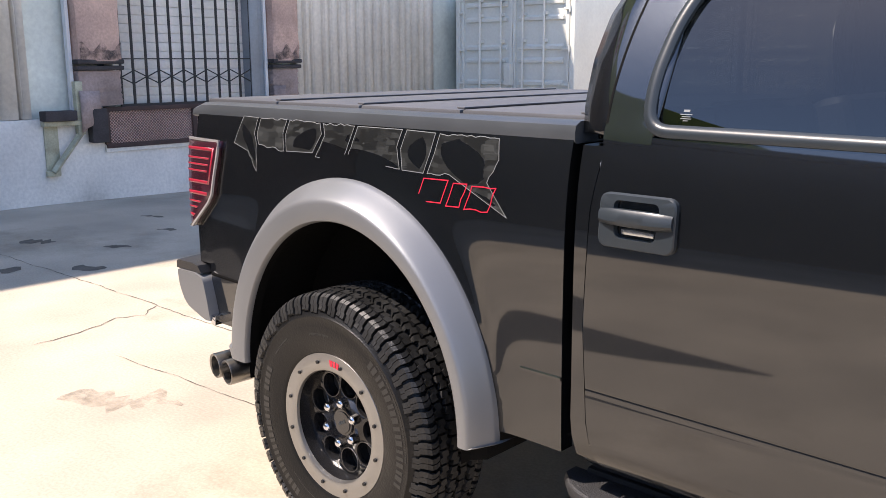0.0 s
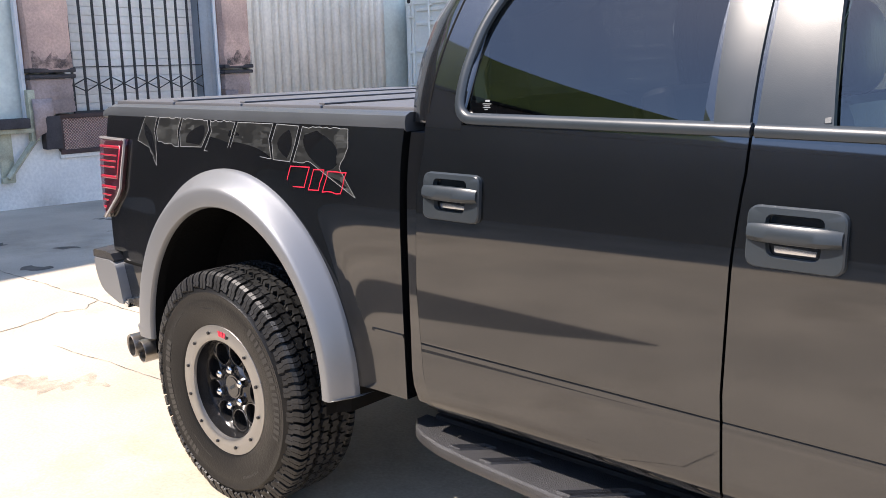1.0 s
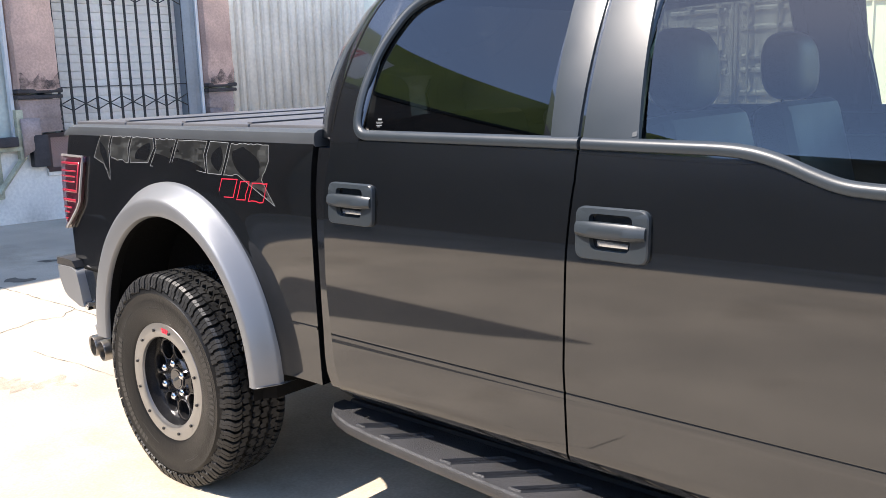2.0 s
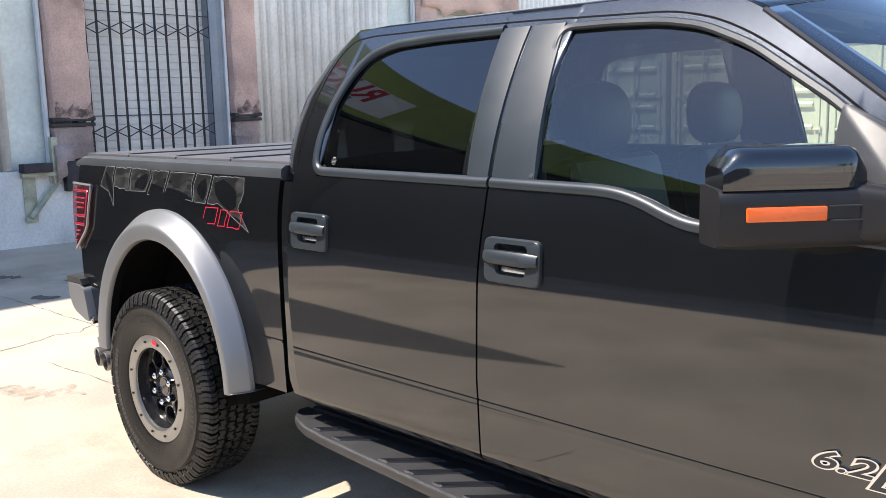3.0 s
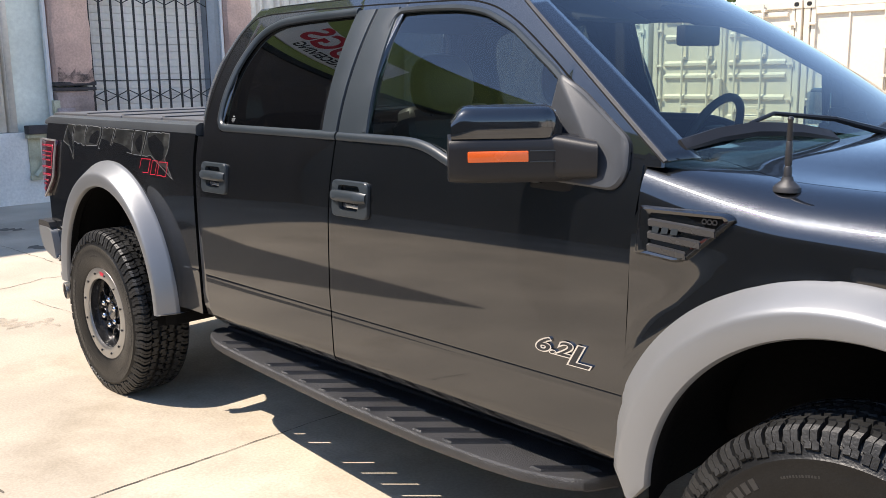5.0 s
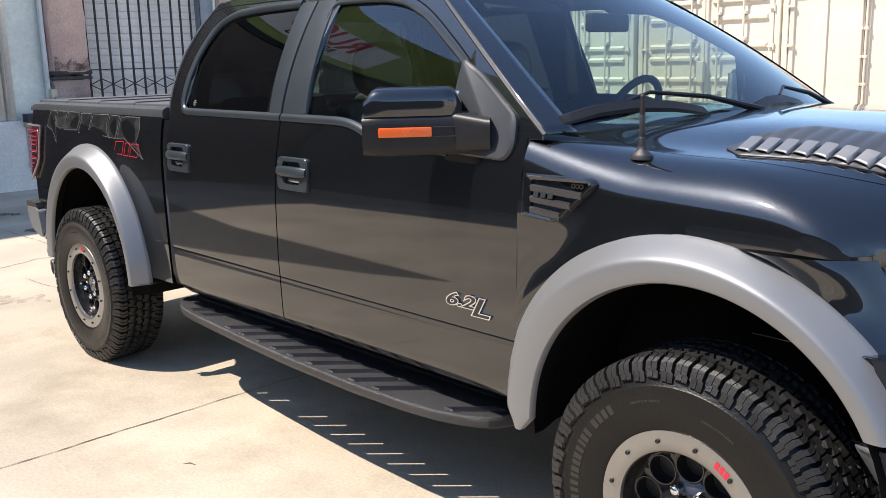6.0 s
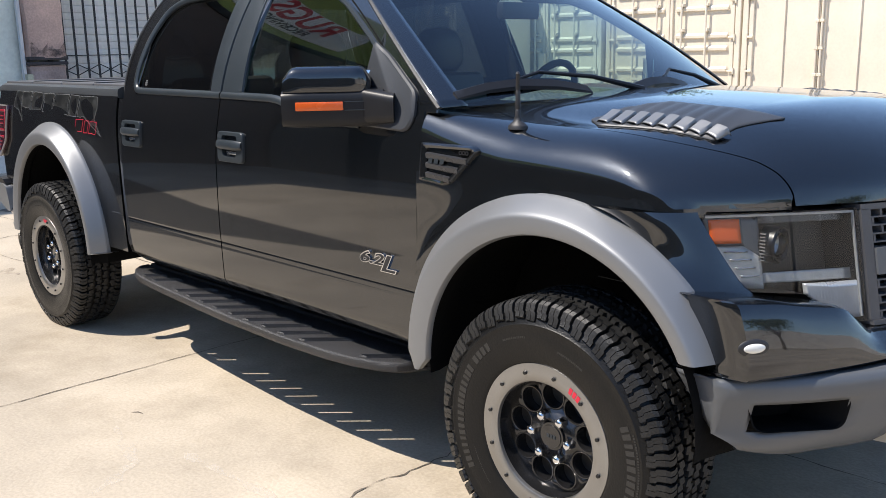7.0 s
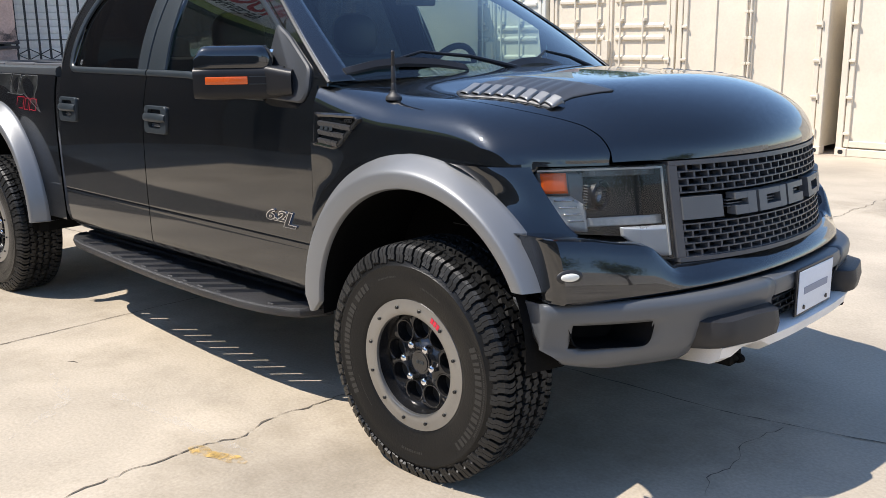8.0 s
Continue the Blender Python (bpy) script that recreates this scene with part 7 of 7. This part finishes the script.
for s in (-1, 1):
    bm = bmesh.new()
    ys = [0.295, 0.34, 0.40, 0.46, 0.52, 0.58, 0.625, 0.66, 0.70, 0.74, 0.785, 0.80, 0.84, 0.88, 0.92, 0.96, 0.99, 1.0, 1.02, 1.04, 1.052]
    vs = []
    for y in ys:
        row = []
        for dx, z in PROFILE:
            e = max(0.0, (y - 0.80) / 0.252)
            yy = y if y < 0.80 else 0.80 + (bump_side(z) - 0.80) * e
            up = 0.035 * e * e if z < 0.56 else 0.0
            row.append(bm.verts.new((bump_x(yy) + dx * (1 - 0.7 * e if z < 0.56 else 1.0), s * yy, z + up * (0.57 - z) / 0.07)))
        vs.append(row)
    last = [v.co.copy() for v in vs[-1]]
    for d in (0.3, 0.65, 1.0):
        vs.append([bm.verts.new((p.x + (min(bump_end(z), p.x) - p.x) * d, p.y + s * (0.003 - 0.012 * d), p.z)) for p, (dx, z) in zip(last, PROFILE)])
    for i in range(len(vs) - 1):
        for k in range(len(PROFILE) - 1):
            y = ys[i] if i < len(ys) else 9
            if 0.78 < y < 0.985 and PROFILE[k][1] < 0.67 and PROFILE[k + 1][1] > 0.58:
                continue
            if y < 0.62 and PROFILE[k + 1][1] < 0.55:
                continue
            quad = (vs[i][k], vs[i + 1][k], vs[i + 1][k + 1], vs[i][k + 1])
            if len({tuple(v.co) for v in quad}) == 4:
                bm.faces.new(quad)
    part("bumper_shell", bm, BUMPER, front, smooth=62, thick=0.006)
    bm = bmesh.new()
    mouth = rounded([(0.800, 0.585), (0.980, 0.588), (0.997, 0.665), (0.783, 0.665)], 0.026, 6)
    ctr = Vector((0.89, 0.625))
    at = lambda y, z, out: (bump_x(y) - 0.010 + out, s * y, z)
    vs = grid(bm, [[at(u, v, 0.010) for u, v in [tuple(ctr + (Vector(p) - ctr) * 1.06) for p in mouth]], [at(u, v, 0.006) for u, v in mouth], [at(u, v, -0.12) for u, v in [tuple(ctr + (Vector(p) - ctr) * 0.9) for p in mouth]]], True)
    bm.faces.new(vs[-1])
    part("fog_pocket", bm, UNDER, front, "dark recessed pocket")
    bm = bmesh.new()
    rows = []
    for j in range(13):
        y = 0.295 + 0.335 * j / 12
        e = 1 - abs(j - 6) / 6
        out = 0.055 * min(1, e * 3.0) ** 0.5
        rows.append([(bump_x(y) - 0.03, s * y, 0.655), (bump_x(y) + out, s * y, 0.648 - 0.01 * (1 - e)), (bump_x(y) + out + 0.008, s * y, 0.60), (bump_x(y) + out, s * y, 0.556 + 0.01 * (1 - e)), (bump_x(y) + out - 0.03, s * y, 0.546), (bump_x(y) - 0.06, s * y, 0.540)])
    vs = grid(bm, rows)
    bm.faces.new(vs[0]), bm.faces.new(vs[-1][::-1])
    part("bumper_guard", bm, PLASTIC, front, "dark grey bumper guard pad", smooth=50)
    bm = bmesh.new()
    rows = []
    for k in range(13):
        a = math.pi * 2 * k / 12
        rows.append([(4.575 + 0.034 * math.cos(a) + 0.011 * math.cos(b), s * 0.44 + 0.011 * math.sin(b), 0.478 + 0.018 * math.sin(a)) for b in [2 * math.pi * i / 8 for i in range(8)]])
    grid(bm, rows, True)
    box(bm, (4.44, min(s * 0.40, s * 0.48), 0.455), (4.587, max(s * 0.40, s * 0.48), 0.50), 0.006)
    part("tow_hook", bm, UNDER, front, "black tow hook")
bm = bmesh.new()
rows = []
for j in range(33):
    y = -0.295 + 0.59 * j / 32
    x = bump_x(y)
    rows.append([(x - 0.10, y, 0.722), (x - 0.012, y, 0.728), (x, y, 0.722), (x + 0.006, y, 0.70), (x + 0.002, y, 0.672), (x - 0.05, y, 0.665)])
grid(bm, rows)
part("bumper_centre", bm, BUMPER, front, thick=0.005)
bm = bmesh.new()
for k in range(6):
    z = 0.535 + 0.024 * k
    box(bm, (4.575, -0.30, z - 0.004), (4.60, 0.30, z + 0.004), 0.001, 1)
for k in range(6):
    y = -0.286 + (0.026 if k % 2 else 0)
    while y < 0.29:
        box(bm, (4.578, y - 0.004, 0.5395 + 0.024 * k), (4.598, y + 0.004, 0.5545 + 0.024 * k))
        y += 0.052
part("lower_mesh", bm, GRILLE, front)
bm = bmesh.new()
rows = []
for j in range(49):
    y = -0.575 + 1.15 * j / 48
    x = bump_x(y) - 0.015
    notch = max(0.0, 1 - ((abs(y) - 0.43) / 0.085) ** 4)
    rows.append([(x - 0.05, y, 0.560), (x + 0.030, y, 0.554), (x + 0.044, y, 0.546), (x + 0.036, y, 0.512 + 0.026 * notch), (x + 0.002, y, 0.488 + 0.046 * notch), (x - 0.16, y, 0.476 + 0.05 * notch)])
vs = grid(bm, rows)
bm.faces.new(vs[0]), bm.faces.new(vs[-1][::-1])
part("skid_plate", bm, SKID, front, "brushed silver skid plate notched for the hooks", thick=0.005)
plate = assembly("number_plate", front, "white number plate in a dark frame")
bm = bmesh.new()
box(bm, (4.655, -0.16, 0.565), (4.663, 0.16, 0.735), 0.003)
part("plate_frame", bm, HOUSING, plate)
bm = bmesh.new()
box(bm, (4.6635, -0.150, 0.574), (4.667, 0.150, 0.726), 0.002)
part("plate_face", bm, PLATE, plate)
bm = bmesh.new()
box(bm, (4.667, -0.105, 0.638), (4.6682, 0.105, 0.664))
part("plate_bar", bm, BAR, plate)
for y in (-0.10, 0.10):
    bm = bmesh.new()
    cyl(bm, (4.666, y, 0.592), (4.671, y, 0.592), 0.008, n=10)
    part("plate_screw", bm, HOUSING, plate)

# ---- wipers, aerial, washer line ----
def shield(t, v, out=0.0):
    """A point on the windscreen: t across, v up, out above the glass."""
    ex, ez = 3.155 - 0.653 * v, 1.368 + 0.45 * v + 0.012 * math.sin(v * math.pi)
    cx, cz = 3.40 - 0.815 * v, 1.392 + 0.486 * v + 0.02 * math.sin(v * math.pi)
    k = 1 - t * t
    return Vector((ex + (cx - ex) * k + 0.5 * out, (house(ex, ez) - 0.004) * t, ez + (cz - ez) * k + 0.85 * out))


for blade, elbow, root in ((((-0.925, 0.082), (-0.80, 0.107), (-0.675, 0.112), (-0.53, 0.092), (-0.40, 0.055)), (-0.57, 0.135), (-0.15, -0.005)), (((-0.19, 0.035), (-0.05, 0.060), (0.08, 0.062), (0.225, 0.032)), (0.18, 0.10), (0.50, -0.03))):
    wiper = assembly("wiper", truck, "black windscreen wiper resting on the glass")
    bm = bmesh.new()
    rows = []
    ks = [k / (len(blade) - 1) for k in range(len(blade))]
    for i in range(25):
        t = i / 24
        u, v = float(np.interp(t, ks, [b[0] for b in blade])), float(np.interp(t, ks, [b[1] for b in blade]))
        h = 0.004 + 0.020 * math.sin(math.pi * min(1, t * 0.9 + 0.06)) ** 0.5
        rows.append([shield(u, v, 0.004), shield(u, v - 0.045, 0.004), shield(u, v - 0.040, h * 0.7), shield(u, v - 0.006, h), shield(u, v, h * 0.8)])
    vs = grid(bm, rows, True)
    bm.faces.new(vs[0]), bm.faces.new(vs[-1][::-1])
    part("blade", bm, MIRROR_BLACK, wiper)
    mid = blade[len(blade) // 2]
    bm = bmesh.new()
    cyl(bm, shield(*mid, 0.016), shield(*elbow, 0.024), 0.006, n=8)
    bend = shield((elbow[0] + root[0]) / 2, (elbow[1] + root[1]) / 2 + 0.012, 0.028)
    cyl(bm, shield(*elbow, 0.024), bend, 0.006, 0.008, n=8)
    cyl(bm, bend, shield(*root, 0.018), 0.008, 0.012, n=8)
    part("arm", bm, MIRROR_BLACK, wiper)
for s in (-1, 1):
    bm = bmesh.new()
    grid(bm, [[shield(s * t, v, 0.004 if t < 0.99 else 0.001) for t in (1.0, 0.985, 0.955, 0.925, 0.905)] for v in [i / 20 for i in range(21)]])
    part("pillar_face", bm, PAINT, truck, thick=0.002)
aerial = assembly("aerial", truck, "short black rubber aerial on the wing")
base_z = lid(3.45, 0.90)
bm = bmesh.new()
grid(bm, [[(3.45 + r * 1.25 * math.cos(2 * math.pi * i / 24), -0.90 + r * math.sin(2 * math.pi * i / 24), base_z + h) for i in range(24)] for r, h in ((0.027, -0.006), (0.026, 0.005), (0.022, 0.010), (0.012, 0.020), (0.010, 0.030), (0.002, 0.030))], True)
part("base", bm, PLASTIC, aerial)
bm = bmesh.new()
grid(bm, [[(3.45 + r * math.cos(2 * math.pi * i / 14), -0.90 + r * math.sin(2 * math.pi * i / 14), base_z + h) for i in range(14)] for r, h in ((0.009, 0.02), (0.0095, 0.05), (0.007, 0.055), (0.0085, 0.06), (0.0075, 0.11), (0.006, 0.113), (0.0075, 0.116), (0.006, 0.160), (0.0075, 0.163), (0.005, 0.169), (0.001, 0.170))], True)
part("mast", bm, PLASTIC, aerial)
for s in (-1, 1):
    bm = bmesh.new()
    pts = [(x, s * seam(x, w), lid(x, seam(x, w)) - 0.004) for x, w in outline if w > 0.76]
    sweep(bm, pts, [(-0.003, -0.01), (-0.003, -0.002), (0.003, -0.002), (0.003, -0.01)], normal=lambda p: Vector((0, 0, 1)))
    part("bonnet_gap", bm, UNDER, truck)


# ---- cabin ----
def seat(x, y, w, rest=True):
    ob = assembly("seat", truck, "black leather seat with headrest")
    bm = bmesh.new()
    box(bm, (x - 0.05, y - w / 2, 0.72), (x + 0.50, y + w / 2, 0.95), 0.06, 3)
    part("cushion", bm, SEAT, ob)
    bm = bmesh.new()
    box(bm, (-0.07, -w / 2, 0.0), (0.07, w / 2, 0.57), 0.055, 3, Matrix.Translation((x - 0.02, y, 0.88)) @ Matrix.Rotation(radians(-14), 4, "Y"))
    part("backrest", bm, SEAT, ob)
    if rest:
        bm = bmesh.new()
        made = bmesh.ops.create_uvsphere(bm, u_segments=28, v_segments=18, radius=1)["verts"]
        soft_edge = lambda c: math.copysign(abs(c) ** 0.68, c)
        for v in made:
            v.co = Vector((x - 0.18 + 0.075 * soft_edge(v.co.x) - 0.01 * v.co.z, y + 0.145 * soft_edge(v.co.y) * (1 - 0.12 * max(0, v.co.z)), 1.555 + 0.118 * soft_edge(v.co.z)))
        part("headrest", bm, SEAT, ob)
        bm = bmesh.new()
        for d in (-0.06, 0.06):
            cyl(bm, (x - 0.18, y + d, 1.40), (x - 0.18, y + d, 1.50), 0.007, n=8)
        part("headrest_posts", bm, CHROME, ob)
    return ob


seat(1.97, -0.40, 0.52), seat(1.97, 0.40, 0.52)
seat(1.12, -0.42, 0.60, False), seat(1.12, 0.42, 0.60, False)
bm = bmesh.new()
rows = []
for j in range(25):
    y = -0.86 + 1.72 * j / 24
    hump = 0.05 * math.exp(-((y - 0.40) / 0.22) ** 2)
    rows.append([(2.62, y, 0.9), (2.63, y, 1.22 + hump), (2.74, y, 1.32 + hump), (3.0, y, 1.345), (3.25 - 0.2 * (y / 0.9) ** 2, y, 1.335)])
grid(bm, rows)
part("dashboard", bm, CLOTH, truck, "dark grey dashboard", smooth=60)
wheel_m = Matrix.Translation((2.52, 0.40, 1.32)) @ Matrix.Rotation(radians(-66), 4, "Y")
bm = bmesh.new()
rows = []
for k in range(33):
    a = 2 * math.pi * k / 32
    rows.append([wheel_m @ Vector(((0.185 + 0.017 * math.cos(b)) * math.cos(a), (0.185 + 0.017 * math.cos(b)) * math.sin(a), 0.017 * math.sin(b))) for b in [2 * math.pi * i / 10 for i in range(10)]])
grid(bm, rows, True)
steering = part("steering_wheel", bm, SEAT, truck, "black steering wheel", smooth=60)
bm = bmesh.new()
box(bm, (-0.06, -0.08, -0.03), (0.06, 0.08, 0.02), 0.02, 2, wheel_m)
box(bm, (-0.02, -0.175, -0.012), (0.02, 0.175, 0.006), 0.006, 1, wheel_m)
part("wheel_boss", bm, CLOTH, steering)
bm = bmesh.new()
rows = []
for j in range(21):
    t = -1 + j / 10
    rows.append([(0.93, 0.66 * t, 1.80), (1.0, 0.66 * t, 1.855 + 0.02 * (1 - t * t)), (2.1, 0.67 * t, 1.862 + 0.02 * (1 - t * t)), (2.46, 0.66 * t, 1.835 + 0.02 * (1 - t * t))])
grid(bm, rows)
part("headliner", bm, CLOTH, truck)
for y in (-0.36, 0.36):
    bm = bmesh.new()
    box(bm, (-0.09, -0.2, -0.008), (0.09, 0.2, 0.008), 0.006, 2, Matrix.Translation((2.50, y, 1.80)) @ Matrix.Rotation(radians(25), 4, "Y"))
    part("sun_visor", bm, CLOTH, truck)
bm = bmesh.new()
box(bm, (-0.02, -0.12, -0.035), (0.02, 0.12, 0.035), 0.012, 2, Matrix.Translation((2.68, 0.0, 1.715)))
part("rear_view_mirror", bm, PLASTIC, truck)
bm = bmesh.new()
rows = []
for j in range(17):
    y = -0.88 + 1.76 * j / 16
    k = 1 - 0.05 * (y / 0.88) ** 2
    rows.append([(0.83, y, 0.6), (0.80, y, 1.35)])
grid(bm, rows)
part("cab_back_panel", bm, PAINT, truck, thick=0.01)
bm = bmesh.new()
rows = []
for k in range(7):
    z = 1.36 + 0.5 * k / 6
    w = house(0.95, z) - 0.03
    rows.append([(cab_back(z) + 0.02, w * t, z) for t in (-1, -0.78)])
grid(bm, rows)
part("cab_back_pillar", bm, PAINT, truck, thick=0.008)
bm = bmesh.new()
grid(bm, [[(x, -y, z) for x, y, z in row] for row in rows])
part("cab_back_pillar", bm, PAINT, truck, thick=0.008)
bm = bmesh.new()
grid(bm, [[(cab_back(z) + 0.015, (house(0.95, z) - 0.03) * t, z) for t in (-0.78, 0, 0.78)] for z in (1.36, 1.5, 1.65, 1.80, 1.88)])
part("back_window", bm, GLASS_REAR, truck, "dark rear glass").visible_shadow = False
for s in (-1, 1):
    for x0, x1 in ((0.88, 1.74), (1.80, 3.0)):
        bm = bmesh.new()
        box(bm, (x0, min(s * (half(x0) - 0.12), s * (half(x0) - 0.06)), 0.62), (x1, max(s * (half(x0) - 0.12), s * (half(x0) - 0.06)), 1.285), 0.02)
        part("door_card", bm, CLOTH, truck)

# the truck stands turned by about one degree: its far front corner lies nearer to the middle line
for ob in truck.children_recursive:
    if ob.type == "MESH" and ob.matrix_world.is_identity and ob.data.users == 1:
        for v in ob.data.vertices:
            if v.co.x > 3.2 and v.co.y > 0.5:
                u = min(1.0, (v.co.y - 0.5) / 0.5)
                v.co.y -= 0.17 * u * min(1.0, (v.co.x - 3.2) / 0.6)
